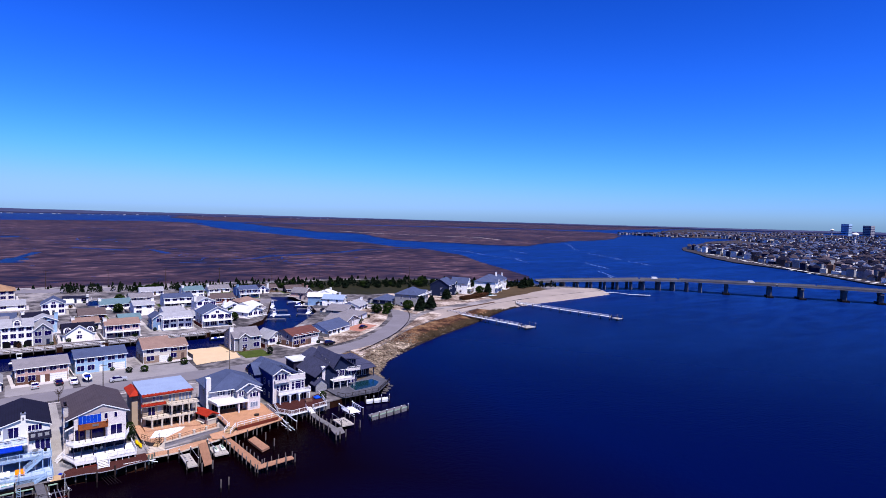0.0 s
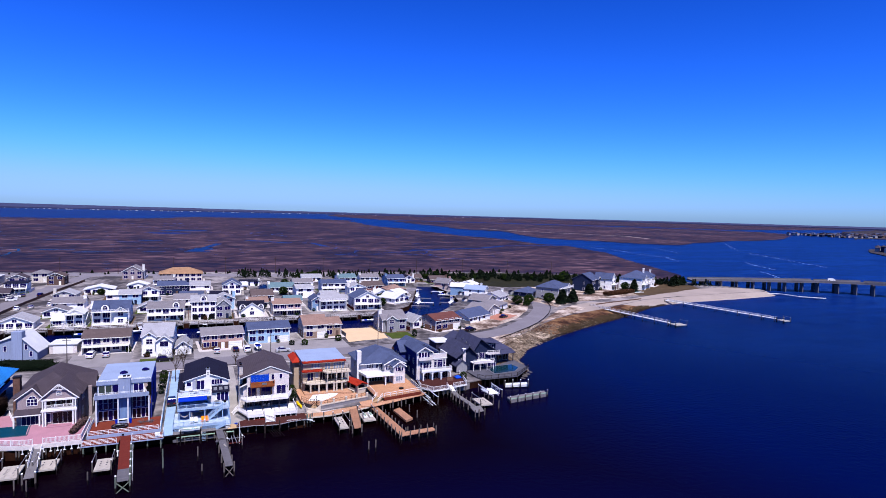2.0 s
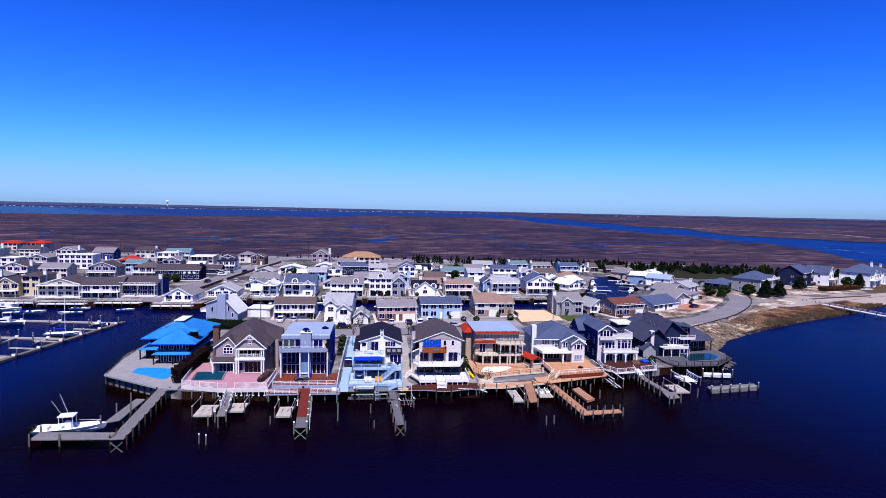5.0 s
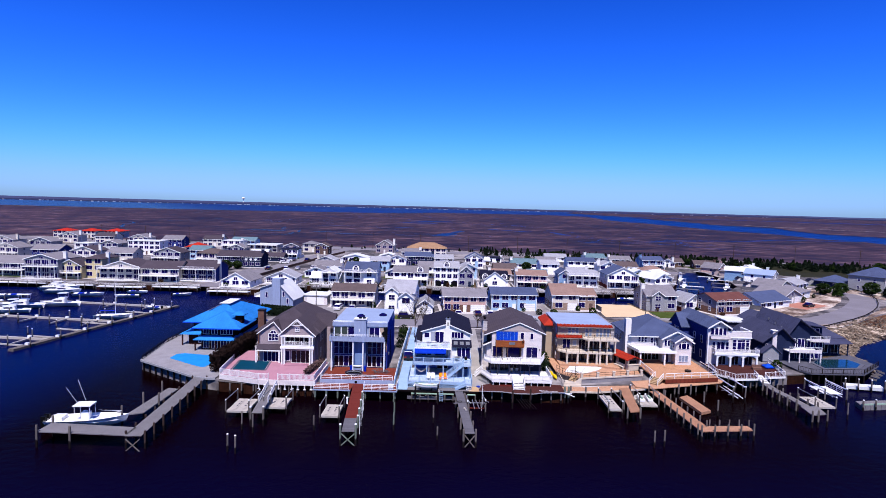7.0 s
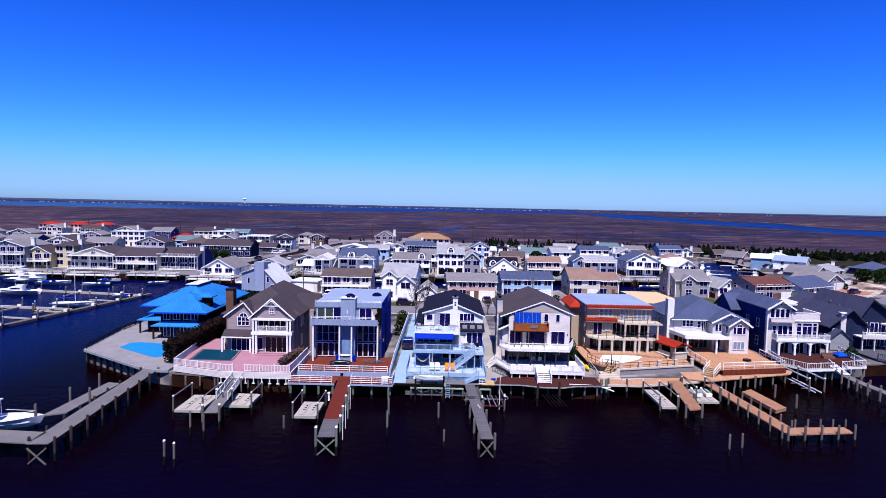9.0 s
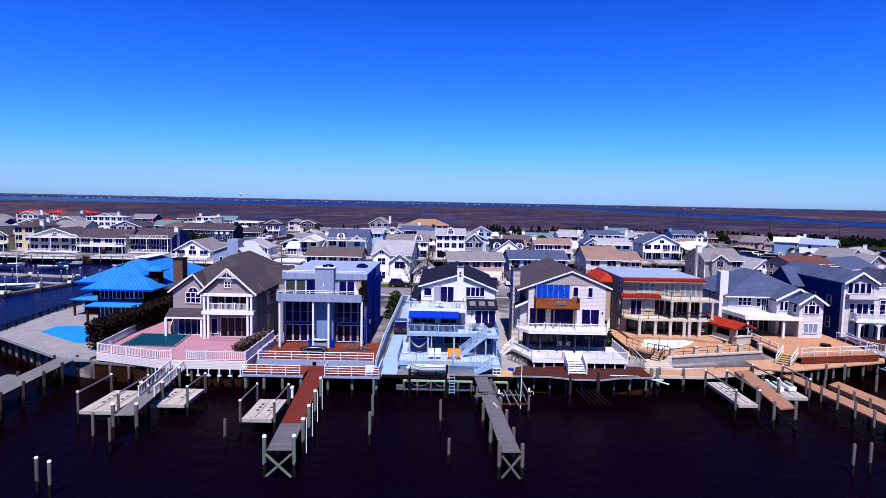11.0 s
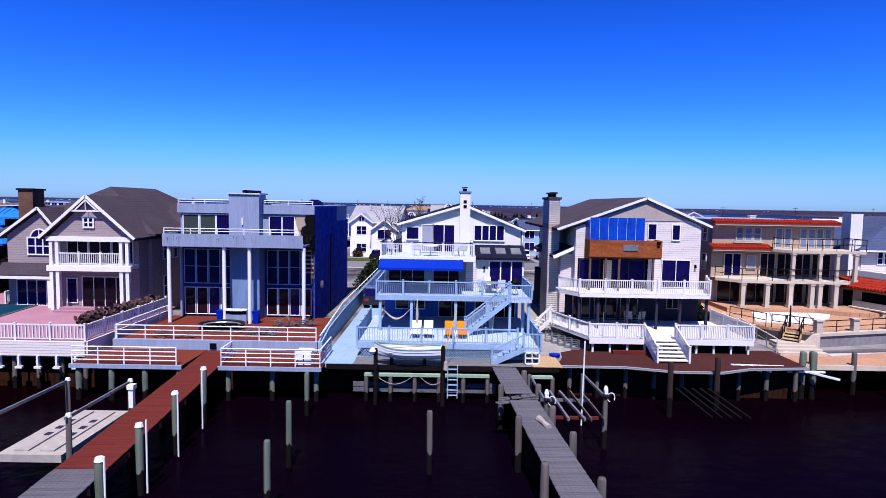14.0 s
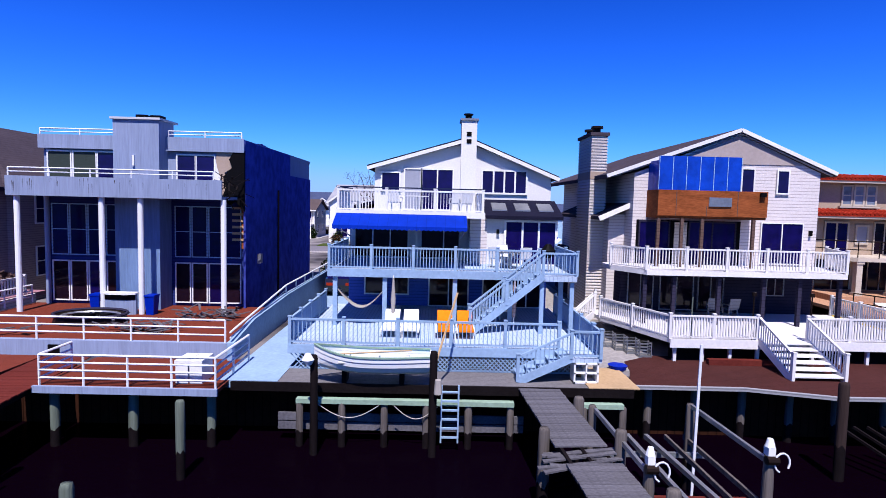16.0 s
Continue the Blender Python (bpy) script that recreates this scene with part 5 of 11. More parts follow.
# --- pale house with blue tarp and plywood ---
def tarp_house():
    h = thing("house", (13.5, -3, 2.0), "cream clapboard house under repair with a blue tarp and plywood", "house", "waterfront houses")
    # paler wall coloured dark, for the shade below the balcony
    part("lower_wall", Geo().box(8.9, 18.5, -3.6, 12, 2.0, 5.2), M["siding_slate"], h, "lower wall with the balcony's shade in its colour")
    part("upper_wall", Geo().prism([(9.3, 5.2), (18.4, 5.2), (18.4, 9.95), (14.3, 11.75), (9.3, 9.75)], "y", -3.8, 12), M["siding_white"], h)
    part("side_bump", Geo().box(8.5, 9.4, -2.6, 6, 2.0, 7.7), M["siding_white"], h)
    part("side_roof", Geo().slab([(7.8, -3.3, 7.6), (9.4, -3.3, 8.35), (9.4, 6.2, 8.35), (7.8, 6.2, 7.6)], 0.18), M["roof_taupe"], h)
    part("side_fascia", Geo().beam((7.8, -3.33, 7.48), (9.4, -3.33, 8.22), 0.05, 0.24), M["white"], h)
    part("roof", gable_y(Geo(), 7.9, 19.1, 14.3, 9.65, 10.0, 12.0, -3.98, 12.5, 0.2), M["roof_taupe"], h, "taupe shingle roof")
    rakes(h, 7.9, 19.1, 14.3, 9.65, 10.0, 12.0, -4.02, "white", 0.17)
    part("soffit", Geo().slab([(8.2, -3.98, 9.55), (14.3, -3.98, 11.78), (14.3, -3.8, 11.78), (8.2, -3.8, 9.55)], 0.04).slab([(14.3, -3.98, 11.78), (18.9, -3.98, 9.85), (18.9, -3.8, 9.85), (14.3, -3.8, 11.78)], 0.04), M["siding_grey"], h)
    part("gable_infill", Geo().prism([(10.9, 10.28), (17.6, 10.3), (14.3, 11.68)], "y", -3.84, -3.8), M["sheathing"], h, "bare beige sheathing in the gable")
    # chimney
    c = part("chimney", Geo().box(7.7, 8.5, -1.7, 1.0, 2.0, 11.75), M["siding_cream"], h, "clapboard-clad chimney stack")
    g = Geo()
    for i in range(62):
        z0 = 2.1 + i * 0.155
        g.box(7.665, 8.535, -1.735, 1.035, z0, z0 + 0.06) if not 9.3 < z0 < 9.95 else None
    tagged(part("clapboard", g, M["siding_white"], c, "white lapped boards"), kind="stuff")
    part("band", Geo().box(7.68, 8.52, -1.72, 1.02, 9.5, 9.9), M["stucco_beige"], c)
    part("cap", Geo().box(7.6, 8.6, -1.8, 1.1, 11.75, 11.92), M["roof_taupe"], c)
    for fy in (-1.1, 0.3):
        part("flue", Geo().tube((8.1, fy, 11.92), (8.1, fy, 12.2), 0.2, 8).tube((8.1, fy, 12.18), (8.1, fy, 12.3), 0.32, 8), M["rail_dark"], c)
    # boarded balcony on the top floor
    box = part("plywood_box", Geo().box(9.95, 15.05, -5.3, -5.22, 7.74, 8.93).box(9.95, 10.03, -5.22, -3.8, 7.74, 8.93).box(14.97, 15.05, -5.22, -3.8, 7.74, 8.93).box(9.95, 15.05, -5.22, -3.8, 7.62, 7.74), M["plywood"], h, "weathered orange-brown plywood boarding")
    part("sheet_seam", Geo().box(10.78, 10.81, -5.31, -5.3, 7.74, 8.93).box(12.2, 12.23, -5.31, -5.3, 7.74, 8.2).box(13.64, 13.67, -5.31, -5.3, 7.74, 8.93), M["siding_brown"], box)
    part("vent_panel", Geo().box(12.3, 13.35, -5.36, -5.3, 8.2, 8.62), M["metal"], box)
    part("flood_lamp", Geo().box(14.65, 14.9, -5.45, -5.3, 8.68, 8.88), M["black"], box)
    t = part("tarp", Geo().box(9.98, 13.85, -5.12, -5.08, 8.9, 10.5).box(9.98, 10.02, -5.08, -3.8, 8.9, 10.3).box(13.81, 13.85, -5.08, -3.8, 8.9, 10.4), M["tarp"], h, "bright blue tarpaulin on battens")
    for i in range(7):
        x0 = 10.0 + i * 3.83 / 6
        part("batten", Geo().box(x0 - 0.012, x0 + 0.012, -5.14, -5.12, 8.9, 10.5), M["siding_lblue"], t)
    # windows
    win(h, 14.82, -3.85, 8.95, 0.55, 1.1, 1, 1)
    win(h, 16.55, -3.85, 8.95, 0.5, 1.05, 1, 1)
    win(h, 16.65, -3.85, 5.5, 2.0, 1.95, 2, 1, fr=0.05)
    part("lamp", Geo().box(18.0, 18.12, -3.95, -3.8, 6.9, 7.15), M["black"], h)
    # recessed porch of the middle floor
    # near-black sheet on the wall standing in for the porch's deep shade
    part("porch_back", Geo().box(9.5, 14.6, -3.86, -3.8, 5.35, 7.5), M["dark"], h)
    # casings coloured slate so they sink into the porch shade
    win(h, 10.35, -3.9, 5.4, 1.4, 2.0, 1, 1, fm="siding_slate")
    win(h, 13.2, -3.9, 5.4, 2.2, 2.0, 2, 1, fm="siding_slate")
    part("door", Geo().box(11.35, 11.95, -3.93, -3.86, 5.4, 7.4), M["siding_cream"], h)
    for px in (10.05, 11.15, 12.1, 14.5):
        part("porch_post", Geo().box(px - 0.07, px + 0.07, -5.25, -5.11, 5.35, 7.62), M["siding_brown"], h)
    # middle deck with white rail
    part("middle_deck", Geo().prism([(8.95, -7.0), (17.8, -7.0), (18.9, -3.8), (7.9, -3.8), (7.9, -5.2)], "z", 5.15, 5.35), M["vinyl"], h)
    part("deck_fascia", Geo().box(8.95, 17.8, -7.06, -7.0, 5.14, 5.36), M["vinyl"], h)
    # soffit and posts below also take the balcony's shade as colour
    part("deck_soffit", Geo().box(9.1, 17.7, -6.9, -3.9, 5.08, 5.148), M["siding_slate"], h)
    rail(h, (8.95, -6.95, 5.35), (17.8, -6.95, 5.35), 0.98, "vinyl", 0.14, True, 0.04)
    rail(h, (7.9, -5.2, 5.35), (8.95, -6.95, 5.35), 0.98, "vinyl", 0.14, True, 0.04)
    rail(h, (17.8, -6.95, 5.35), (18.9, -3.9, 5.35), 0.98, "vinyl", 0.14, True, 0.04)
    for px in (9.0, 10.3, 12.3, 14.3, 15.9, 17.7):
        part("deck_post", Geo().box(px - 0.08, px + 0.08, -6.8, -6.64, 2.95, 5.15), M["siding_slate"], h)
    for wx, ww in ((9.9, 1.2), (11.7, 1.6), (13.4, 1.2), (16.6, 0.8)):
        win(h, wx, -3.65, 3.1 if ww > 1 else 3.9, ww, 1.9 if ww > 1 else 0.9, 2, 1, gm="glass_brown", fm="siding_grey", fr=0.05)
    # lower deck
    part("lower_deck", Geo().prism([(9.0, -9.8), (19.4, -9.8), (19.4, -3.6), (7.4, -3.6), (7.4, -5.6)], "z", 2.8, 2.95), M["vinyl"], h)
    part("deck_skirt", Geo().box(9.0, 19.4, -9.86, -9.8, 2.62, 2.97), M["vinyl"], h)
    rail(h, (9.0, -9.75, 2.95), (12.45, -9.75, 2.95), 0.95, "vinyl", 0.11, True, 0.05)
    rail(h, (14.45, -9.75, 2.95), (19.4, -9.75, 2.95), 0.95, "vinyl", 0.11, True, 0.05)
    rail(h, (7.4, -5.6, 2.95), (9.0, -9.75, 2.95), 0.95, "vinyl", 0.14, True, 0.04)
    rail(h, (19.4, -9.75, 2.95), (19.4, -3.8, 2.95), 0.95, "vinyl", 0.14, True, 0.04)
    stairs(h, (14.4, -12.1, 2.05), (14.4, -9.8, 2.95), 1.9, 6, "vinyl", (-1, 0), "vinyl")
    stairs(h, (6.3, -5.0, 2.05), (7.4, -4.6, 2.95), 1.1, 5, "vinyl", (0.3, 1), "vinyl")
    for i in range(10):
        part("stilt", Geo().box(9.2 + i * 1.1, 9.32 + i * 1.1, -9.7, -9.58, 2.0, 2.8), M["vinyl"], h)
    # added dark sheet: the shade below the deck, no real wall
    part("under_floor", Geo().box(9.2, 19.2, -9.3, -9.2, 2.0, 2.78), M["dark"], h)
    for cx, r in ((13.0, 160), (13.8, 190)):
        chair(cx, -4.9, 2.95, r, "siding_grey", "grey plastic garden chair under the balcony")
    p = thing("flag_staff", (9.9, -9.3, 2.95), "thin dark pole clamped to the deck rail", "pole")
    part("pole", Geo().tube((9.9, -9.6, 2.95), (9.9, -9.6, 4.6), 0.025), M["pile_green"], p)
    for sx in (12.3, 14.6):
        q = thing("rail_light", (sx, -9.6, 2.95), "slim dark lamp post beside the deck stairs", "lamp", "deck lamps")
        part("pole", Geo().tube((sx, -9.65, 2.95), (sx, -9.65, 4.7), 0.03), M["rail_dark"], q)
        part("head", Geo().box(sx - 0.06, sx + 0.06, -9.71, -9.59, 4.7, 4.85), M["rail_dark"], q)
    return h


tarp_house()
# stack of scrap crates and pots beside the lower deck
for i in range(5):
    x0, y0 = 7.0 + i * 0.32, -6.8 - i * 0.55
    e = thing("crab_trap", (x0, y0, 2.02), "old grey wire crab trap leaning by the deck", "trap", "crab traps")
    basket = part("wire_basket", Geo().box(x0 - 0.24, x0 + 0.24, y0 - 0.21, y0 + 0.21, 2.03, 2.05), M["metal"], e)
    for k in range(5):
        z = 2.09 + k * 0.13
        part("hoop", Geo().beam((x0 - 0.25, y0 - 0.21, z), (x0 + 0.25, y0 - 0.21, z), 0.022).beam((x0 + 0.24, y0 - 0.21, z), (x0 + 0.24, y0 + 0.21, z), 0.022).beam((x0 + 0.25, y0 + 0.21, z), (x0 - 0.25, y0 + 0.21, z), 0.022).beam((x0 - 0.24, y0 + 0.21, z), (x0 - 0.24, y0 - 0.21, z), 0.022), M["metal"], basket)
    part("corner_rod", Geo().box(x0 - 0.25, x0 - 0.22, y0 - 0.22, y0 - 0.19, 2.02, 2.66).box(x0 + 0.22, x0 + 0.25, y0 - 0.22, y0 - 0.19, 2.02, 2.66).box(x0 - 0.25, x0 - 0.22, y0 + 0.19, y0 + 0.22, 2.02, 2.66).box(x0 + 0.22, x0 + 0.25, y0 + 0.19, y0 + 0.22, 2.02, 2.66), M["metal"], e)
e = thing("timber_beam", (12, -9.9, 2.04), "long dark red timber lying under the deck edge", "beam")
part("beam", Geo().box(10.4, 13.4, -10.2, -9.95, 2.04, 2.26), M["plank_red"], e)
e = thing("tub", (6.6, -11.0, 2.06), "low blue plastic tub on the dock", "tub")
part("body", Geo().tube((6.6, -11, 2.06), (6.6, -11, 2.2), 0.3, 12, 0.36), M["blue_plastic"], e)


# --- grey-blue modern house ---
def blue_house():
    h = thing("house", (-15, -2.5, 2.5), "grey-blue flat-roofed modern house with tall window walls and white columns", "house", "waterfront houses")
    part("front_wall", Geo().box(-20.0, -10.0, -2.5, -2.2, 2.5, 8.0), M["siding_blue"], h, "blue-painted recessed wall")
    part("body", Geo().box(-20.0, -9.95, -2.2, 12, 2.0, 8.0), M["board_grey"], h)
    part("upper_storey", Geo().box(-19.8, -9.95, -2.9, 12, 8.0, 10.75), M["board_grey"], h)
    part("right_wall", Geo().box(-9.95, -9.85, -2.9, 6, 2.0, 10.9).box(-9.95, -9.85, 6, 12, 2.0, 9.6), M["wrap_blue"], h, "wall sheeted in dark blue building wrap")
    part("roof", Geo().box(-19.9, -9.9, -3.05, 12.1, 10.75, 10.95), M["roof_flat"], h)
    for fa, fb in ((-19.95, -15.9), (-13.7, -9.85)):
        part("fascia", Geo().box(fa, fb, -3.12, -3.05, 10.3, 10.98), M["board_grey"], h)
    for a, b in ((-19.9, -16.0), (-13.6, -10.0)):
        pipe_rail(h, (a, -3.0, 10.95), (b, -3.0, 10.95), 0.32, 2, 2.0, "alum", 0.03)
    for dx, dy in ((-15.6, 3.0), (-11.5, 4.5)):
        d = part("skylight_dome", Geo().tube((dx, dy, 10.95), (dx, dy, 11.2), 0.8, 12, 0.75).tube((dx, dy, 11.2), (dx, dy, 11.45), 0.75, 12, 0.3), M["glass"], h)
    # chimney breast
    part("breast_base", Geo().box(-15.88, -13.72, -3.78, -2.2, 2.5, 7.95), M["board_blue"], h, "faded blue boarded base")
    c = part("chimney_breast", Geo().box(-15.9, -13.7, -3.8, -2.2, 7.95, 11.7), M["board_grey"], h)
    part("cap", Geo().box(-16.0, -13.6, -3.9, -1.9, 11.7, 11.8), M["roof_white"], c)
    part("flue", Geo().box(-15.1, -14.6, -3.2, -2.6, 11.8, 12.02), M["black"], c)
    part("flue", Geo().box(-14.4, -13.9, -3.2, -2.6, 11.8, 12.0), M["black"], c)
    part("lamp", Geo().box(-14.95, -14.85, -3.9, -3.8, 9.5, 10.0), M["white"], c)
    # balcony
    part("balcony", Geo().box(-20.05, -10.2, -5.1, -2.5, 7.95, 8.1), M["board_grey"], h)
    part("parapet", Geo().box(-20.1, -10.2, -5.2, -5.1, 7.95, 8.85).box(-20.1, -20.0, -5.1, -2.9, 7.95, 8.85), M["board_grey"], h, "streaked grey balcony parapet")
    rs = random.Random(8)
    g = Geo()
    for i in range(26):
        x, z = rs.uniform(-19.9, -10.4), rs.uniform(8.5, 8.84)
        w, d = rs.uniform(0.012, 0.035), rs.uniform(0.15, 0.6)
        g.add([(x, -5.204, z), (x + w, -5.204, z), (x + w * 0.6, -5.204, max(7.97, z - d))], [(0, 2, 1)])
    tagged(part("rust_streaks", g, M["timber_brown"], h, "dark drip streaks down the parapet"), kind="stuff")
    pipe_rail(h, (-20.0, -5.12, 8.85), (-10.6, -5.12, 8.85), 0.38, 2, 1.9, "alum", 0.03)
    for px in (-19.75, -15.85, -14.05, -10.2):
        part("column", Geo().tube((px, -4.95, 2.5), (px, -4.95, 7.95), 0.13, 12), M["alum"], h)
    part("corner_column", Geo().tube((-19.9, -2.65, 2.5), (-19.9, -2.65, 7.95), 0.12, 10), M["board_grey"], h)
    # window walls
    for a, b in ((-19.75, -16.1), (-13.55, -10.15)):
        w = b - a
        n = 4
        for i in range(n):
            win(h, a + w * (i + 0.5) / n, -2.55, 5.05, w / n - 0.15, 2.5, 1, 2, fm="siding_lblue", fr=0.05)
        for i in range(n):
            win(h, a + w * (i + 0.5) / n, -2.55, 2.72, w / n - 0.17, 1.95, 1, 1, fm="white", gm="glass_brown" if i != 2 else "glass", fr=0.06)
    for wx, gm in ((-19.0, "shade_green"), (-17.75, "shade_green"), (-16.55, "glass")):
        win(h, wx, -2.95, 8.3, 1.08, 1.85, 1, 1, gm=gm)
    for wx in (-12.75, -11.8):
        win(h, wx, -2.95, 8.25, 0.85, 1.85, 1, 1)
    # storm damage at the corner
    part("torn_sheathing", Geo().prism([(-11.3, 8.2), (-10.85, 8.2), (-10.7, 8.9), (-10.85, 9.3), (-10.4, 9.6), (-10.35, 10.28), (-11.25, 10.28)], "y", -3.0, -2.9), M["stucco_beige"], h, "torn tan sheathing")
    # flat black sheet; the hole's inner shade is its colour
    part("torn_opening", Geo().prism([(-10.95, 8.1), (-10.6, 7.7), (-10.3, 7.9), (-9.86, 7.4), (-9.85, 10.4), (-10.35, 10.42), (-10.6, 9.95), (-10.45, 9.55), (-10.9, 9.1), (-10.75, 8.6)], "y", -3.08, -2.88), M["dark"], h)
    part("exposed_studs", Geo().box(-10.15, -9.95, -2.6, -2.52, 5.5, 7.9), M["plywood"], h)
    for i in range(6):
        part("lath", Geo().box(-10.6, -10.0, -2.66, -2.6, 5.9 + i * 0.32, 6.02 + i * 0.32), M["timber_pale"], h)
    part("torn_wrap", Geo().prism([(-11.35, 8.2), (-11.1, 8.2), (-10.95, 8.75), (-11.2, 9.5), (-11.3, 10.0)], "y", -3.03, -3.0), M["white"], h, "flapping white wrap")
    g = Geo()
    rr = random.Random(3)
    for i in range(44):
        p = Vector((rr.uniform(-10.5, -9.9), rr.uniform(-5.0, -3.2), rr.uniform(7.9, 9.0)))
        g.beam(p, p + Vector((rr.uniform(-0.6, 0.6), rr.uniform(-0.5, 0.5), rr.uniform(-0.5, 0.4))), 0.06, 0.02)
    tagged(part("torn_debris", g, M["timber_dark"], h, "splintered dark debris"), kind="stuff")
    part("utility_box", Geo().box(-9.85, -9.65, -1.0, -0.7, 4.6, 5.1), M["metal"], h)
    part("downpipe", Geo().tube((-9.8, 3.0, 2.0), (-9.8, 3.0, 8.6), 0.06), M["black"], h)
    # terrace
    part("terrace", Geo().box(-20.6, -8.0, -10.5, -2.5, 2.36, 2.5), M["deck_red"], h, "red-brown timber terrace")
    part("terrace_wall", Geo().box(-20.6, -8.0, -10.75, -10.5, 1.85, 2.62), M["board_grey"], h)
    part("wall_light", Geo().box(-14.6, -14.2, -10.82, -10.75, 2.1, 2.45), M["black"], h)
    pipe_rail(h, (-20.4, -10.62, 2.62), (-8.1, -10.62, 2.62), 0.85, 3, 1.65)
    pipe_rail(h, (-20.5, -10.6, 2.62), (-20.5, -3.0, 2.62), 0.85, 3, 2.0)
    part("lower_deck_left", Geo().box(-21.0, -14.75, -14.3, -10.8, 1.92, 2.04), M["deck_red"], h)
    part("lower_deck_right", Geo().box(-12.75, -7.0, -14.3, -10.8, 1.92, 2.04), M["deck_red"], h)
    part("rim", Geo().box(-21.0, -14.75, -14.42, -14.3, 1.84, 2.06).box(-12.75, -7.0, -14.42, -14.3, 1.84, 2.06), M["board_grey"], h)
    pipe_rail(h, (-20.9, -14.25, 2.04), (-15.1, -14.25, 2.04), 0.98, 4, 1.4)
    pipe_rail(h, (-12.6, -14.25, 2.04), (-7.1, -14.25, 2.04), 0.98, 4, 1.4)
    pipe_rail(h, (-12.6, -14.25, 2.04), (-12.6, -12.6, 2.04), 0.98, 4, 1.6)
    pipe_rail(h, (-7.1, -14.25, 2.04), (-7.1, -11.0, 2.04), 0.98, 4, 1.6)
    piles_row(h, -20.6, -15.0, -14.2, 4, 1.75, "pile_green", 0.16)
    for px, py in ((-12.3, -14.0), (-9.85, -13.9), (-7.4, -13.8)):
        pile(h, px, py, 1.72, 0.15, "pile_green")
    return h


blue_house()
e = thing("hot_tub", (-15.35, -6.8, 2.5), "round sunken tub with a sagging dark cover on the terrace", "tub")
g = Geo()
for k in range(16):
    a, b = k * math.tau / 16, (k + 1) * math.tau / 16
    for r0, r1, z0, z1 in ((1.55, 1.4, 2.5, 2.85), (1.4, 1.15, 2.85, 2.72)):
        g.quad((-15.35 + r0 * math.cos(a), -6.8 + r0 * math.sin(a) * 0.75, z0), (-15.35 + r0 * math.cos(b), -6.8 + r0 * math.sin(b) * 0.75, z0), (-15.35 + r1 * math.cos(b), -6.8 + r1 * math.sin(b) * 0.75, z1), (-15.35 + r1 * math.cos(a), -6.8 + r1 * math.sin(a) * 0.75, z1))
part("shell", g, M["rail_dark"], e, "dark dished shell")
for rr_, zz in ((1.52, 2.86), (1.2, 2.76)):
    rim = Geo()
    for k in range(20):
        a, b = k * math.tau / 20, (k + 1) * math.tau / 20
        rim.tube((-15.35 + rr_ * math.cos(a), -6.8 + rr_ * 0.75 * math.sin(a), zz), (-15.35 + rr_ * math.cos(b), -6.8 + rr_ * 0.75 * math.sin(b), zz), 0.065, 6)
    part("rim", rim, M["siding_slate" if zz > 2.8 else "metal"], e)
part("cover", Geo().tube((-15.35, -6.8, 2.55), (-15.35, -6.8, 2.68), 0.78, 16, 0.9).box(-16.0, -15.2, -7.1, -6.7, 2.68, 2.86).box(-15.1, -14.7, -6.7, -6.3, 2.68, 2.8), M["black"], e)
e = thing("outdoor_bar", (-14.95, -5.1, 2.5), "curved grey outdoor bar between two columns", "bar")
part("counter", Geo().prism([(-15.75, -5.25), (-15.3, -5.42), (-14.65, -5.42), (-14.2, -5.25), (-14.2, -4.85), (-15.75, -4.85)], "z", 3.46, 3.54), M["white"], e)
part("front", Geo().prism([(-15.7, -5.1), (-15.3, -5.25), (-14.65, -5.25), (-14.25, -5.1), (-14.25, -4.95), (-15.7, -4.95)], "z", 2.5, 3.46), M["board_grey"], e)
part("kick_band", Geo().prism([(-15.68, -5.12), (-15.3, -5.27), (-14.65, -5.27), (-14.27, -5.12), (-14.27, -5.0), (-15.68, -5.0)], "z", 3.2, 3.42), M["rail_dark"], e)
for bx in (-16.15, -13.6):
    e = thing("recycling_bin", (bx, -4.9, 2.5), "bright blue plastic recycling bin beside a column", "bin", "recycling bins")
    part("body", Geo().add([(bx - 0.17, -5.12, 2.5), (bx + 0.17, -5.12, 2.5), (bx + 0.17, -4.68, 2.5), (bx - 0.17, -4.68, 2.5), (bx - 0.22, -5.18, 3.35), (bx + 0.22, -5.18, 3.35), (bx + 0.22, -4.62, 3.35), (bx - 0.22, -4.62, 3.35)],
                           [(0, 3, 2, 1), (4, 5, 6, 7), (0, 1, 5, 4), (1, 2, 6, 5), (2, 3, 7, 6), (3, 0, 4, 7)]), M["blue_plastic"], e)
    part("lid", Geo().box(bx - 0.24, bx + 0.24, -5.2, -4.6, 3.35, 3.43), M["blue_plastic"], e)
# debris on the terrace
rr = random.Random(8)
for cx, cy, n, lab in ((-10.6, -5.6, 46, "heap of broken grey boards and torn strips"), (-12.4, -8.6, 44, "pile of twisted pale debris by the railing"), (-17.6, -9.8, 14, "small heap of dark netting and scraps")):
    g = Geo()
    for i in range(n):
        p = Vector((cx + rr.uniform(-1.2, 1.2), cy + rr.uniform(-0.5, 0.5), 2.52 + rr.uniform(0, 0.35)))
        g.beam(p, p + Vector((rr.uniform(-0.9, 0.9), rr.uniform(-0.6, 0.6), rr.uniform(-0.1, 0.25))), rr.uniform(0.03, 0.16), 0.03)
    tagged(new("debris_pile", g.mesh("debris_pile", M["plank_grey"])), lab, "debris", kind="stuff")
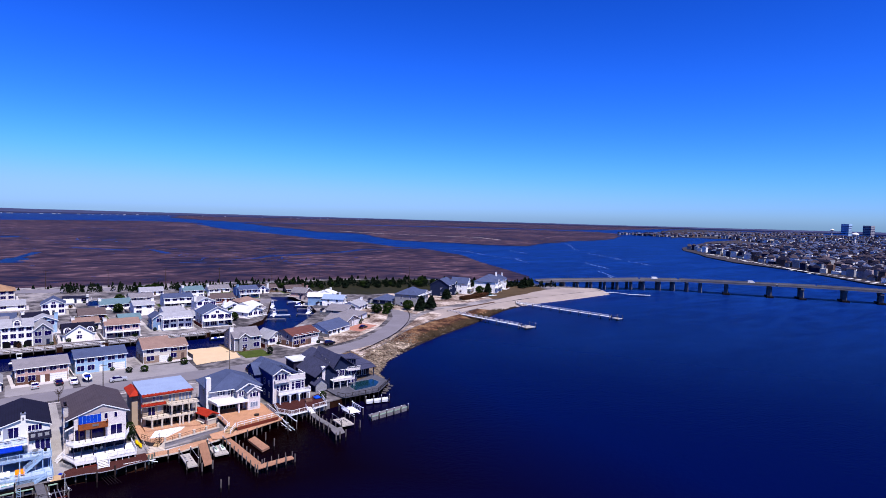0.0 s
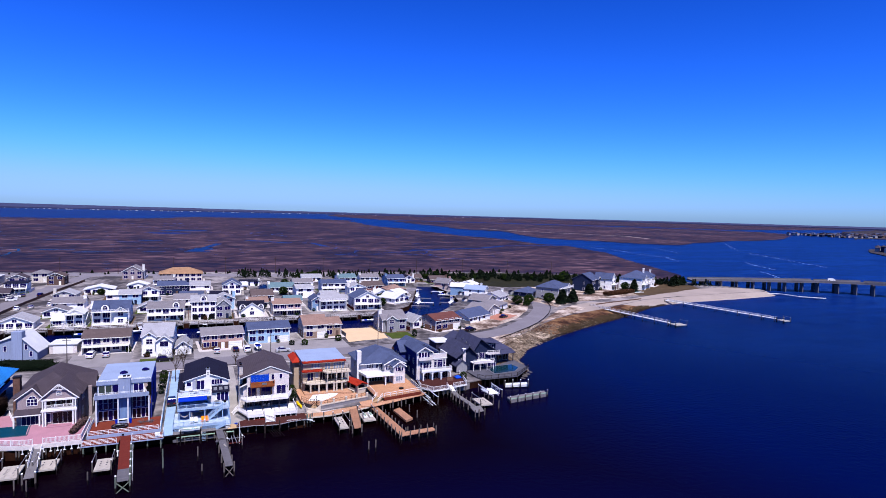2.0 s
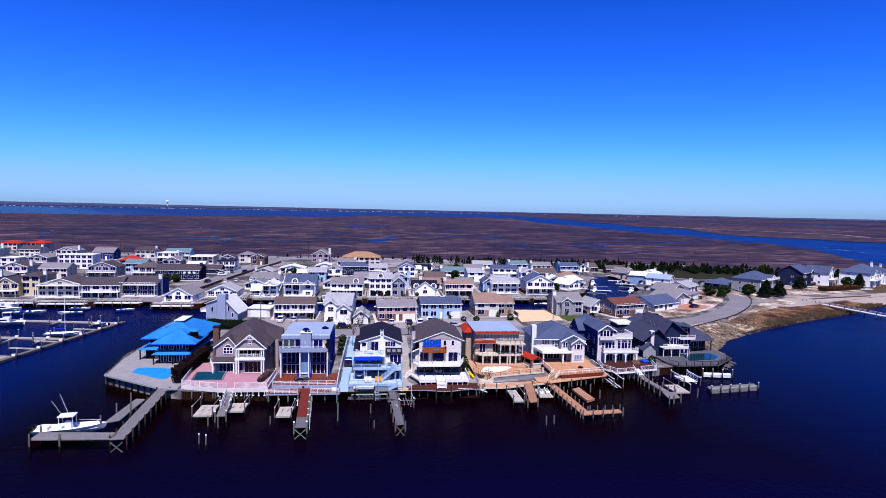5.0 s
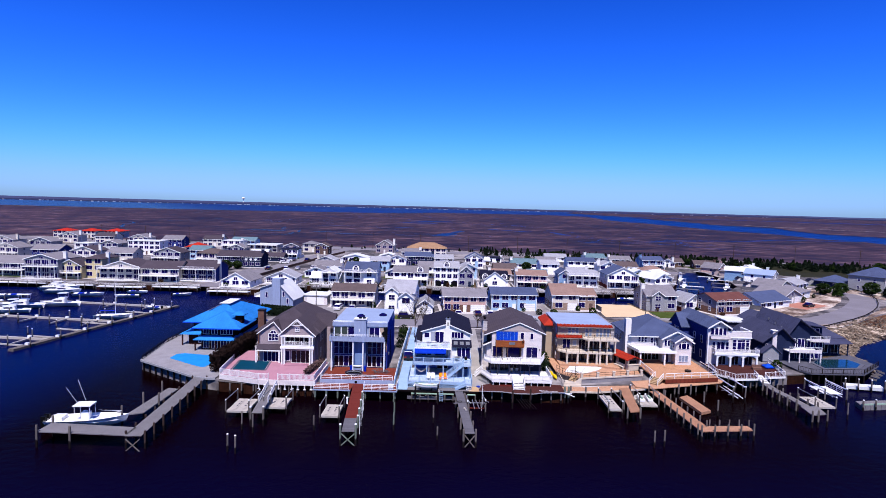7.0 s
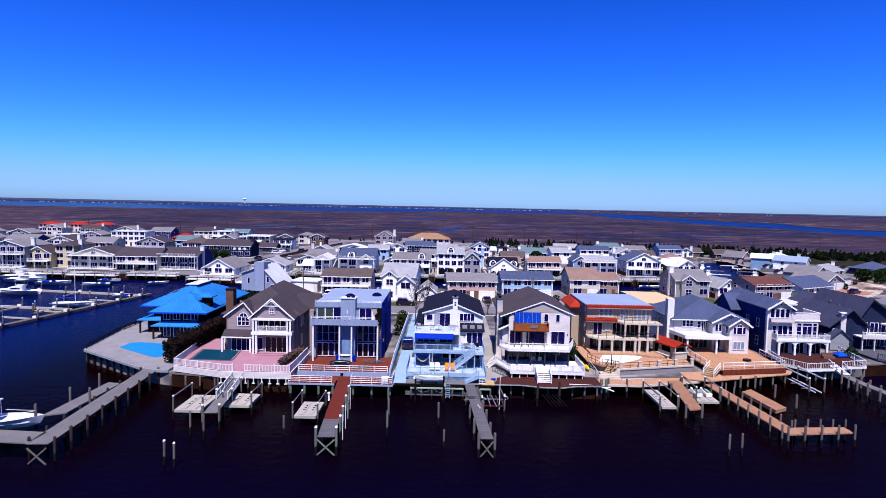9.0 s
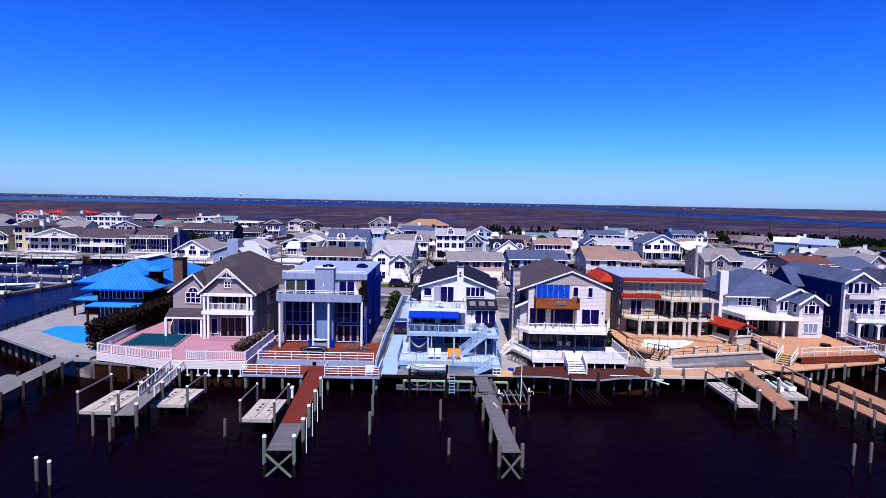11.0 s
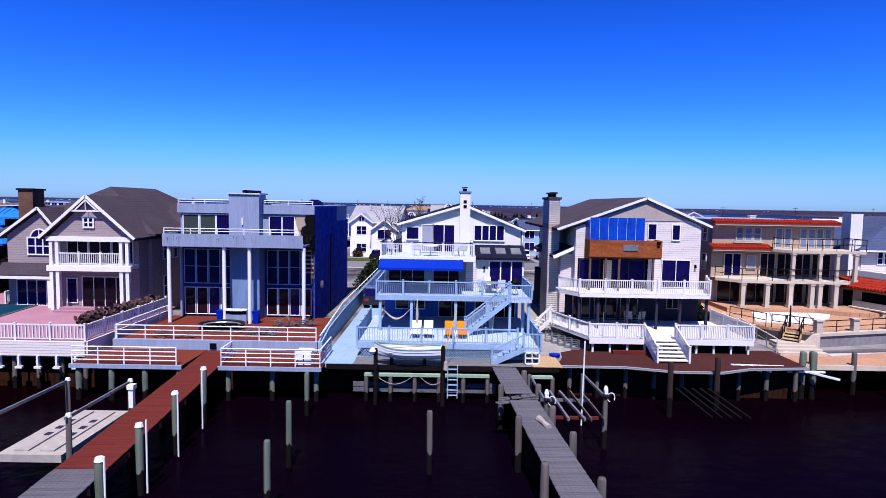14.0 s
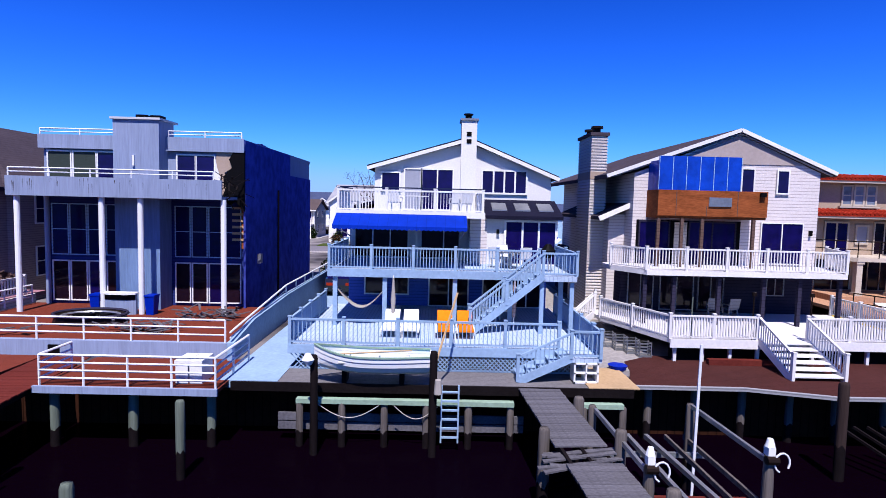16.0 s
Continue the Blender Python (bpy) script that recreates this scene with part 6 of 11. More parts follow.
for ax in (-7.9, -8.35):
    e = thing("dock_box", (ax, -13.4, 2.04), "white fibreglass dock box at the railing", "box", "dock boxes")
    part("body", Geo().box(ax - 0.2, ax + 0.2, -13.8, -12.9, 2.04, 2.7), M["gel"], e)
    part("lid", Geo().box(ax - 0.22, ax + 0.22, -13.84, -12.86, 2.7, 2.8), M["gel"], e)
# slanting boundary wall
e = thing("boundary_wall", (-7.7, 0, 2.0), "pale grey boundary wall with a white pipe rail between two lots", "wall")
part("wall", Geo().prism([(-11.0, 2.0), (30, 2.0), (30, 3.3), (-3.0, 3.3), (-8.5, 3.1), (-11.0, 2.7)], "x", -7.9, -7.65), M["paint_blue"], e)
part("rail", Geo().tube((-7.78, -11, 3.1), (-7.78, -3, 3.75), 0.04).tube((-7.78, -3, 3.75), (-7.78, 29, 3.75), 0.04).tube((-7.78, -11, 2.9), (-7.78, -3, 3.5), 0.03), M["alum"], e)
for i in range(16):
    part("post", Geo().tube((-7.78, -3 + i * 2.1, 3.3), (-7.78, -3 + i * 2.1, 3.75), 0.035), M["alum"], e)


# --- taupe shingled house with pool ---
def arch_top(parent, x, y, z, r, gm="glass", fm="white"):
    """A half-round light over a window, facing -y."""
    arc = [(x + r * math.cos(a * math.pi / 10), z + r * math.sin(a * math.pi / 10)) for a in range(11)]
    big = [(x + (r + 0.1) * math.cos(a * math.pi / 10), z + (r + 0.1) * math.sin(a * math.pi / 10)) for a in range(11)]
    g = Geo()
    for (p, q), (s, t) in zip(zip(big, big[1:]), zip(arc, arc[1:])):
        g.prism([p, q, t, s], "y", y - 0.06, y + 0.03)
    g.box(x - 0.03, x + 0.03, y - 0.04, y + 0.02, z, z + r)
    w = part("arched_window", g, M[fm], parent)
    part("pane", Geo().prism(arc, "y", y - 0.015, y + 0.03), M[gm], w)
    return w


def tan_house():
    h = thing("house", (-28, -3.3, 2.9), "taupe shingled two-storey house with white porch columns and trim", "house", "waterfront houses")
    part("wall", Geo().box(-34.2, -23.1, -0.6, 16, 2.0, 8.4).box(-29.4, -23.4, -2.0, -0.6, 2.0, 8.4), M["siding_tan"], h)
    part("side_bay", Geo().box(-23.1, -21.8, 4.4, 12, 2.0, 8.4), M["siding_tan"], h)
    part("porch_gable", Geo().prism([(-29.4, 8.4), (-23.4, 8.4), (-26.4, 11.1)], "y", -3.2, 2), M["siding_tan"], h)
    part("left_bay", Geo().prism([(-33.8, 2.9), (-29.6, 2.9), (-29.6, 8.3), (-31.2, 10.2), (-33.8, 8.3)], "y", -1.4, 3), M["siding_tan"], h)
    part("main_roof", Geo().hip(-34.9, -22.5, -1.2, 16.6, 8.55, 3.7, 5.0), M["roof_taupe"], h, "taupe shingle hipped roof")
    part("porch_roof", gable_y(Geo(), -29.9, -22.9, -26.4, 8.35, 8.35, 11.45, -3.55, 6.5, 0.2), M["roof_taupe"], h)
    rakes(h, -29.9, -22.9, -26.4, 8.38, 8.38, 11.48, -3.6, "white", 0.2)
    tr = part("gable_fretwork", Geo().beam((-27.6, -3.56, 10.3), (-25.2, -3.56, 10.3), 0.05, 0.12).beam((-27.2, -3.56, 10.35), (-26.4, -3.56, 11.1), 0.05, 0.1).beam((-26.4, -3.56, 11.1), (-25.6, -3.56, 10.35), 0.05, 0.1).beam((-26.4, -3.56, 10.3), (-26.4, -3.56, 11.2), 0.05, 0.1), M["white"], h, "white fretwork in the gable peak")
    win(h, -26.4, -3.25, 9.15, 0.6, 0.6, 2, 2, fr=0.12)
    part("bay_roof", gable_y(Geo(), -34.3, -29.2, -31.2, 8.2, 8.1, 10.5, -1.7, 4, 0.18), M["roof_taupe"], h)
    rakes(h, -34.3, -29.2, -31.2, 8.22, 8.12, 10.52, -1.75, "white", 0.18)
    c = part("chimney", Geo().box(-35.3, -34.1, 2, 3.4, 2.9, 11.8), M["brick"], h)
    part("cap", Geo().box(-35.4, -34.0, 1.9, 3.5, 11.8, 11.95), M["rail_dark"], c)
    # upper porch
    part("upper_porch", Geo().box(-29.4, -23.4, -3.3, -2.0, 6.0, 6.3), M["white"], h)
    part("porch_beam", Geo().box(-29.5, -23.3, -3.4, -3.1, 8.05, 8.4).box(-29.5, -23.3, -3.42, -3.1, 5.85, 6.25), M["white"], h)
    rail(h, (-28.8, -3.25, 6.3), (-24.0, -3.25, 6.3), 0.9, "white", 0.14, True, 0.04)
    for px in (-29.2, -28.75, -24.05, -23.6):
        part("column", Geo().box(px - 0.13, px + 0.13, -3.35, -3.09, 2.9, 5.85), M["white"], h)
        part("column", Geo().box(px - 0.12, px + 0.12, -3.34, -3.1, 6.25, 8.05), M["white"], h)
    for wx, ww in ((-28.0, 1.5), (-26.3, 1.6), (-24.6, 1.5)):
        win(h, wx, -2.05, 6.35, ww, 1.7, 2, 1, gm="glass_brown", fr=0.05)
    win(h, -26.0, -2.05, 2.95, 3.4, 2.3, 4, 1, gm="glass_brown", fr=0.05)
    win(h, -28.5, -2.05, 3.3, 0.7, 1.8, 1, 1)
    part("porch_steps", Geo().box(-28.6, -24.4, -4.2, -3.4, 2.9, 3.05).box(-28.4, -24.6, -3.8, -3.2, 3.05, 3.2), M["paver_pink"], h)
    # left ground floor
    part("left_roof", Geo().slab([(-34.2, -2.6, 5.4), (-29.6, -2.6, 5.4), (-29.6, -1.4, 6.2), (-34.2, -1.4, 6.2)], 0.16), M["roof_taupe"], h)
    part("left_eave", Geo().box(-34.2, -29.6, -2.66, -2.5, 5.1, 5.3), M["white"], h)
    for px in (-34.2, -29.9):
        part("column", Geo().box(px - 0.13, px + 0.13, -2.6, -2.35, 2.9, 5.15), M["white"], h)
    win(h, -31.6, -1.45, 2.95, 3.0, 1.9, 4, 1)
    win(h, -31.3, -1.45, 6.9, 1.7, 1.2, 3, 2, fr=0.1)
    arch_top(h, -31.3, -1.45, 8.15, 0.6)
    for sy, z in ((6, 6.4), (10, 6.4), (6, 3.6), (10, 3.6)):
        win(h, -21.77, sy, z, 0.8, 1.6, 1, 2, 90)
    for sy, z in ((1.6, 6.4), (3.2, 6.4), (1.6, 3.4)):
        win(h, -23.07, sy, z, 0.8, 1.6, 1, 2, 90)
    part("side_dormer", Geo().prism([(5.0, 8.4), (8.4, 8.4), (6.7, 10.6)], "x", -24, -21.4), M["siding_tan"], h)
    part("side_dormer_roof", Geo().slab([(-21.0, 4.6, 8.2), (-21.0, 6.7, 10.8), (-25, 6.7, 10.8), (-25, 4.6, 8.2)], 0.16).slab([(-21.0, 6.7, 10.8), (-21.0, 8.8, 8.2), (-25, 8.8, 8.2), (-25, 6.7, 10.8)], 0.16), M["roof_taupe"], h)
    return h


tan_house()
deck_poly = [(-38.0, -10.2), (-30.5, -12.6), (-21.1, -12.6), (-21.1, -1), (-34.3, -1), (-37.0, 6), (-39.6, 6)]
e = thing("pool_terrace", (-30, -8, 2.0), "pink paved pool terrace with a white skirt wall", "terrace")
part("paving", Geo().prism(deck_poly, "z", 2.7, 2.9), M["paver_pink"], e, "pink brick paving")
part("skirt", Geo().beam((-38.0, -10.2, 2.45), (-30.5, -12.6, 2.45), 0.2, 0.86).beam((-30.5, -12.65, 2.45), (-21.1, -12.65, 2.45), 0.2, 0.86).beam((-21.1, -12.6, 2.45), (-21.1, -2, 2.45), 0.2, 0.86), M["siding_white"], e)
part("pool_cover", Geo().prism([(-36.9, -7.1), (-31.2, -7.2), (-31.9, -1.5), (-37.5, -1.3)], "z", 2.84, 2.925), M["pool_teal"], e, "dark green pool cover")
part("coping", Geo().beam((-37.2, -7.3, 2.92), (-30.9, -7.4, 2.92), 0.22, 0.07).beam((-30.95, -7.25, 2.92), (-31.65, -1.4, 2.92), 0.22, 0.07).beam((-37.1, -7.1, 2.92), (-37.7, -1.2, 2.92), 0.22, 0.07), M["deck_slate"], e)
for a, b in (((-37, 6), (-34.4, -1)), ((-39.5, 6), (-38.0, -10.1))):
    rail(e, (*a, 2.9), (*b, 2.9), 0.95, "vinyl", 0.2, False, 0.06)
for a, b in (((-38.0, -10.1), (-30.5, -12.5)), ((-30.5, -12.5), (-28.9, -12.5)), ((-27.3, -12.5), (-21.2, -12.5)), ((-21.2, -12.5), (-21.2, -2.5))):
    rail(e, (*a, 2.9), (*b, 2.9), 0.95, "vinyl", 0.2, True, 0.06)
piles_row(e, -37.5, -31.5, -12.2, 4, 2.0)
piles_row(e, -31, -21.3, -12.4, 8, 2.0)
for i in range(9):
    part("joist_end", Geo().box(-30.6 + i * 1.1, -30.2 + i * 1.1, -12.9, -12.7, 1.3, 1.42).box(-30.46 + i * 1.1, -30.34 + i * 1.1, -12.88, -12.72, 1.42, 2.05), M["vinyl"], e)


# ---- ordinary houses of the neighbourhood ----
WORDS = dict(roof_pale="pale grey shingle", roof_ash="ash-grey shingle", roof_russet="russet shingle", roof_maroon="maroon shingle", roof_teal="sea-green shingle", siding_bright="bright white clapboard", siding_maroon="maroon clapboard", siding_vivid="bright blue clapboard", siding_white="white clapboard", siding_cream="cream clapboard", siding_tan="taupe shingled", siding_grey="grey clapboard", siding_blue="slate-blue clapboard", siding_lblue="pale blue clapboard",
             siding_pink="pinkish clapboard", siding_navy="navy clapboard", siding_yellow="pale yellow clapboard", siding_brown="brown clapboard", stucco_white="white stucco", stucco_beige="beige stucco", stone="stone-faced", brick="brown brick",
             roof_grey="grey shingle", roof_dark="charcoal shingle", roof_brown="brown shingle", roof_taupe="taupe shingle", roof_blue="blue-grey shingle", roof_tan="tan shingle", roof_white="pale flat", roof_flat="blue-grey flat", roof_red="red tiled", roof_metal="blue metal")
NUM = {1: "one", 2: "two", 3: "three"}
hr = random.Random(31)
LOTS = []


def house(x, y, w, d, st, wall, roof, ridge="x", rise=2.2, rot=0, nw=3, deck=0, garage=0, dorm=0, chim=0, gable=None, porch=False, extra="", flat=False, band=None, sh=2.4, arch=False, base=2.0, lofts=(), steps=False):
    """A house with its front on y, facing -y before it is turned; gable: (offset, width) of a cross gable; lofts: offsets of round-headed dormers."""
    wall = {"siding_white": "siding_bright"}.get(wall, wall)
    roof = {"roof_grey": "roof_pale", "roof_taupe": "roof_ash"}.get(roof, roof)
    if x < -84:
        # western walls and roofs darkened: lens falloff put into their colours
        wall = {"siding_bright": "siding_cream"}.get(wall, wall)
        roof = {"roof_pale": "roof_ash", "roof_ash": "roof_taupe"}.get(roof, roof)
    if y > 100:
        rise *= 0.88
    afar = y > 100 or x < -60
    lab = f"{NUM[st]}-storey {WORDS[wall]} house with {WORDS[roof]} roof" + (f" {extra}" if extra else "")
    e = local_thing("house", lab, "house", "houses of the neighbourhood")
    H = st * sh
    h2 = w / 2
    if flat:
        part("wall", Geo().box(-h2, h2, 0, d, 0, H), M[wall], e)
        part("roof", Geo().box(-h2 - 0.3, h2 + 0.3, -0.3, d + 0.3, H, H + 0.3), M[roof], e)
    elif ridge == "x":
        part("wall", Geo().prism([(0, 0), (d, 0), (d, H), (d / 2, H + rise), (0, H)], "x", -h2, h2), M[wall], e)
        o = 0.45
        k = rise / (d / 2)
        g = Geo()
        g.slab([(-h2 - o, -o, H - o * k + 0.16), (h2 + o, -o, H - o * k + 0.16), (h2 + o, d / 2, H + rise + 0.16), (-h2 - o, d / 2, H + rise + 0.16)], 0.16)
        g.slab([(-h2 - o, d / 2, H + rise + 0.16), (h2 + o, d / 2, H + rise + 0.16), (h2 + o, d + o, H - o * k + 0.16), (-h2 - o, d + o, H - o * k + 0.16)], 0.16)
        part("roof", g, M[roof], e)
        part("gutter", Geo().box(-h2 - o, h2 + o, -o - 0.1, -o, H - o * k - 0.05, H - o * k + 0.12), M["white"], e)
    elif ridge == "hip":
        part("wall", Geo().box(-h2, h2, 0, d, 0, H), M[wall], e)
        part("roof", Geo().hip(-h2 - 0.5, h2 + 0.5, -0.5, d + 0.5, H + 0.15, rise), M[roof], e)
    else:
        part("wall", Geo().prism([(-h2, 0), (h2, 0), (h2, H), (0, H + rise), (-h2, H)], "y", 0, d), M[wall], e)
        o = 0.45
        k = rise / h2
        g = Geo()
        g.slab([(-h2 - o, -o, H - o * k + 0.16), (0, -o, H + rise + 0.16), (0, d + o, H + rise + 0.16), (-h2 - o, d + o, H - o * k + 0.16)], 0.16)
        g.slab([(0, -o, H + rise + 0.16), (h2 + o, -o, H - o * k + 0.16), (h2 + o, d + o, H - o * k + 0.16), (0, d + o, H + rise + 0.16)], 0.16)
        part("roof", g, M[roof], e)
        g = Geo()
        for s in (-1, 1):
            g.beam((s * (h2 + o), -o - 0.03, H - o * k + 0.08), (0, -o - 0.03, H + rise + 0.08), 0.05, 0.26)
        part("barge_board", g, M["white"], e)
        if rise > 1.6:
            win(e, 0, -0.03, H + 0.25, 1.3 if w > 7 else 0.8, min(1.0, rise * 0.45), 2, 1, far=afar)
    if band:
        part("lower_wall", Geo().box(-h2 - 0.05, h2 + 0.05, -0.06, d * 0.98, 0, sh * 0.95), M[band], e)
    gx = None
    if gable:
        gx, gw = gable
        gh = gw * 0.36
        part("gable_bay", Geo().prism([(gx - gw / 2, 0), (gx + gw / 2, 0), (gx + gw / 2, H), (gx, H + gh), (gx - gw / 2, H)], "y", -1.0, d / 2), M[wall], e)
        g = Geo()
        k = gh / (gw / 2)
        for s in (-1, 1):
            a, b = (gx + s * (gw / 2 + 0.35), H - 0.35 * k + 0.14), (gx, H + gh + 0.14)
            q = [(a[0], -1.35, a[1]), (b[0], -1.35, b[1]), (b[0], d / 2, b[1]), (a[0], d / 2, a[1])]
            g.slab(q if s < 0 else [q[1], q[0], q[3], q[2]], 0.14)
        part("gable_roof", g, M[roof], e)
        g = Geo()
        for s in (-1, 1):
            g.beam((gx + s * (gw / 2 + 0.35), -1.38, H - 0.35 * k + 0.06), (gx, -1.38, H + gh + 0.06), 0.05, 0.24)
        part("gable_trim", g, M["white"], e)
        for s in range(st):
            win(e, gx, -1.03, s * sh + 0.9, min(1.7, gw * 0.45), 1.35, 2, 2, far=afar)
        win(e, gx, -1.03, H + 0.15, 0.8, 0.7, 2, 1, far=afar)
    for s in range(st):
        z = s * sh + 0.85 + (0.3 if base > 2 else 0)
        for i in range(nw):
            wx = -h2 + w * (i + 0.5) / nw
            if gx is not None and abs(wx - gx) < gable[1] / 2 + 0.4:
                continue
            if s == 0 and garage and wx > h2 - garage - 0.6:
                continue
            if s == 0 and i == nw // 2 and not deck:
                part("door", Geo().box(wx - 0.5, wx + 0.5, -0.1, 0.02, 0.05, 2.1), M[hr.choice(["white", "siding_navy", "siding_brown"])], e)
                continue
            if deck and hr.random() < 0.5:
                win(e, wx, -0.09 if band and s == 0 else -0.03, s * sh + 0.25, min(2.6, w / nw * 0.78), 2.0, 3 if w / nw > 2.6 else 2, 1, far=afar)
            else:
                win(e, wx, -0.09 if band and s == 0 else -0.03, z, min(2.2, w / nw * 0.68), 1.5, 2, 1, fr=0.06, far=afar)
        for sy in ((0.28, 0.7) if y < 150 and x > -60 else (0.4,)):
            win(e, -h2 - 0.03 - (0.05 if band and s == 0 else 0), d * sy, z, 0.95, 1.2, 1, 2, -90, far=afar)
            win(e, h2 + 0.03 + (0.05 if band and s == 0 else 0), d * sy, z, 0.95, 1.2, 1, 2, 90, far=afar)
    if garage:
        gd = part("garage_door", Geo().box(h2 - garage - 0.3, h2 - 0.3, -0.12, 0.03, 0.03, 2.2), M["white"], e)
        for k in range(3):
            part("panel_seam", Geo().box(h2 - garage - 0.3, h2 - 0.3, -0.13, -0.118, 0.55 * (k + 1) - 0.02, 0.55 * (k + 1) + 0.02), M["metal"], gd)
    for i in range(dorm):
        dx = -h2 + w * (i + 0.5) / dorm
        zz = H + 0.3
        part("dormer", Geo().prism([(dx - 0.9, zz), (dx + 0.9, zz), (dx + 0.9, zz + 1.2), (dx, zz + 1.9), (dx - 0.9, zz + 1.2)], "y", d * 0.12, d * 0.45), M[wall], e)
        part("dormer_roof", Geo().slab([(dx - 1.15, d * 0.08, zz + 1.08), (dx, d * 0.08, zz + 2.05), (dx, d * 0.5, zz + 2.05), (dx - 1.15, d * 0.5, zz + 1.08)], 0.1).slab([(dx, d * 0.08, zz + 2.05), (dx + 1.15, d * 0.08, zz + 1.08), (dx + 1.15, d * 0.5, zz + 1.08), (dx, d * 0.5, zz + 2.05)], 0.1), M[roof], e)
        win(e, dx, d * 0.12 - 0.03, zz + 0.25, 0.8, 0.85, 2, 1, far=afar)
    if chim:
        cx = h2 * 0.98 * chim
        part("chimney", Geo().box(cx - 0.6, cx + 0.6, d * 0.3, d * 0.3 + 0.9, 0, H + (rise if not flat else 0.6) + 0.9).box(cx - 0.7, cx + 0.7, d * 0.3 - 0.1, d * 0.3 + 1.0, H + rise + 0.7, H + rise + 0.9), M[wall if hr.random() < 0.5 else "stucco_white"], e)
    for i in range(deck):
        z = sh * (deck - i) if deck > 1 or st > 1 else 0.5
        if i == deck - 1 and deck > 1:
            z = 0.45
        part("deck", Geo().box(-h2, h2, -2.2, 0, z - 0.2, z), M["white"], e)
        rail(e, (-h2, -2.15, z), (h2, -2.15, z), 0.95, "vinyl", 0.22, False)
        if z > 1:
            for px in (-h2 + 0.1, 0, h2 - 0.1):
                part("deck_post", Geo().box(px - 0.08, px + 0.08, -2.15, -2.0, 0, z - 0.2), M["white"], e)
    if arch:
        for i in range(3):
            cx = -h2 + w * (i + 0.5) / 3
            # dark panel on the wall, coloured as the shade within an arch
            part("arched_opening", Geo().prism([(cx - w / 8, 0.1), (cx + w / 8, 0.1), (cx + w / 8, 1.7), (cx + w / 14, 2.15), (cx - w / 14, 2.15), (cx - w / 8, 1.7)], "y", -0.1, 0.05), M["dark"], e)
    for dx in lofts:
        # a round-headed dormer with a fanlight
        zz, r = H - 0.1, 1.25
        prof = [(dx - r, zz), (dx + r, zz), (dx + r, zz + 1.3)] + [(dx + r * math.cos(k * math.pi / 8), zz + 1.3 + r * 0.8 * math.sin(k * math.pi / 8)) for k in range(1, 8)] + [(dx - r, zz + 1.3)]
        part("loft_dormer", Geo().prism(prof, "y", 0.15, d * 0.48), M[wall], e)
        part("loft_roof", Geo().prism([(dx + (q - dx) * 1.1, zz + 1.25 + (v - zz - 1.25) * 1.12) for q, v in prof[2:]], "y", 0.5, d * 0.49), M[roof], e)
        win(e, dx, 0.12, zz + 0.55, 1.5, 1.0, 3, 1, far=afar)
        arch_top(e, dx, 0.12, zz + 1.6, 0.6)
    if steps:
        part("front_steps", Geo().box(-0.9, 0.9, -1.0, 0, 0, 0.34).box(-0.9, 0.9, -1.4, -1.0, 0, 0.17), M["concrete"], e)
    if y < 150 and x > -100 and base == 2.0:
        for sx in (-h2, h2):
            part("corner_board", Geo().box(sx - 0.1, sx + 0.1, -0.06, 0.1, 0, H - 0.1), M["white"], e)
    LOTS.append((x, y, w, d, rot))
    e.location = (x, y, base)
    e.rotation_euler = (0, 0, radians(rot))
    return e


# second row, facing the street
house(-26.6, 63.3, 12.6, 10, 2, "siding_cream", "roof_brown", "x", 1.6, 0, 5, 1, 0, band="siding_white", sh=2.3)
house(-12.2, 55.0, 8.2, 13, 2, "siding_white", "roof_grey", "x", 2.6, -4, 2, 0, 0, gable=(-2.0, 3.6), extra="and porch", sh=3.0)
house(-12.2, 54.3, 4.2, 3, 2, "siding_white", "roof_grey", "y", 1.6, -4, 1, 0, 0, extra="as porch").location = (-10.2, 52.6, 2)
house(-5, 54.3, 4.4, 9, 1, "siding_white", "roof_grey", "y", 1.7, 0, 1, 0, 3.2, extra="as garage")
house(6.5, 59.0, 12.4, 10, 2, "siding_pink", "roof_taupe", "x", 1.5, 4, 5, 0, 4.2, band="brick", extra="over brick", sh=2.3)
house(21.3, 63.5, 13.4, 9, 2, "siding_lblue", "roof_blue", "x", 1.6, 3, 5, 0, 3.4, band="siding_lblue", sh=2.4)
house(37.2, 66.5, 8, 10, 2, "siding_cream", "roof_russet", "x", 2.6, 3, 2, 0, 3, band="stone", extra="over stone")
house(43.8, 67.5, 5.6, 9, 2, "stone", "roof_russet", "x", 1.8, 3, 2, 0, 0, sh=2.2)
house(67.5, 70, 9.5, 10, 2, "siding_grey", "roof_taupe", "x", 2.4, 4, 3, 0, 0, gable=(-1.5, 3.8), chim=-1)
house(79.2, 73.5, 6.4, 9, 1, "siding_white", "roof_grey", "y", 2.4, 10, 2, 0, 3.2)
house(88.5, 67.5, 12.5, 10, 2, "siding_tan", "roof_maroon", "x", 1.8, 18, 4, 0, 3.4, band="brick", sh=2.05)
house(108.5, 80.5, 16, 11, 1, "siding_white", "roof_blue", "x", 2.4, 30, 5, 0, 3.4)
house(121, 92, 12, 11, 1, "siding_grey", "roof_taupe", "y", 2.4, 32, 3, 0, 4.5, extra="and a white garage")
house(132, 104, 12, 11, 1, "siding_white", "roof_taupe", "hip", 2.2, 38, 3, 0, 4.2)

# modern house at the canal mouth
e = local_thing("house", "grey-blue modern house with a steep single-pitch roof by the canal", "house", "houses of the neighbourhood")
part("wall", Geo().prism([(-5, 0), (5, 0), (5, 2.6), (0.4, 7.3), (-5, 5.4)], "y", 0, 9), M["board_grey"], e)
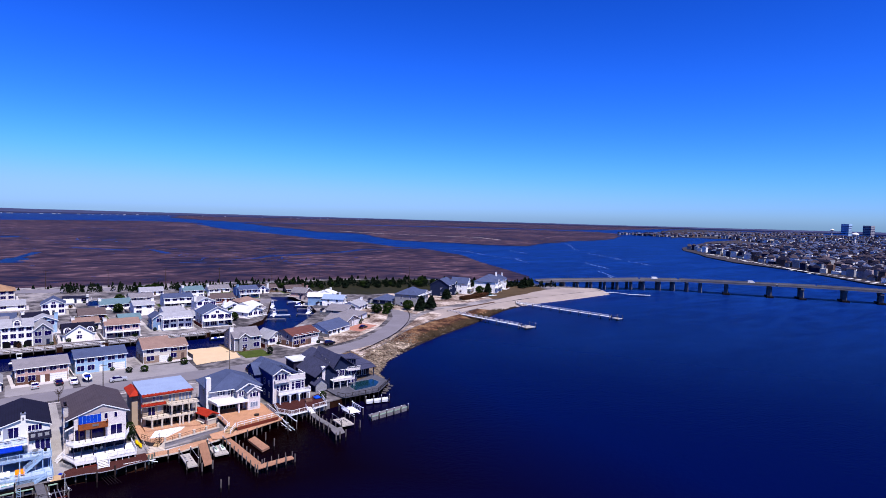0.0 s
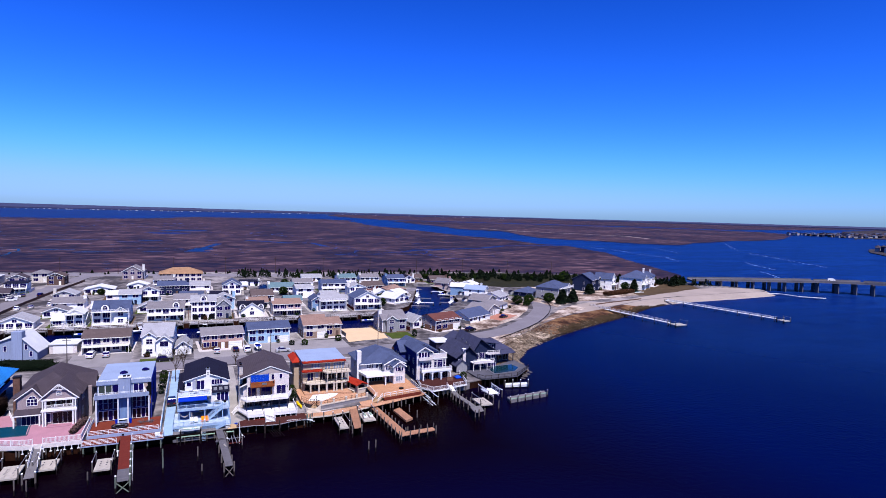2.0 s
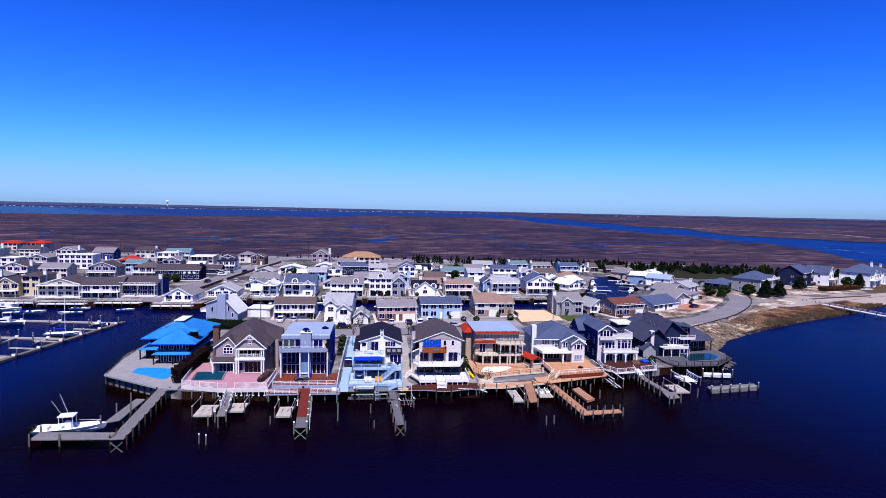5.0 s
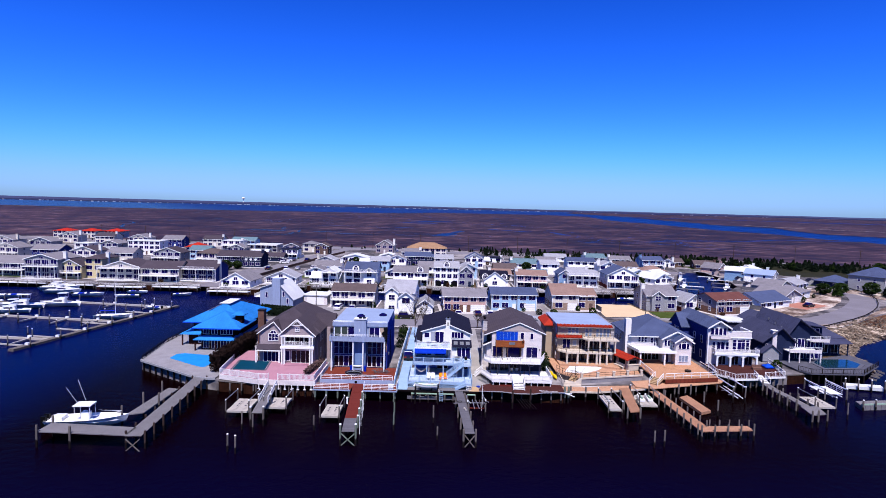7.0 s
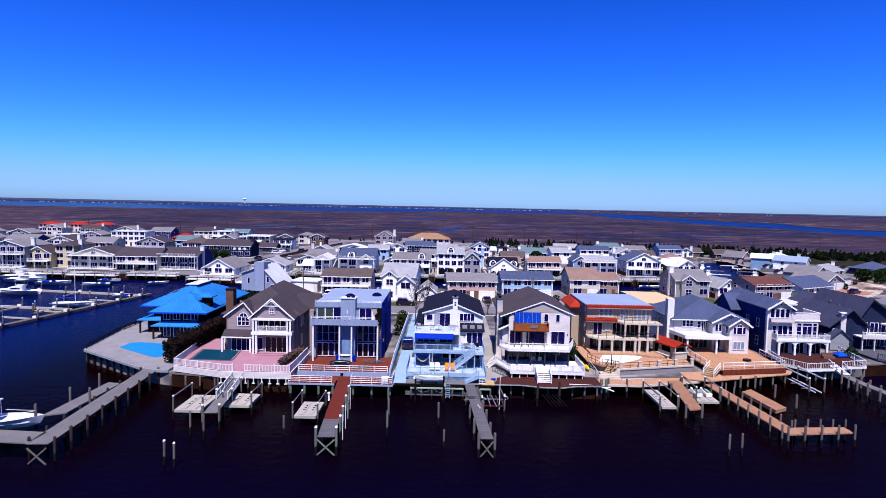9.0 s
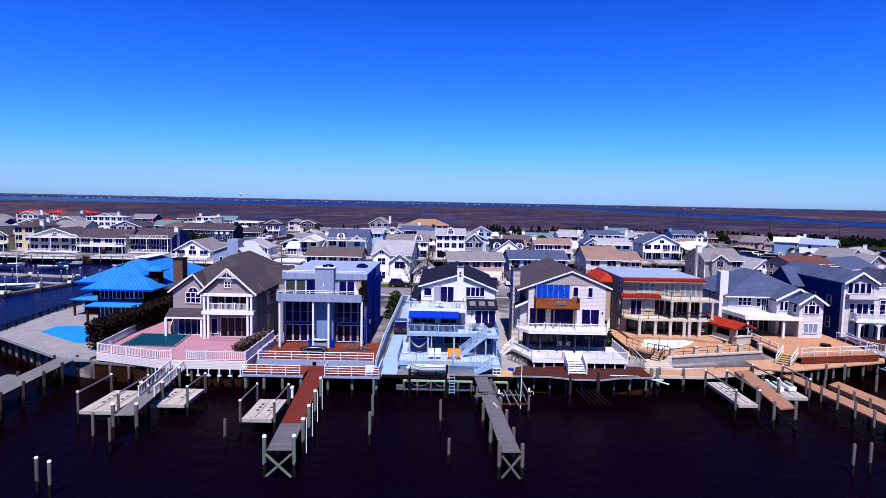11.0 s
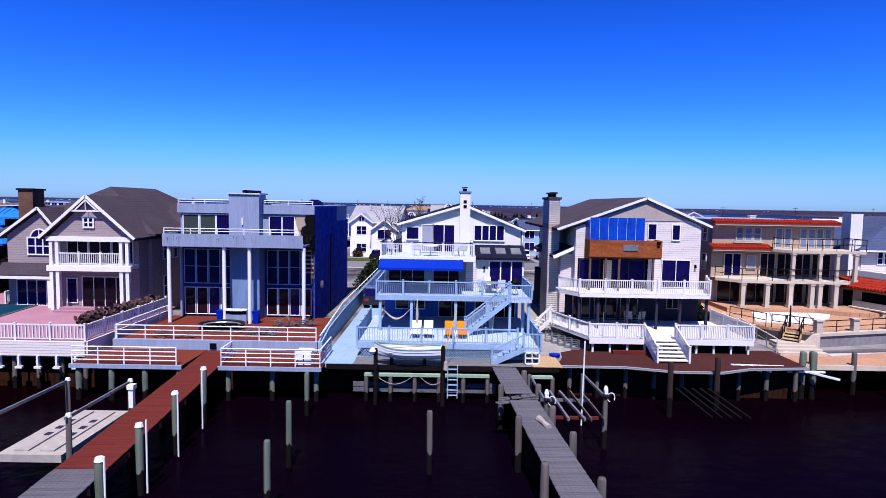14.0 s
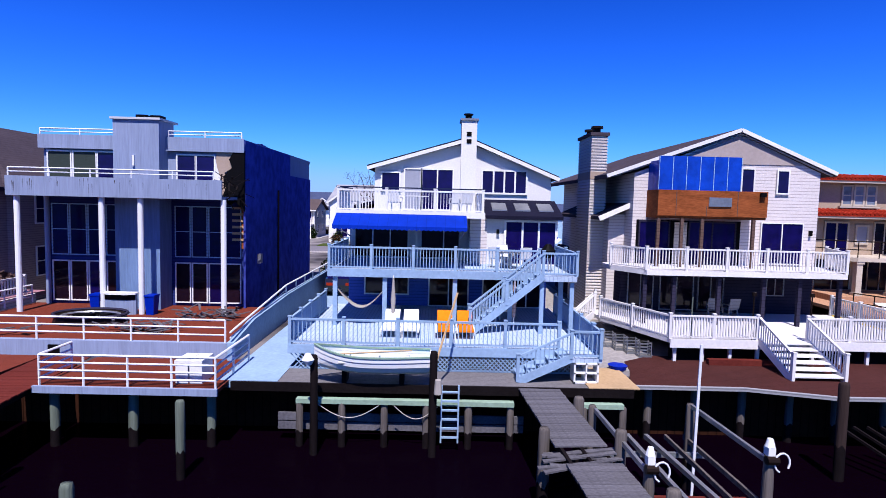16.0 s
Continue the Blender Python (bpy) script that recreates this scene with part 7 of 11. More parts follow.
part("roof", Geo().slab([(-5.4, -0.4, 5.4), (0.4, -0.4, 7.5), (0.4, 9.4, 7.5), (-5.4, 9.4, 5.4)], 0.2).slab([(0.4, -0.4, 7.5), (5.4, -0.4, 2.45), (5.4, 9.4, 2.45), (0.4, 9.4, 7.5)], 0.2), M["roof_white"], e)
part("tower", Geo().box(-1.2, 1.4, -0.6, 1.8, 0, 8.4), M["board_grey"], e)
part("balcony", Geo().box(-7.0, -5, 0.5, 8, 2.6, 2.8).box(-7.0, -6.9, 0.5, 8, 2.8, 3.7), M["white"], e)
for wx, wz in ((2.2, 3.2), (3.4, 1.2), (-3, 2.8)):
    win(e, wx, -0.03, wz, 0.6, 1.5, 1, 1)
e.location, e.rotation_euler = (-48.2, 59, 2), (0, 0, radians(-8))
e = local_thing("garage", "low white flat-roofed garage beside the modern house", "garage")
part("wall", Geo().box(-3.6, 3.6, 0, 7, 0, 2.7), M["siding_white"], e)
part("roof", Geo().box(-3.9, 3.9, -0.3, 7.3, 2.7, 2.95), M["roof_white"], e)
part("garage_door", Geo().box(-2.6, 2.6, -0.06, 0.02, 0.05, 2.3), M["white"], e)
e.location, e.rotation_euler = (-38.2, 65, 2), (0, 0, radians(-6))

# third row, along the far bank of the canal
house(-60.3, 106.5, 11, 10, 1, "siding_white", "roof_grey", "y", 2.6, 0, 4, 1, steps=True)
house(-44.5, 109, 10.5, 11, 1, "siding_white", "roof_white", "x", 1.8, 0, 3, 1)
house(-42.3, 107.6, 5.6, 8, 2, "siding_white", "roof_white", "y", 1.7, 0, 2, 2)
house(-30.8, 108.5, 12, 13, 2, "siding_white", "roof_blue", "x", 3.4, 0, 4, 2, gable=(3.2, 4.2), lofts=(-2.0,), sh=2.6)
house(-12.5, 113, 13, 11, 2, "siding_white", "roof_taupe", "x", 2.2, 0, 5, 1, lofts=(3.6,))
house(1.2, 111.5, 9, 13, 3, "siding_white", "roof_grey", "x", 2.0, 0, 4, 0, lofts=(0.0,), arch=True)
house(8.6, 111.7, 5.8, 12, 2, "siding_grey", "roof_grey", "y", 2.8, 0, 2, 0, sh=2.6)
house(19.7, 114, 10, 11, 1, "siding_white", "roof_dark", "x", 3.2, 0, 3, 0, gable=(0, 8.4), lofts=(-3.6, 3.6), sh=2.8)
house(33.9, 113.5, 11.5, 10, 2, "siding_pink", "roof_russet", "x", 1.8, 0, 4, 1, chim=-1)
house(54.5, 119, 11.5, 10, 2, "siding_white", "roof_grey", "x", 1.9, 0, 4, 2)
house(48.2, 121, 5, 9, 2, "siding_vivid", "roof_blue", "y", 1.9, 0, 1, 0)
house(70.6, 119.5, 12, 12, 2, "siding_white", "roof_blue", "y", 3.4, 0, 4, 1, sh=2.6)
house(92, 134, 10, 11, 1, "siding_white", "roof_white", "y", 2.4, 28, 3, 1)
house(98, 150, 9, 10, 1, "siding_white", "roof_white", "x", 2.0, 40, 3, 1)

# rows behind, to the highway
for a in ((-37, 252, 11, 12, 2, "siding_tan", "roof_taupe", "y", 3.6), (-10.2, 235, 23, 14, 2, "siding_cream", "roof_tan", "hip", 3.6), (15, 178, 9, 11, 2, "siding_white", "roof_blue", "y", 2.8),
          (26, 211, 11, 9, 1, "siding_white", "roof_dark", "flat", 0.4), (28, 156.5, 10, 9, 1, "siding_maroon", "roof_brown", "x", 2.6), (40.5, 184, 13, 9, 1, "siding_white", "roof_teal", "x", 2.4),
          (49, 160, 8.5, 9, 2, "siding_white", "roof_grey", "x", 1.8), (67.5, 177, 13.5, 10, 2, "siding_white", "roof_blue", "x", 1.8), (81, 202, 10.5, 10, 2, "siding_white", "roof_teal", "x", 2.0), (90.5, 182, 13, 9, 1, "siding_maroon", "roof_brown", "x", 2.4),
          (108.5, 194, 11, 10, 2, "siding_vivid", "roof_blue", "x", 2.0), (99, 164, 11, 9, 1, "siding_tan", "roof_russet", "hip", 2.4), (87, 150, 8, 8, 1, "siding_white", "roof_white", "y", 2.2),
          (-52, 150.5, 12, 9, 1, "siding_white", "roof_taupe", "x", 2.2), (-46, 192, 13, 10, 1, "siding_white", "roof_white", "y", 1.8), (-29, 155.5, 8.6, 9, 2, "siding_lblue", "roof_grey", "x", 1.8), (-12.5, 182.5, 14, 9, 2, "siding_navy", "roof_blue", "x", 2.0),
          (-36, 172, 9, 9, 1, "siding_white", "roof_white", "x", 1.6), (-22, 165, 8.5, 9, 2, "siding_white", "roof_taupe", "y", 2.2), (-4, 160, 10, 9, 1, "siding_grey", "roof_blue", "x", 2.0), (8, 158, 9, 9, 1, "siding_white", "roof_dark", "x", 2.0),
          (-30, 205, 10, 9, 1, "siding_white", "roof_white", "y", 1.8), (-58, 176, 9, 9, 1, "siding_cream", "roof_grey", "y", 2.0), (0, 200, 10, 9, 1, "siding_white", "roof_grey", "x", 2.0), (-18, 208, 10, 9, 2, "siding_white", "roof_taupe", "x", 1.8),
          (60, 150, 9, 9, 1, "siding_white", "roof_grey", "x", 2.0), (76, 158, 9, 9, 2, "siding_white", "roof_grey", "y", 2.2), (55, 203, 11, 9, 1, "siding_cream", "roof_taupe", "x", 2.0), (64, 226, 12, 9, 1, "siding_white", "roof_grey", "x", 2.0), (100, 222, 12, 9, 1, "siding_white", "roof_taupe", "x", 2.0),
          (-6, 136, 9, 8, 2, "siding_white", "roof_taupe", "x", 2.0), (24, 136, 9, 8, 1, "siding_cream", "roof_russet", "x", 2.0), (40, 138, 8, 8, 1, "siding_grey", "roof_teal", "x", 2.0), (-36, 134, 10, 8, 1, "siding_white", "roof_white", "x", 1.8), (-52, 128, 9, 8, 1, "siding_white", "roof_taupe", "y", 2.0), (10, 134, 8, 8, 2, "siding_lblue", "roof_grey", "y", 2.0),
          (62, 136, 9, 8, 1, "siding_white", "roof_grey", "x", 2.0), (-20, 132, 8, 8, 1, "siding_white", "roof_grey", "y", 2.0), (52, 178, 8, 8, 1, "siding_white", "roof_dark", "y", 2.0), (20, 196, 8, 8, 1, "siding_white", "roof_white", "x", 1.6)):
    fl = a[7] == "flat"
    house(a[0], a[1], a[2], a[3], a[4], a[5], a[6], "x" if fl else a[7], a[8], hr.uniform(-4, 4), max(2, int(a[2] / 3)), flat=fl, deck=1 if a[4] == 2 and hr.random() < 0.6 else 0, chim=hr.choice((0, 0, 1, -1)))
# round the head of the basin
for x, y, w, d, st, wl, rf, rg, ri, ro in ((121.5, 208, 8, 9, 1, "siding_white", "roof_dark", "y", 2.6, 0), (128, 214, 9, 9, 1, "siding_brown", "roof_brown", "x", 2.0, -4), (140, 203, 11, 9, 1, "siding_brown", "roof_brown", "x", 2.2, -8), (141, 186, 9, 9, 1, "siding_pink", "roof_taupe", "y", 2.8, 40),
                                           (143, 170, 8, 9, 1, "siding_tan", "roof_taupe", "hip", 2.6, 50), (139, 151, 8, 12, 2, "siding_vivid", "roof_white", "y", 1.8, 60), (146, 160, 9, 10, 2, "siding_white", "roof_white", "x", 1.8, 55), (141, 139, 8, 11, 2, "siding_white", "roof_flat", "y", 2.0, 48),
                                           (147, 130, 12.6, 10, 1, "siding_white", "roof_grey", "x", 2.2, 40), (134, 119, 12, 10, 1, "siding_grey", "roof_taupe", "y", 2.6, 40)):
    house(x, y, w, d, st, wl, rf, rg, ri, ro, 3, deck=1 if st == 2 else 0, chim=hr.choice((0, 1)))

# houses across the marina basin
for a in ((-147, 103, 12, 14, 3, "siding_grey", "roof_grey", "y", 2.2, 2), (-138.5, 106, 8.5, 12, 2, "siding_yellow", "roof_taupe", "y", 2.6, 1), (-131.5, 109, 6.5, 12, 3, "siding_yellow", "roof_taupe", "hip", 1.6, 0),
          (-118.5, 104, 15, 13, 2, "siding_cream", "roof_taupe", "y", 2.8, 2), (-104, 104, 13.5, 12, 2, "siding_cream", "roof_taupe", "x", 2.6, 1), (-91.5, 107.5, 13, 13, 2, "siding_blue", "roof_taupe", "x", 2.8, 2),
          (-73, 95, 10, 13, 1, "siding_bright", "roof_ash", "y", 2.8, 1), (-165, 110, 14, 13, 2, "siding_grey", "roof_grey", "x", 2.6, 1), (-182, 113, 13, 12, 2, "siding_white", "roof_taupe", "y", 2.6, 2), (-200, 115, 13, 12, 2, "siding_cream", "roof_brown", "x", 2.6, 1), (-218, 118, 12, 12, 2, "siding_white", "roof_grey", "y", 2.6, 2),
          (-161, 203, 17, 10, 3, "stucco_white", "roof_white", "flat", 0.4, 0), (-197, 207, 8, 10, 2, "stucco_white", "roof_white", "flat", 0.4, 0), (-185, 212, 10, 10, 2, "siding_grey", "roof_grey", "y", 2.0, 1), (-133.5, 203, 10, 9, 2, "siding_white", "roof_red", "hip", 2.4, 1),
          (-121, 222, 10.5, 10, 3, "stucco_white", "roof_white", "flat", 0.4, 2), (-94, 158, 20, 11, 2, "siding_navy", "roof_ash", "x", 2.6, 0), (-128, 262, 15, 10, 2, "siding_lblue", "roof_teal", "x", 2.2, 1), (-83, 203, 9, 10, 2, "siding_white", "roof_dark", "flat", 0.4, 1), (-88, 226, 8, 9, 2, "siding_tan", "roof_taupe", "y", 2.0, 0), (-100, 205, 9, 9, 1, "siding_white", "roof_white", "x", 1.8, 0), (-112, 204, 9, 9, 2, "siding_grey", "roof_grey", "y", 2.2, 0), (-107, 186, 11, 9, 1, "siding_white", "roof_taupe", "x", 2.2, 0), (-124, 186, 10, 9, 2, "siding_lblue", "roof_teal", "x", 2.2, 0), (-72, 232, 8, 9, 2, "siding_brown", "roof_brown", "y", 2.0, 0), (-86, 186, 9, 8, 1, "siding_navy", "roof_ash", "x", 2.0, 0),
          (-82, 246, 8, 10, 2, "siding_cream", "roof_taupe", "hip", 2.0, 0), (-104, 232, 13, 10, 2, "siding_white", "roof_white", "flat", 0.4, 2), (-112, 168, 12, 10, 2, "siding_white", "roof_brown", "hip", 2.4, 1), (-132, 168, 13, 10, 2, "siding_grey", "roof_taupe", "y", 2.6, 1), (-150, 160, 12, 10, 2, "siding_cream", "roof_grey", "x", 2.4, 0),
          (-170, 165, 12, 11, 2, "siding_white", "roof_taupe", "y", 2.4, 1), (-190, 168, 13, 10, 2, "siding_blue", "roof_grey", "x", 2.4, 0), (-212, 172, 12, 10, 2, "siding_white", "roof_grey", "y", 2.6, 1), (-232, 170, 12, 10, 2, "siding_cream", "roof_taupe", "x", 2.6, 0), (-225, 215, 12, 10, 2, "siding_grey", "roof_grey", "y", 2.4, 0),
          (-262, 318, 12, 12, 2, "siding_cream", "roof_red", "hip", 2.2, 0), (-246, 322, 12, 12, 2, "siding_cream", "roof_red", "hip", 2.2, 0), (-278, 314, 12, 12, 2, "siding_cream", "roof_red", "hip", 2.2, 0), (-250, 220, 12, 11, 2, "siding_white", "roof_grey", "y", 2.6, 1), (-275, 225, 12, 11, 2, "siding_white", "roof_taupe", "x", 2.6, 0), (-170, 255, 12, 11, 2, "siding_blue", "roof_grey", "x", 2.6, 0), (-195, 262, 12, 11, 2, "siding_white", "roof_grey", "y", 2.6, 0), (-220, 268, 12, 11, 2, "siding_cream", "roof_taupe", "x", 2.6, 0), (-245, 270, 12, 11, 2, "siding_white", "roof_grey", "y", 2.6, 0), (-150, 268, 12, 10, 2, "siding_white", "roof_taupe", "x", 2.4, 0)):
    fl = a[7] == "flat"
    e = house(a[0], a[1], a[2], a[3], a[4], a[5], a[6], "x" if fl else a[7], a[8], hr.uniform(-3, 3), max(2, int(a[2] / 2.8)), flat=fl, deck=a[9], chim=hr.choice((0, 0, 1)))
    if a[0] == -94:
        for px in (3.2, 5.4, 7.6):
            part("porthole", Geo().tube((px, -0.16, 3.6), (px, 0.0, 3.6), 0.6, 14), M["white"], e, "round white window")

# houses on the point
house(183, 128, 17, 13, 2, "siding_grey", "roof_blue", "hip", 3.8, 35, 4, 2, 0, dorm=0, chim=0, gable=(4, 5), sh=3.1)
house(172, 138, 12, 11, 1, "siding_navy", "roof_blue", "hip", 3.0, 35, 3)
house(222, 152, 14, 12, 2, "siding_navy", "roof_blue", "x", 4.0, 35, 4, 0, gable=(4, 4.5), sh=3.5)
house(238, 155, 8, 11, 2, "siding_white", "roof_blue", "y", 3.6, 35, 2, 1, sh=3.4)
house(263, 154, 22, 14, 2, "siding_white", "roof_blue", "hip", 4.6, 35, 6, 1, chim=1, gable=(-6, 5), sh=3.5)
house(278, 164, 9, 10, 2, "siding_white", "roof_blue", "hip", 3.2, 35, 3, 0, chim=1, sh=3.4)


# ---- foliage ----
def crown(n, shape, m, seed, leaf=0.35):
    """A crown of many small leaf clumps; shape gives the radius at a relative height."""
    def make():
        r = random.Random(seed)
        g = Geo()
        for i in range(n):
            t = r.random()
            rad = shape(t) * (0.35 + 0.65 * math.sqrt(r.random())) * r.uniform(0.8, 1.15)
            a = r.uniform(0, math.tau)
            c = Vector((math.cos(a) * rad, math.sin(a) * rad, t))
            u = Vector((r.uniform(-1, 1), r.uniform(-1, 1), r.uniform(-0.6, 0.6))).normalized() * leaf * r.uniform(0.5, 1.2)
            v = u.cross(Vector((r.uniform(-1, 1), r.uniform(-1, 1), r.uniform(-1, 1)))).normalized() * leaf * r.uniform(0.4, 0.9)
            g.quad(c - u - v * 0.3, c + v, c + u - v * 0.2, c - v)
        return g.mesh("crown", M[m])
    return shared(("crown", n, m, seed), make)


def cone_shape(t):
    return 0.36 * (1 - t) ** 0.8 + 0.03


def ball_shape(t):
    return 0.48 * math.sqrt(max(0.0, 1 - (2 * t - 1) ** 2)) + 0.02


TRUNK = Geo().tube((0, 0, 0), (0, 0, 0.5), 0.035, 6, 0.02).tube((0, 0, 0.25), (0.12, 0.05, 0.55), 0.014, 5, 0.006).tube((0, 0, 0.3), (-0.1, -0.08, 0.6), 0.014, 5, 0.006).mesh("trunk", M["bark"])


def tree(x, y, h, w, kind="cone", m="leaf_dark", z=2.0, label="dark green cedar with a ragged crown", seed=0):
    e = thing("tree", (x, y, z), label, "tree", "trees")
    inst("trunk", TRUNK, e, (x, y, z), random.uniform(0, 360), (h, h, h))
    inst("crown", crown(620, cone_shape if kind == "cone" else ball_shape, m, seed % 4, 0.1), e, (x, y, z + h * 0.1), random.uniform(0, 360), (w, w, h * 0.9))
    return e


def bush(x, y, w, h, m="leaf_green", z=2.0, label="rounded green evergreen shrub", seed=0):
    e = thing("shrub", (x, y, z), label, "shrub", "shrubs")
    inst("stem", TRUNK, e, (x, y, z), 0, (h * 0.8, h * 0.8, h * 0.8))
    inst("crown", crown(420, ball_shape, m, 10 + seed % 3, 0.09), e, (x, y, z - h * 0.05), random.uniform(0, 360), (w, w, h * 1.1))
    return e


def hedge(x0, y0, x1, y1, w, h, m, label, z=2.0, dense=170):
    r = random.Random(int(x0 * 7 + y0))
    L = math.hypot(x1 - x0, y1 - y0)
    d = Vector(((x1 - x0) / L, (y1 - y0) / L, 0))
    s = Vector((-d.y, d.x, 0))
    g = Geo()
    for i in range(int(L * w * dense)):
        c = Vector((x0, y0, z)) + d * r.uniform(0, L) + s * r.uniform(-w / 2, w / 2) + Vector((0, 0, h * math.sqrt(r.random()) * r.uniform(0.75, 1.1)))
        u = Vector((r.uniform(-1, 1), r.uniform(-1, 1), r.uniform(-1, 1))).normalized() * 0.2
        v = u.cross(Vector((r.uniform(-1, 1), r.uniform(-1, 1), r.uniform(-1, 1)))).normalized() * 0.12
        g.quad(c - u, c + v, c + u, c - v)
    return tagged(new("hedge", g.mesh("hedge", M[m])), label, "hedge", kind="stuff")


# ---- remaining waterfront houses ----
def tile_slope(x0, x1, y0, z0, y1, z1):
    """Barrel tiles on a slope from the low edge (y0, z0) to the high edge (y1, z1)."""
    r = random.Random(int(x0 * 13))
    g = Geo().slab([(x0, y0, z0), (x1, y0, z0), (x1, y1, z1), (x0, y1, z1)], 0.08)
    n = round((x1 - x0) / 0.27)
    k = max(1, round(math.hypot(y1 - y0, z1 - z0) / 0.42))
    for i in range(n):
        x = x0 + (i + 0.5) * (x1 - x0) / n
        for j in range(k):
            a, b = j / k, (j + 1.08) / k
            d = r.uniform(-0.015, 0.02)
            g.tube((x, y0 + (y1 - y0) * a - 0.03, z0 + (z1 - z0) * a + 0.06 + d), (x, y0 + (y1 - y0) * b, z0 + (z1 - z0) * b + 0.05 + d), 0.1, 6, 0.085)
    return g


def villa():
    h = thing("house", (28, 4, 3.3), "cream stucco three-storey villa with red tile trim and balconies", "house", "waterfront houses")
    part("wall", Geo().box(22.7, 33.1, 3.7, 16, 2.0, 10.1), M["stucco_cream"], h)
    part("roof", Geo().box(22.5, 33.3, 3.75, 16.2, 10.1, 10.38), M["roof_flat"], h, "blue-grey flat roof")
    part("tile_eave", tile_slope(22.5, 33.2, 2.95, 10.12, 3.75, 10.34), M["clay"], h, "red clay tile eave")
    part("eave_board", Geo().box(22.6, 33.15, 3.0, 3.12, 9.9, 10.08).box(22.6, 33.15, 3.1, 3.7, 9.98, 10.05), M["stone_cream"], h)
    part("tile_band", tile_slope(22.4, 27.5, 2.8, 7.95, 3.7, 8.22), M["clay"], h, "red clay tile band")
    part("band_board", Geo().box(22.45, 27.45, 2.85, 2.97, 7.74, 7.92), M["stone_cream"], h)
    t = part("rear_tower", Geo().box(21.3, 22.7, 8.6, 15, 2.0, 9.3), M["stucco_cream"], h)
    part("tower_roof", Geo().hip(20.7, 23.2, 7.8, 15.8, 9.3, 1.1), M["clay"], t, "orange-red tiled hip roof")
    # top floor
    for wx in (25.0, 25.75, 26.5):
        win(h, wx, 3.65, 8.62, 0.5, 1.08, 1, 2, fm="stone_cream", gm="glass_pale", fr=0.1)
    part("sill", Geo().box(24.5, 27.0, 3.5, 3.7, 8.4, 8.5), M["stone_cream"], h)
    for wx in (28.35, 29.1, 30.45, 31.15, 31.85, 32.55):
        win(h, wx, 3.65, 8.1, 0.46, 1.55, 1, 2, fm="stone_cream", gm="glass_pale", fr=0.1)
    # middle floor
    win(h, 24.5, 3.65, 5.58, 1.35, 1.85, 2, 1, fm="stone_cream", fr=0.1)
    win(h, 26.1, 3.65, 6.25, 0.62, 1.0, 1, 1, fm="stone_cream", gm="screen", fr=0.11)
    for wx, w, nx in ((27.5, 1.2, 2), (29.0, 1.3, 2), (30.5, 1.3, 2), (32.1, 1.5, 2)):
        win(h, wx, 3.65, 5.58, w, 1.9, nx, 1, fm="stone_cream", gm="glass_brown", fr=0.07)
    # ground floor: glazed doors between the piers, widened so dark glass carries balcony shade
    for wx, w, nx in ((24.4, 2.2, 2), (27.0, 2.3, 3), (29.5, 2.3, 3), (31.9, 2.0, 2)):
        win(h, wx, 3.65, 3.32, w, 1.95, nx, 1, fm="stone_cream", gm="glass_brown", fr=0.05)
    # balconies with chamfered corners
    lo = [(22.6, 3.7), (22.6, 2.6), (24.0, 0.9), (32.7, 0.9), (33.4, 1.6), (33.4, 3.7)]
    up = [(27.3, 3.7), (27.3, 2.6), (28.0, 0.95), (34.0, 0.95), (34.0, 3.7)]
    for poly, z in ((lo, 5.5), (up, 7.98)):
        part("balcony", Geo().prism(poly, "z", z - 0.22, z), M["stone_cream"], h)
        for (ax, ay), (bx, by) in zip(poly[1:-1], poly[2:-1] if poly is lo else poly[2:]):
            pipe_rail(h, (ax, ay + 0.05, z), (bx, by + 0.05, z), 0.95, 2, 1.3, "rail_dark", 0.028)
    for px, py, z0, z1 in [(x, 1.15, 3.3, 5.28) for x in (24.2, 26.2, 28.1, 29.85, 30.5, 31.8)] + [(x, 1.15, 5.5, 7.76) for x in (28.2, 30.4, 31.8, 33.3)]:
        w = 0.17 if z0 < 4 else 0.13
        part("column", Geo().box(px - w, px + w, py - w, py + w, z0, z1).box(px - w - 0.05, px + w + 0.05, py - w - 0.05, py + w + 0.05, z0, z0 + 0.18).box(px - w - 0.05, px + w + 0.05, py - w - 0.05, py + w + 0.05, z1 - 0.14, z1), M["stone_cream"], h)
    part("table", Geo().box(28.2, 29.3, 1.8, 2.6, 6.15, 6.2).box(28.7, 28.8, 2.15, 2.25, 5.5, 6.15), M["black"], h)
    for sy in (5, 8.5, 12):
        for z in (3.4, 6.0, 8.5):
            win(h, 22.67, sy, z, 0.7, 1.3, 1, 2, -90)
    return h


villa()
e = thing("terrace", (28, -3, 2.0), "terracotta paved terrace with a covered pool and cream stone posts", "terrace")
part("decking", Geo().prism([(21.3, -3.0), (22.8, -5.4), (25.0, -7.1), (36.8, -4.0), (37.4, 6.2), (21.3, 6.2)], "z", 2.78, 2.96), M["wood_tan"], e)
part("platform", Geo().prism([(22.7, 0.5), (29.8, 0.5), (31.6, -0.7), (33.8, -1.2), (33.9, 3.72), (22.7, 3.72)], "z", 2.96, 3.3), M["wood_tan"], e, "raised paved step before the house")
part("front_wall", Geo().beam((25.0, -7.2, 2.2), (36.8, -4.1, 2.2), 0.3, 1.16), M["drive"], e, "pale grey rendered front wall")
part("side_wall", Geo().beam((21.5, -3.0, 2.2), (22.8, -5.4, 2.2), 0.25, 1.16).beam((22.8, -5.4, 2.2), (25.0, -7.15, 2.2), 0.25, 1.16), M["wall_slate"], e)
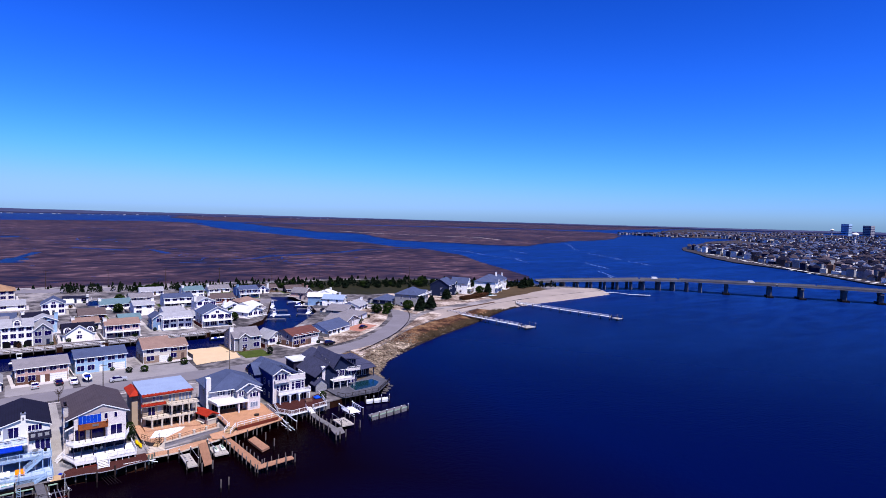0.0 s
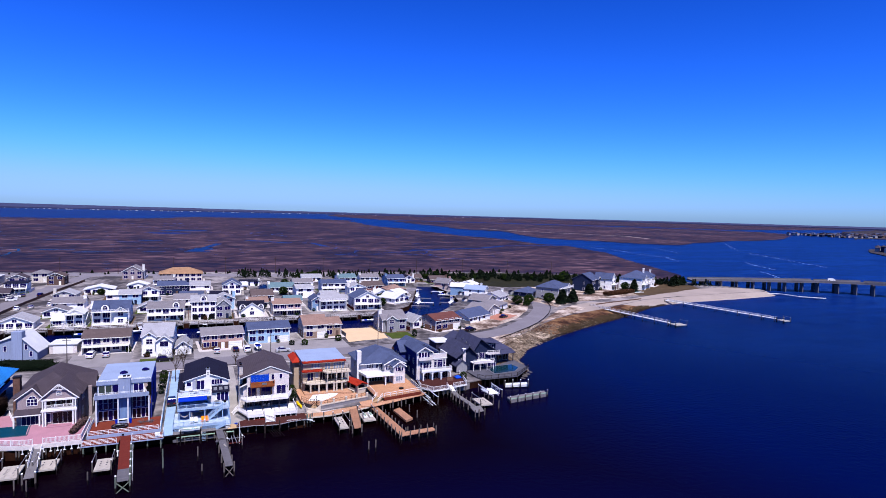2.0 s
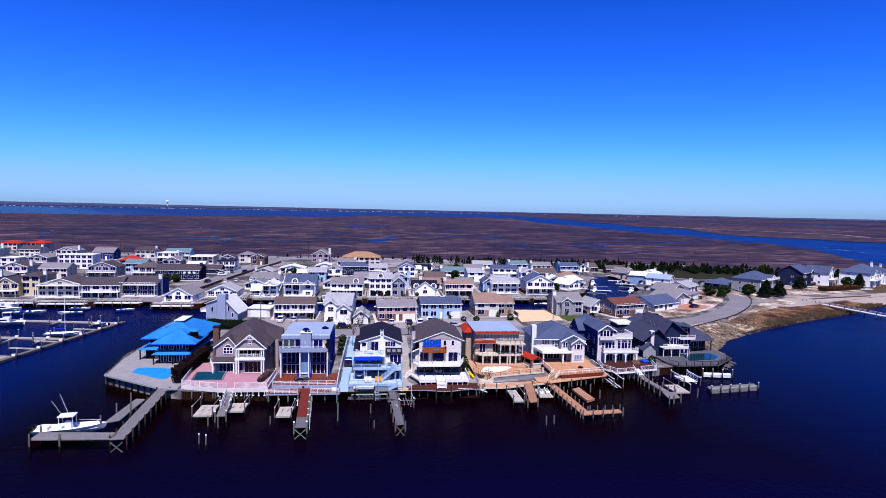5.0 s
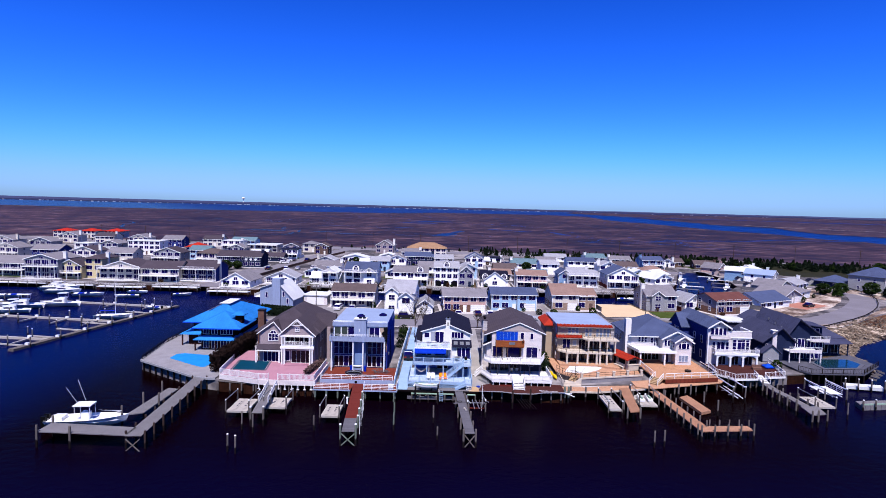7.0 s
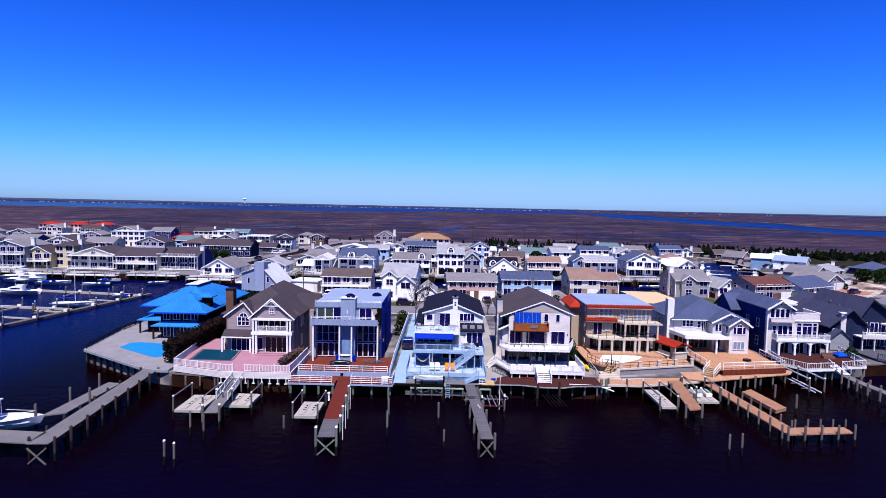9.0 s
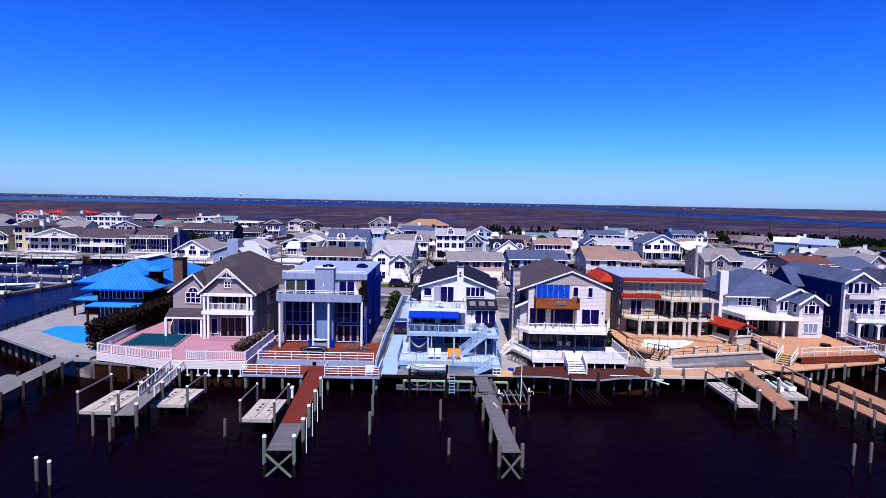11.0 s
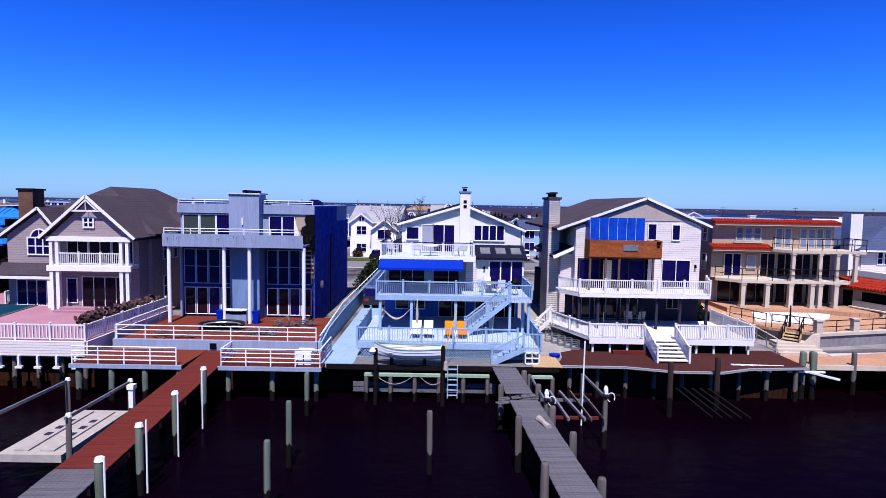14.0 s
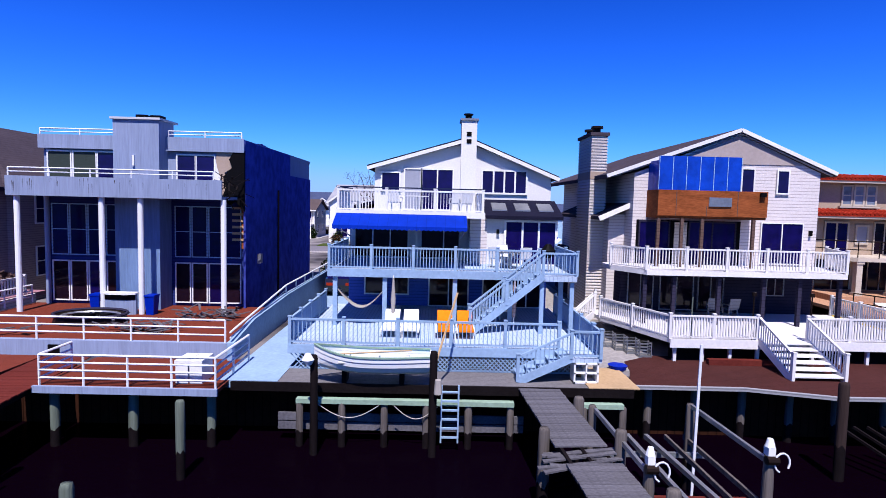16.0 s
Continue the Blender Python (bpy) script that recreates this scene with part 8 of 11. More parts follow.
part("coping", Geo().beam((24.8, -7.27, 2.88), (36.9, -4.09, 2.88), 0.5, 0.2), M["stone_cream"], e, "cream stone coping")
part("pool_cover", Geo().prism([(22.9, -3.5), (26.2, -4.4), (29.4, -1.9), (30.6, -0.2), (29.6, 0.35), (24.6, 0.3)], "z", 2.9, 3.03), M["pool_cover"], e, "wrinkled white pool cover")
part("cover_straps", Geo().beam((24.2, -3.5, 3.035), (26.0, 0.2, 3.035), 0.08, 0.02).beam((25.8, -4.1, 3.035), (27.6, 0.2, 3.035), 0.08, 0.02).beam((27.4, -3.2, 3.035), (29.0, 0.2, 3.035), 0.08, 0.02), M["metal"], e)
posts = [(25.15, -7.16), (28.2, -6.36), (31.3, -5.54), (34.0, -4.83), (36.7, -4.12)]
for px, py in posts:
    sp = part("stone_post", Geo().box(px - 0.2, px + 0.2, py - 0.2, py + 0.2, 2.96, 3.78), M["stone_cream"], e)
    part("post_cap", Geo().box(px - 0.26, px + 0.26, py - 0.26, py + 0.26, 3.78, 3.88), M["stone_cream"], sp)
for a, b in zip(posts, posts[1:]):
    pipe_rail(e, (*a, 2.96), (*b, 2.96), 0.82, 2, 1.6, "rail_dark", 0.028)
pipe_rail(e, (23.0, -5.4, 2.96), (25.0, -6.9, 2.96), 0.95, 2, 0.8, "rail_dark", 0.028)
pipe_rail(e, (21.5, -2.4, 2.96), (22.7, -5.2, 2.96), 0.95, 2, 1.0, "rail_dark", 0.028)
pipe_rail(e, (21.4, -4.0, 2.4), (21.6, -8.6, 1.9), 0.95, 2, 1.2, "stone_cream", 0.035)
st = part("stone_stair", Geo().box(22.2, 24.6, -7.6, -6.6, 1.8, 2.37), M["stone_cream"], e, "broad cream stone steps")
for k in range(3):
    part("step", Geo().box(21.9 - 0.1 * k, 24.7 + 0.1 * k, -7.98 - 0.38 * k, -7.6 - 0.38 * k, 1.8, 2.24 - 0.14 * k), M["stone_cream"], st)
stairs(e, (22.9, -6.9, 2.37), (23.9, -5.7, 2.96), 1.0, 4, "timber_pale", (0.77, -0.64))
for o in (0.0, 1.0):
    pipe_rail(e, (22.9 + 0.77 * o, -6.9 - 0.64 * o, 2.37), (23.9 + 0.77 * o, -5.7 - 0.64 * o, 2.96), 0.95, 2, 0.8, "rail_dark", 0.03)
part("cheek_wall", Geo().prism([(23.7, 2.0), (25.0, 2.0), (25.0, 2.96), (24.6, 2.96)], "y", -7.7, -7.45), M["stone_cream"], e)
part("umbrella_stand", Geo().tube((24.4, -5.2, 2.96), (24.4, -5.2, 4.5), 0.09, 8, 0.04), M["rail_dark"], e)
h = local_thing("pool_bar", "cream stucco pool bar with a red tiled roof", "bar")
part("wall", Geo().box(-1.05, 1.1, -2.3, 2.6, 0, 1.95), M["stucco_cream"], h)
part("counter", Geo().box(-1.2, 1.2, -2.95, -2.3, 0, 1.05).box(-1.3, 1.3, -3.05, -2.25, 1.05, 1.13), M["stone_cream"], h)
# openings are dark sheets on the wall, coloured as inner shade
part("bar_opening", Geo().box(-0.9, 0.95, -2.34, -2.3, 1.15, 1.8), M["dark"], h)
part("side_opening", Geo().box(-1.09, -1.05, -1.6, 0.4, 0.9, 1.7), M["dark"], h)
part("doorway", Geo().box(-1.09, -1.05, 1.2, 2.0, 0, 1.7), M["dark"], h)
for s in (-1.15, 1.15):
    part("post", Geo().box(s - 0.08, s + 0.08, -2.9, -2.74, 1.13, 1.98), M["stone_cream"], h)
part("bench", Geo().box(-1.75, -1.35, -1.9, 1.0, 0.4, 0.48).box(-1.3, -1.25, -1.9, 1.0, 0.5, 0.95).box(-1.7, -1.4, -1.8, -1.7, 0, 0.4).box(-1.7, -1.4, 0.8, 0.9, 0, 0.4), M["stone_cream"], h)
for side in (-1, 1):
    sl = part("roof", tile_slope(-3.25, 3.0, -1.55, 1.98, 0.0, 2.62), M["clay"], h, "red clay tile roof")
    sl.rotation_euler = (0, 0, math.radians(-90 * side) * (1 if side > 0 else 1))
h.location, h.rotation_euler = (35.3, 1.3, 2.96), (0, 0, math.radians(18))
e = thing("privacy_panel", (37.5, -2, 2.0), "dark blue-grey privacy fence beside the terrace", "fence")
part("panel", Geo().beam((36.95, -3.7, 2.9), (37.55, 2.4, 2.9), 0.08, 1.8), M["siding_slate"], e)
for kx, ky, col in ((20.9, -4.6, "yellow"), (20.6, -2.6, "yellow")):
    e = thing("kayak", (kx, ky, 2.1), "yellow plastic kayak leaning on the side fence", "kayak")
    g = Geo()
    for i in range(8):
        a, b = i / 8, (i + 1) / 8
        ra, rb = 0.3 * math.sin(math.pi * a) + 0.02, 0.3 * math.sin(math.pi * b) + 0.02
        g.tube((kx, ky - 1.6 + 3.2 * a, 2.4), (kx, ky - 1.6 + 3.2 * b, 2.4), ra, 8, rb)
    part("hull", g, M[col], e)


def white_house():
    h = thing("house", (44, 6, 3.0), "white house with slate-grey roof, gabled bay and wide timber deck", "house", "waterfront houses")
    part("wall", Geo().box(38.3, 50.2, 7.5, 19, 2.0, 7.7), M["siding_white"], h)
    part("middle_bay", Geo().box(44.0, 49.4, 5.6, 7.5, 2.0, 7.6).prism([(44.0, 7.6), (49.4, 7.6), (46.7, 8.95)], "y", 5.6, 11), M["siding_white"], h)
    part("front_bay", Geo().box(45.85, 48.95, 3.6, 5.6, 2.0, 7.45).prism([(45.85, 7.45), (48.95, 7.45), (47.4, 8.45)], "y", 3.6, 8), M["siding_white"], h)
    part("roof", Geo().hip(37.7, 50.8, 6.9, 20, 7.7, 3.1, 4.6), M["roof_blue"], h, "slate-grey hipped roof")
    part("middle_roof", gable_y(Geo(), 43.6, 49.8, 46.7, 7.6, 7.6, 9.2, 5.2, 12), M["roof_blue"], h)
    rakes(h, 43.6, 49.8, 46.7, 7.62, 7.62, 9.22, 5.15)
    part("bay_roof", gable_y(Geo(), 45.45, 49.35, 47.4, 7.4, 7.4, 8.72, 3.2, 9), M["roof_blue"], h)
    rakes(h, 45.45, 49.35, 47.4, 7.42, 7.42, 8.74, 3.15)
    part("gutter", Geo().box(37.6, 43.7, 6.78, 6.92, 7.58, 7.72), M["white"], h)
    part("chimney", Geo().box(37.2, 38.3, 7.6, 8.8, 2.0, 11.0), M["stucco_white"], h)
    part("porch_roof", Geo().prism([(38.6, 2.9), (45.85, 2.9), (45.85, 5.6), (44.0, 5.6), (44.0, 7.5), (37.8, 7.5)], "z", 5.25, 5.6), M["roof_white"], h, "pale flat porch roof")
    part("parapet", Geo().beam((38.55, 2.86, 5.55), (45.85, 2.86, 5.55), 0.14, 0.5).beam((38.5, 2.9, 5.6), (37.7, 7.5, 5.6), 0.14, 0.55), M["white"], h)
    # dark sheet added for the shade at the back of the porch
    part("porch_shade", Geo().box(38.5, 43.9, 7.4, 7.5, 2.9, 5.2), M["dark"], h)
    for px in (38.9, 43.6):
        part("column", Geo().box(px - 0.14, px + 0.14, 3.0, 3.28, 2.9, 5.25), M["white"], h)
    for i in range(3):
        win(h, 40.0 + i * 0.62, 7.45, 6.45, 0.42, 1.05, 1, 2)
    win(h, 42.5, 7.45, 6.3, 0.5, 1.05, 1, 2)
    win(h, 43.4, 7.45, 5.75, 0.85, 1.6, 3, 1)
    win(h, 44.6, 5.55, 6.15, 0.42, 1.15, 1, 1); win(h, 45.2, 5.55, 6.15, 0.42, 1.15, 1, 1)
    win(h, 45.82, 4.5, 6.1, 0.7, 1.1, 1, 2, -90)
    for wx, w in ((46.65, 0.42), (47.4, 0.8), (48.15, 0.42)):
        win(h, wx, 3.55, 6.15, w, 1.05, 1, 1)
    arch_top(h, 47.4, 3.55, 7.28, 0.42)
    win(h, 47.4, 3.55, 3.6, 1.75, 1.2, 3, 1, gm="glass_pale", fr=0.09)
    for wx in (39.8, 41.8, 43.3):
        win(h, wx, 7.35, 2.95, 1.3, 1.9, 2, 1, gm="glass_brown")
    win(h, 44.8, 5.55, 2.95, 0.9, 1.9, 1, 1)
    for sy in (9, 14):
        win(h, 50.23, sy, 5.4, 0.9, 1.3, 1, 2, 90); win(h, 38.27, sy, 5.4, 0.9, 1.3, 1, 2, -90)
    part("deck", Geo().prism([(40.3, -6.3), (50.6, -4.3), (50.6, 7.45), (38.4, 7.45), (38.6, -4.4)], "z", 2.74, 2.92), M["wood_tanx"], h, "honey-coloured timber deck")
    part("skirt", Geo().beam((40.3, -6.35, 2.5), (50.6, -4.35, 2.5), 0.12, 0.7), M["wood_red"], h)
    for a, b in (((40.4, -6.2, 2.92), (50.5, -4.2, 2.92)), ((50.5, -4.2, 2.92), (50.5, 3.0, 2.92)), ((38.7, -4.4, 2.92), (38.6, 3.0, 2.92)), ((37.5, -6.2, 2.05), (39.0, -4.9, 2.92)), ((38.5, -7.4, 2.05), (40.0, -6.1, 2.92))):
        pipe_rail(h, a, b, 0.95, 2, 1.7, "vinyl", 0.05)
    stairs(h, (37.5, -6.2, 2.05), (39.0, -4.9, 2.92), 1.55, 5, "timber_pale", (0.64, -0.77), None)
    f = part("fire_pit", Geo().tube((46.5, -1.0, 2.92), (46.5, -1.0, 3.2), 0.6, 10), M["rail_dark"], h)
    part("lower_dock", Geo().prism([(34.4, -8.2), (37.2, -9.2), (51.2, -4.6), (52.5, -2.8), (50.6, -2), (34.6, -5)], "z", 1.9, 2.04), M["wood_tan"], h)
    for i in range(7):
        pile(h, 37.2 + i * 2.2, -8.9 + i * 0.72, 1.9)
    return h


white_house()


def navy_house():
    h = thing("house", (57, 6, 2.5), "tall slate-blue house with white front, balconies and arched porch", "house", "waterfront houses")
    part("wall", Geo().box(53.2, 61.4, 6.4, 21, 2.0, 8.2).box(53.2, 57.0, 6.4, 21, 8.2, 10.0), M["siding_blue"], h)
    part("front", Geo().box(53.2, 61.6, 6.0, 6.4, 2.0, 8.2).box(53.2, 57.0, 6.0, 6.4, 8.2, 10.0), M["siding_white"], h)
    part("corner_board", Geo().box(53.08, 53.3, 5.95, 6.5, 2.0, 10.0), M["white"], h)
    part("gable", Geo().prism([(53.2, 10.0), (57.2, 10.0), (55.2, 11.25)], "y", 6.0, 10), M["siding_white"], h)
    part("main_gable", Geo().prism([(53.2, 10.0), (57.0, 10.0), (61.4, 8.2), (61.4, 8.3), (55.2, 11.25)], "y", 10.4, 20.6), M["siding_blue"], h)
    part("front_roof", gable_y(Geo(), 52.8, 57.6, 55.2, 10.0, 10.0, 11.5, 5.5, 10.4), M["roof_blue"], h)
    rakes(h, 52.8, 57.6, 55.2, 10.02, 10.02, 11.52, 5.45)
    part("roof", gable_y(Geo(), 52.8, 61.9, 55.2, 10.0, 8.5, 11.52, 10.4, 21.3), M["roof_blue"], h, "slate-blue shingle roof")
    part("gable_vent", Geo().tube((55.2, 5.9, 10.75), (55.2, 6.02, 10.75), 0.14, 10), M["dark"], h)
    # side gable of the rear wing
    part("rear_wing", Geo().prism([(14.6, 2.0), (20.4, 2.0), (20.4, 8.6), (17.5, 10.7), (14.6, 8.6)], "x", 51.4, 55), M["siding_blue"], h)
    part("wing_roof", Geo().slab([(51.0, 14.1, 8.4), (55.0, 14.1, 8.4), (55.0, 17.5, 10.95), (51.0, 17.5, 10.95)], 0.16).slab([(55.0, 20.9, 8.4), (51.0, 20.9, 8.4), (51.0, 17.5, 10.95), (55.0, 17.5, 10.95)], 0.16), M["roof_blue"], h)
    for sy in (16.6, 18.2):
        win(h, 51.37, sy, 6.6, 0.8, 1.3, 1, 2, -90)
    for i in range(2):
        part("roof_light", Geo().slab([(57.2 + i * 1.2, 11.4, 10.66 - i * 0.54), (58.0 + i * 1.2, 11.4, 10.3 - i * 0.54), (58.0 + i * 1.2, 13.0, 10.3 - i * 0.54), (57.2 + i * 1.2, 13.0, 10.66 - i * 0.54)], 0.08), M["dark"], h)
    # roof terrace beside the gable, behind a white parapet
    part("roof_terrace", Geo().box(57.0, 61.6, 6.0, 10.4, 8.2, 8.3), M["roof_white"], h)
    part("parapet", Geo().box(57.0, 61.7, 5.88, 6.0, 8.0, 9.35).box(61.58, 61.7, 6.0, 10.4, 8.0, 9.35), M["siding_white"], h)
    part("coping", Geo().box(56.95, 61.78, 5.82, 6.06, 9.35, 9.45).box(61.52, 61.78, 6.06, 10.4, 9.35, 9.45), M["white"], h)
    part("cornice", Geo().box(56.9, 61.8, 5.78, 5.88, 8.0, 8.22), M["white"], h)
    for k in (53.9, 54.72, 55.54, 56.36):
        win(h, k, 5.95, 8.6, 0.6, 1.35, 1, 1)
    b3 = part("upper_balcony", Geo().box(53.3, 57.2, 5.2, 6.0, 7.9, 8.05), M["white"], h)
    part("balcony_front", Geo().box(53.3, 57.2, 5.14, 5.22, 7.9, 8.5).box(53.3, 53.38, 5.22, 6.0, 7.9, 8.5).box(57.12, 57.2, 5.22, 6.0, 7.9, 8.5), M["siding_white"], b3)
    for k in (54.3, 55.3, 56.1, 57.0):
        win(h, k, 5.95, 5.5, 0.55 if k in (54.3, 57.0) else 0.7, 1.65, 1, 2 if k in (54.3, 57.0) else 1)
    for k, w in ((58.4, 0.7), (59.75, 1.45), (61.0, 0.6)):
        win(h, k, 5.95, 5.4, w, 1.75, 2 if w > 1 else 1, 1 if w > 1 else 2)
        win(h, k, 5.95, 7.25, w, 0.42, 1, 1)
    # balcony on three arches
    b2 = part("balcony", Geo().box(54.0, 62.7, 4.5, 6.0, 4.9, 5.12), M["white"], h)
    part("fascia", Geo().box(53.95, 62.75, 4.42, 4.5, 4.86, 5.2), M["white"], b2)
    rail(b2, (54.05, 4.55, 5.12), (62.65, 4.55, 5.12), 0.95, "vinyl", 0.14, False, 0.05)
    rail(b2, (54.05, 4.6, 5.12), (54.05, 5.95, 5.12), 0.95, "vinyl", 0.14, False, 0.05)
    rail(b2, (62.65, 4.6, 5.12), (62.65, 5.95, 5.12), 0.95, "vinyl", 0.14, False, 0.05)
    piers = (54.5, 57.1, 59.6, 62.35)
    for px in piers:
        part("pier", Geo().box(px - 0.16, px + 0.16, 4.5, 4.82, 2.6, 4.9), M["white"], h)
    for x0, x1 in zip(piers, piers[1:]):
        x0, x1 = x0 + 0.16, x1 - 0.16
        c, r = (x0 + x1) / 2, (x1 - x0) / 2
        arc = [(c - r * math.cos(i * math.pi / 12), 4.2 + 0.5 * math.sin(i * math.pi / 12)) for i in range(13)]
        part("arch", Geo().prism([(x0, 4.9)] + arc + [(x1, 4.9)], "y", 4.55, 4.75), M["white"], h)
        win(h, c, 5.95, 2.65, x1 - x0 - 0.3, 2.0, 3, 1, gm="glass_brown")
    for sy in (9, 12.4):
        for z in (3.4, 6.4):
            win(h, 53.17, sy, z, 0.8, 1.4, 1, 2, -90)
    part("deck", Geo().prism([(51.9, -0.5), (54.0, -4.0), (58.5, -3.3), (58.9, -1.0), (60.2, -0.8), (60.2, -2.4), (64.6, -1.4), (66.6, 8), (63.0, 6.0), (52.8, 6.0)], "z", 2.44, 2.6), M["wood_brown"], h, "brown weathered two-lobed deck")
    part("fascia", Geo().beam((51.9, -0.55, 2.45), (54.0, -4.05, 2.45), 0.06, 0.34).beam((54.0, -4.05, 2.45), (58.5, -3.35, 2.45), 0.06, 0.34).beam((60.2, -2.45, 2.45), (64.6, -1.45, 2.45), 0.06, 0.34), M["white"], h)
    for p, q in (((51.95, -0.5), (54.0, -3.95)), ((54.0, -3.95), (58.4, -3.25)), ((60.3, -2.3), (64.5, -1.35)), ((64.5, -1.35), (66.5, 7.9)), ((51.95, -0.5), (52.8, 4.4))):
        rail(h, (*p, 2.6), (*q, 2.6), 0.95, "vinyl", 0.3, False, 0.03)
    stairs(h, (58.7, -4.6, 2.05), (59.0, -1.1, 2.6), 1.2, 4, "white", (1, -0.05), None)
    for p, q in (((58.6, -4.6, 2.05), (58.9, -1.1, 2.6)), ((60.0, -4.7, 2.05), (60.2, -2.4, 2.6))):
        pipe_rail(h, p, q, 0.95, 2, 1.2, "vinyl", 0.04)
    for px, py in ((52.4, -1.0), (54.2, -3.7), (55.7, -3.4), (57.2, -3.2), (58.4, -3.0), (60.5, -2.1), (62.4, -1.7), (64.4, -1.1), (65.1, 2.0), (55.6, 0.0), (60, 0.5)):
        pile(h, px, py, 2.44)
    part("deck_tarp", Geo().hip(63.6, 65.4, 3.6, 5.2, 2.95, 0.5).box(63.8, 65.2, 3.8, 5.0, 2.6, 2.95), M["tarp"], h, "blue cover over deck furniture")
    part("deck_bench", Geo().box(60.6, 62.4, 2.6, 3.2, 2.6, 3.05).box(60.6, 62.4, 3.1, 3.25, 3.05, 3.5), M["brick"], h, "brick-red padded bench")
    return h


navy_house()


def dark_house():
    h = thing("house", (78, 18, 2.0), "large dark slate house with many steep roofs and pale balconies", "house", "waterfront houses")
    for x0, x1, y0, y1, z in ((67.8, 74, 12.2, 25, 6.3), (73.4, 81, 13.4, 27, 6.9), (81, 88, 18.6, 28, 6.0), (66.9, 70.4, 11.0, 13, 4.2)):
        part("wall", Geo().box(x0, x1, y0, y1, 2.0, z), M["siding_navy"], h)
    part("roof_west", gable_y(Geo(), 67.1, 74.6, 71.2, 6.0, 6.0, 9.2, 11.6, 25.6), M["roof_slate"], h)
    part("roof_centre", gable_y(Geo(), 72.4, 81.8, 75.4, 6.6, 6.5, 11.0, 12.6, 27.6), M["roof_slate"], h, "slate steep shingle roof")
    part("roof_east", Geo().hip(80.6, 88.8, 18.0, 28.6, 6.0, 2.4), M["roof_slate"], h)
    part("roof_low", gable_y(Geo(), 66.5, 70.8, 68.7, 4.0, 4.0, 5.8, 10.6, 14), M["roof_slate"], h)
    for q in ([(67.8, 6.3), (74, 6.3), (71.2, 9.0)], [(73.4, 6.9), (81, 6.9), (75.4, 10.7)]):
        part("gable_wall", Geo().prism(q, "y", 12.4 if q[0][0] < 70 else 13.4, 25), M["siding_navy"], h)
    part("low_gable", Geo().prism([(66.9, 4.2), (70.4, 4.2), (68.7, 5.6)], "y", 11.0, 13), M["siding_grey"], h)
    part("gable_face", Geo().prism([(67.0, 2.2), (70.3, 2.2), (70.3, 4.1), (68.7, 5.3), (67.0, 4.1)], "y", 10.9, 11.0), M["siding_grey"], h)
    # dormer with a shed roof
    part("dormer", Geo().box(77.2, 81.0, 14.2, 19, 6.5, 9.3), M["siding_navy"], h)
    part("dormer_roof", Geo().slab([(76.4, 13.4, 9.9), (81.6, 13.4, 9.2), (81.6, 19.8, 9.2), (76.4, 19.8, 9.9)], 0.2), M["roof_slate"], h)
    win(h, 79.2, 14.15, 7.5, 2.2, 1.3, 3, 1)
    part("rear_block", Geo().box(66.4, 71, 25.2, 31, 2.0, 7.6), M["siding_slate"], h)
    part("rear_roof", Geo().box(66, 71.4, 24.8, 31.4, 7.6, 7.85), M["roof_white"], h)
    part("rear_gable", gable_y(Geo(), 70.6, 80, 75.5, 6.9, 6.9, 9.6, 26.5, 33), M["roof_slate"], h)
    part("rear_wall", Geo().box(71.2, 79.6, 27, 32.6, 2.0, 6.9), M["siding_navy"], h)
    c = part("chimney", Geo().box(69.4, 70.3, 12.0, 12.9, 2, 8.4), M["siding_white"], h)
    part("cap", Geo().box(69.3, 70.4, 11.9, 13.0, 8.4, 8.55), M["white"], c)
    for x0, x1, y0, z in ((71.8, 78.4, 9.8, 4.7), (77.2, 81.2, 11.8, 6.6)):
        part("balcony", Geo().box(x0, x1, y0, 13.4, z - 0.2, z), M["white"], h)
        part("parapet", Geo().box(x0, x1, y0 - 0.08, y0, z - 0.25, z + 0.45), M["siding_white"], h)
        rail(h, (x0, y0 + 0.05, z), (x1, y0 + 0.05, z), 0.95, "vinyl", 0.24, False)
    for px in (71.9, 74.0, 76.2, 78.3):
        part("post", Geo().box(px - 0.1, px + 0.1, 9.9, 10.1, 2.2, 4.5), M["siding_white"], h)
    for wx, wz in ((74.3, 4.9), (76.2, 4.9), (78.2, 4.9), (74.3, 2.5), (76.2, 2.5), (78.2, 2.5), (80, 2.5), (80, 4.9)):
        win(h, wx, 13.35, wz, 1.4, 1.7, 2, 1)
    for wx in (82.4, 84.6, 86.8):
        win(h, wx, 18.55, 2.6, 1.5, 2.2, 2, 1, gm="glass_brown")
    win(h, 68.6, 12.15, 4.2, 0.9, 1.4, 1, 2)
    for k in range(3):
        part("roof_vent", Geo().tube((73.4 + 0.25 * k, 16 + 3 * k, 8.2 + 0.36 * k), (73.4 + 0.25 * k, 16 + 3 * k, 8.7 + 0.36 * k), 0.1, 8), M["metal"], h)
    t = part("terrace", Geo().prism([(70.2, 4.0), (71.4, 1.7), (81.9, 2.0), (89.6, 8.8), (89.5, 18), (80, 13.4), (70, 10.8)], "z", 2.2, 2.4), M["deck_slate"], h, "grey boarded terrace")
    part("pool_surround", Geo().prism([(76.2, 10.0), (75.9, 5.0), (83.8, 6.0), (87.0, 9.2), (86.6, 13.8), (79.2, 13.2)], "z", 2.4, 2.5), M["deck_slate"], t)
    part("pool", Geo().prism([(76.9, 9.7), (76.6, 5.7), (83.5, 6.6), (86.3, 9.5), (86.0, 13.1), (79.5, 12.6)], "z", 2.44, 2.52), M["pool_dim"], t, "dull teal swimming pool")
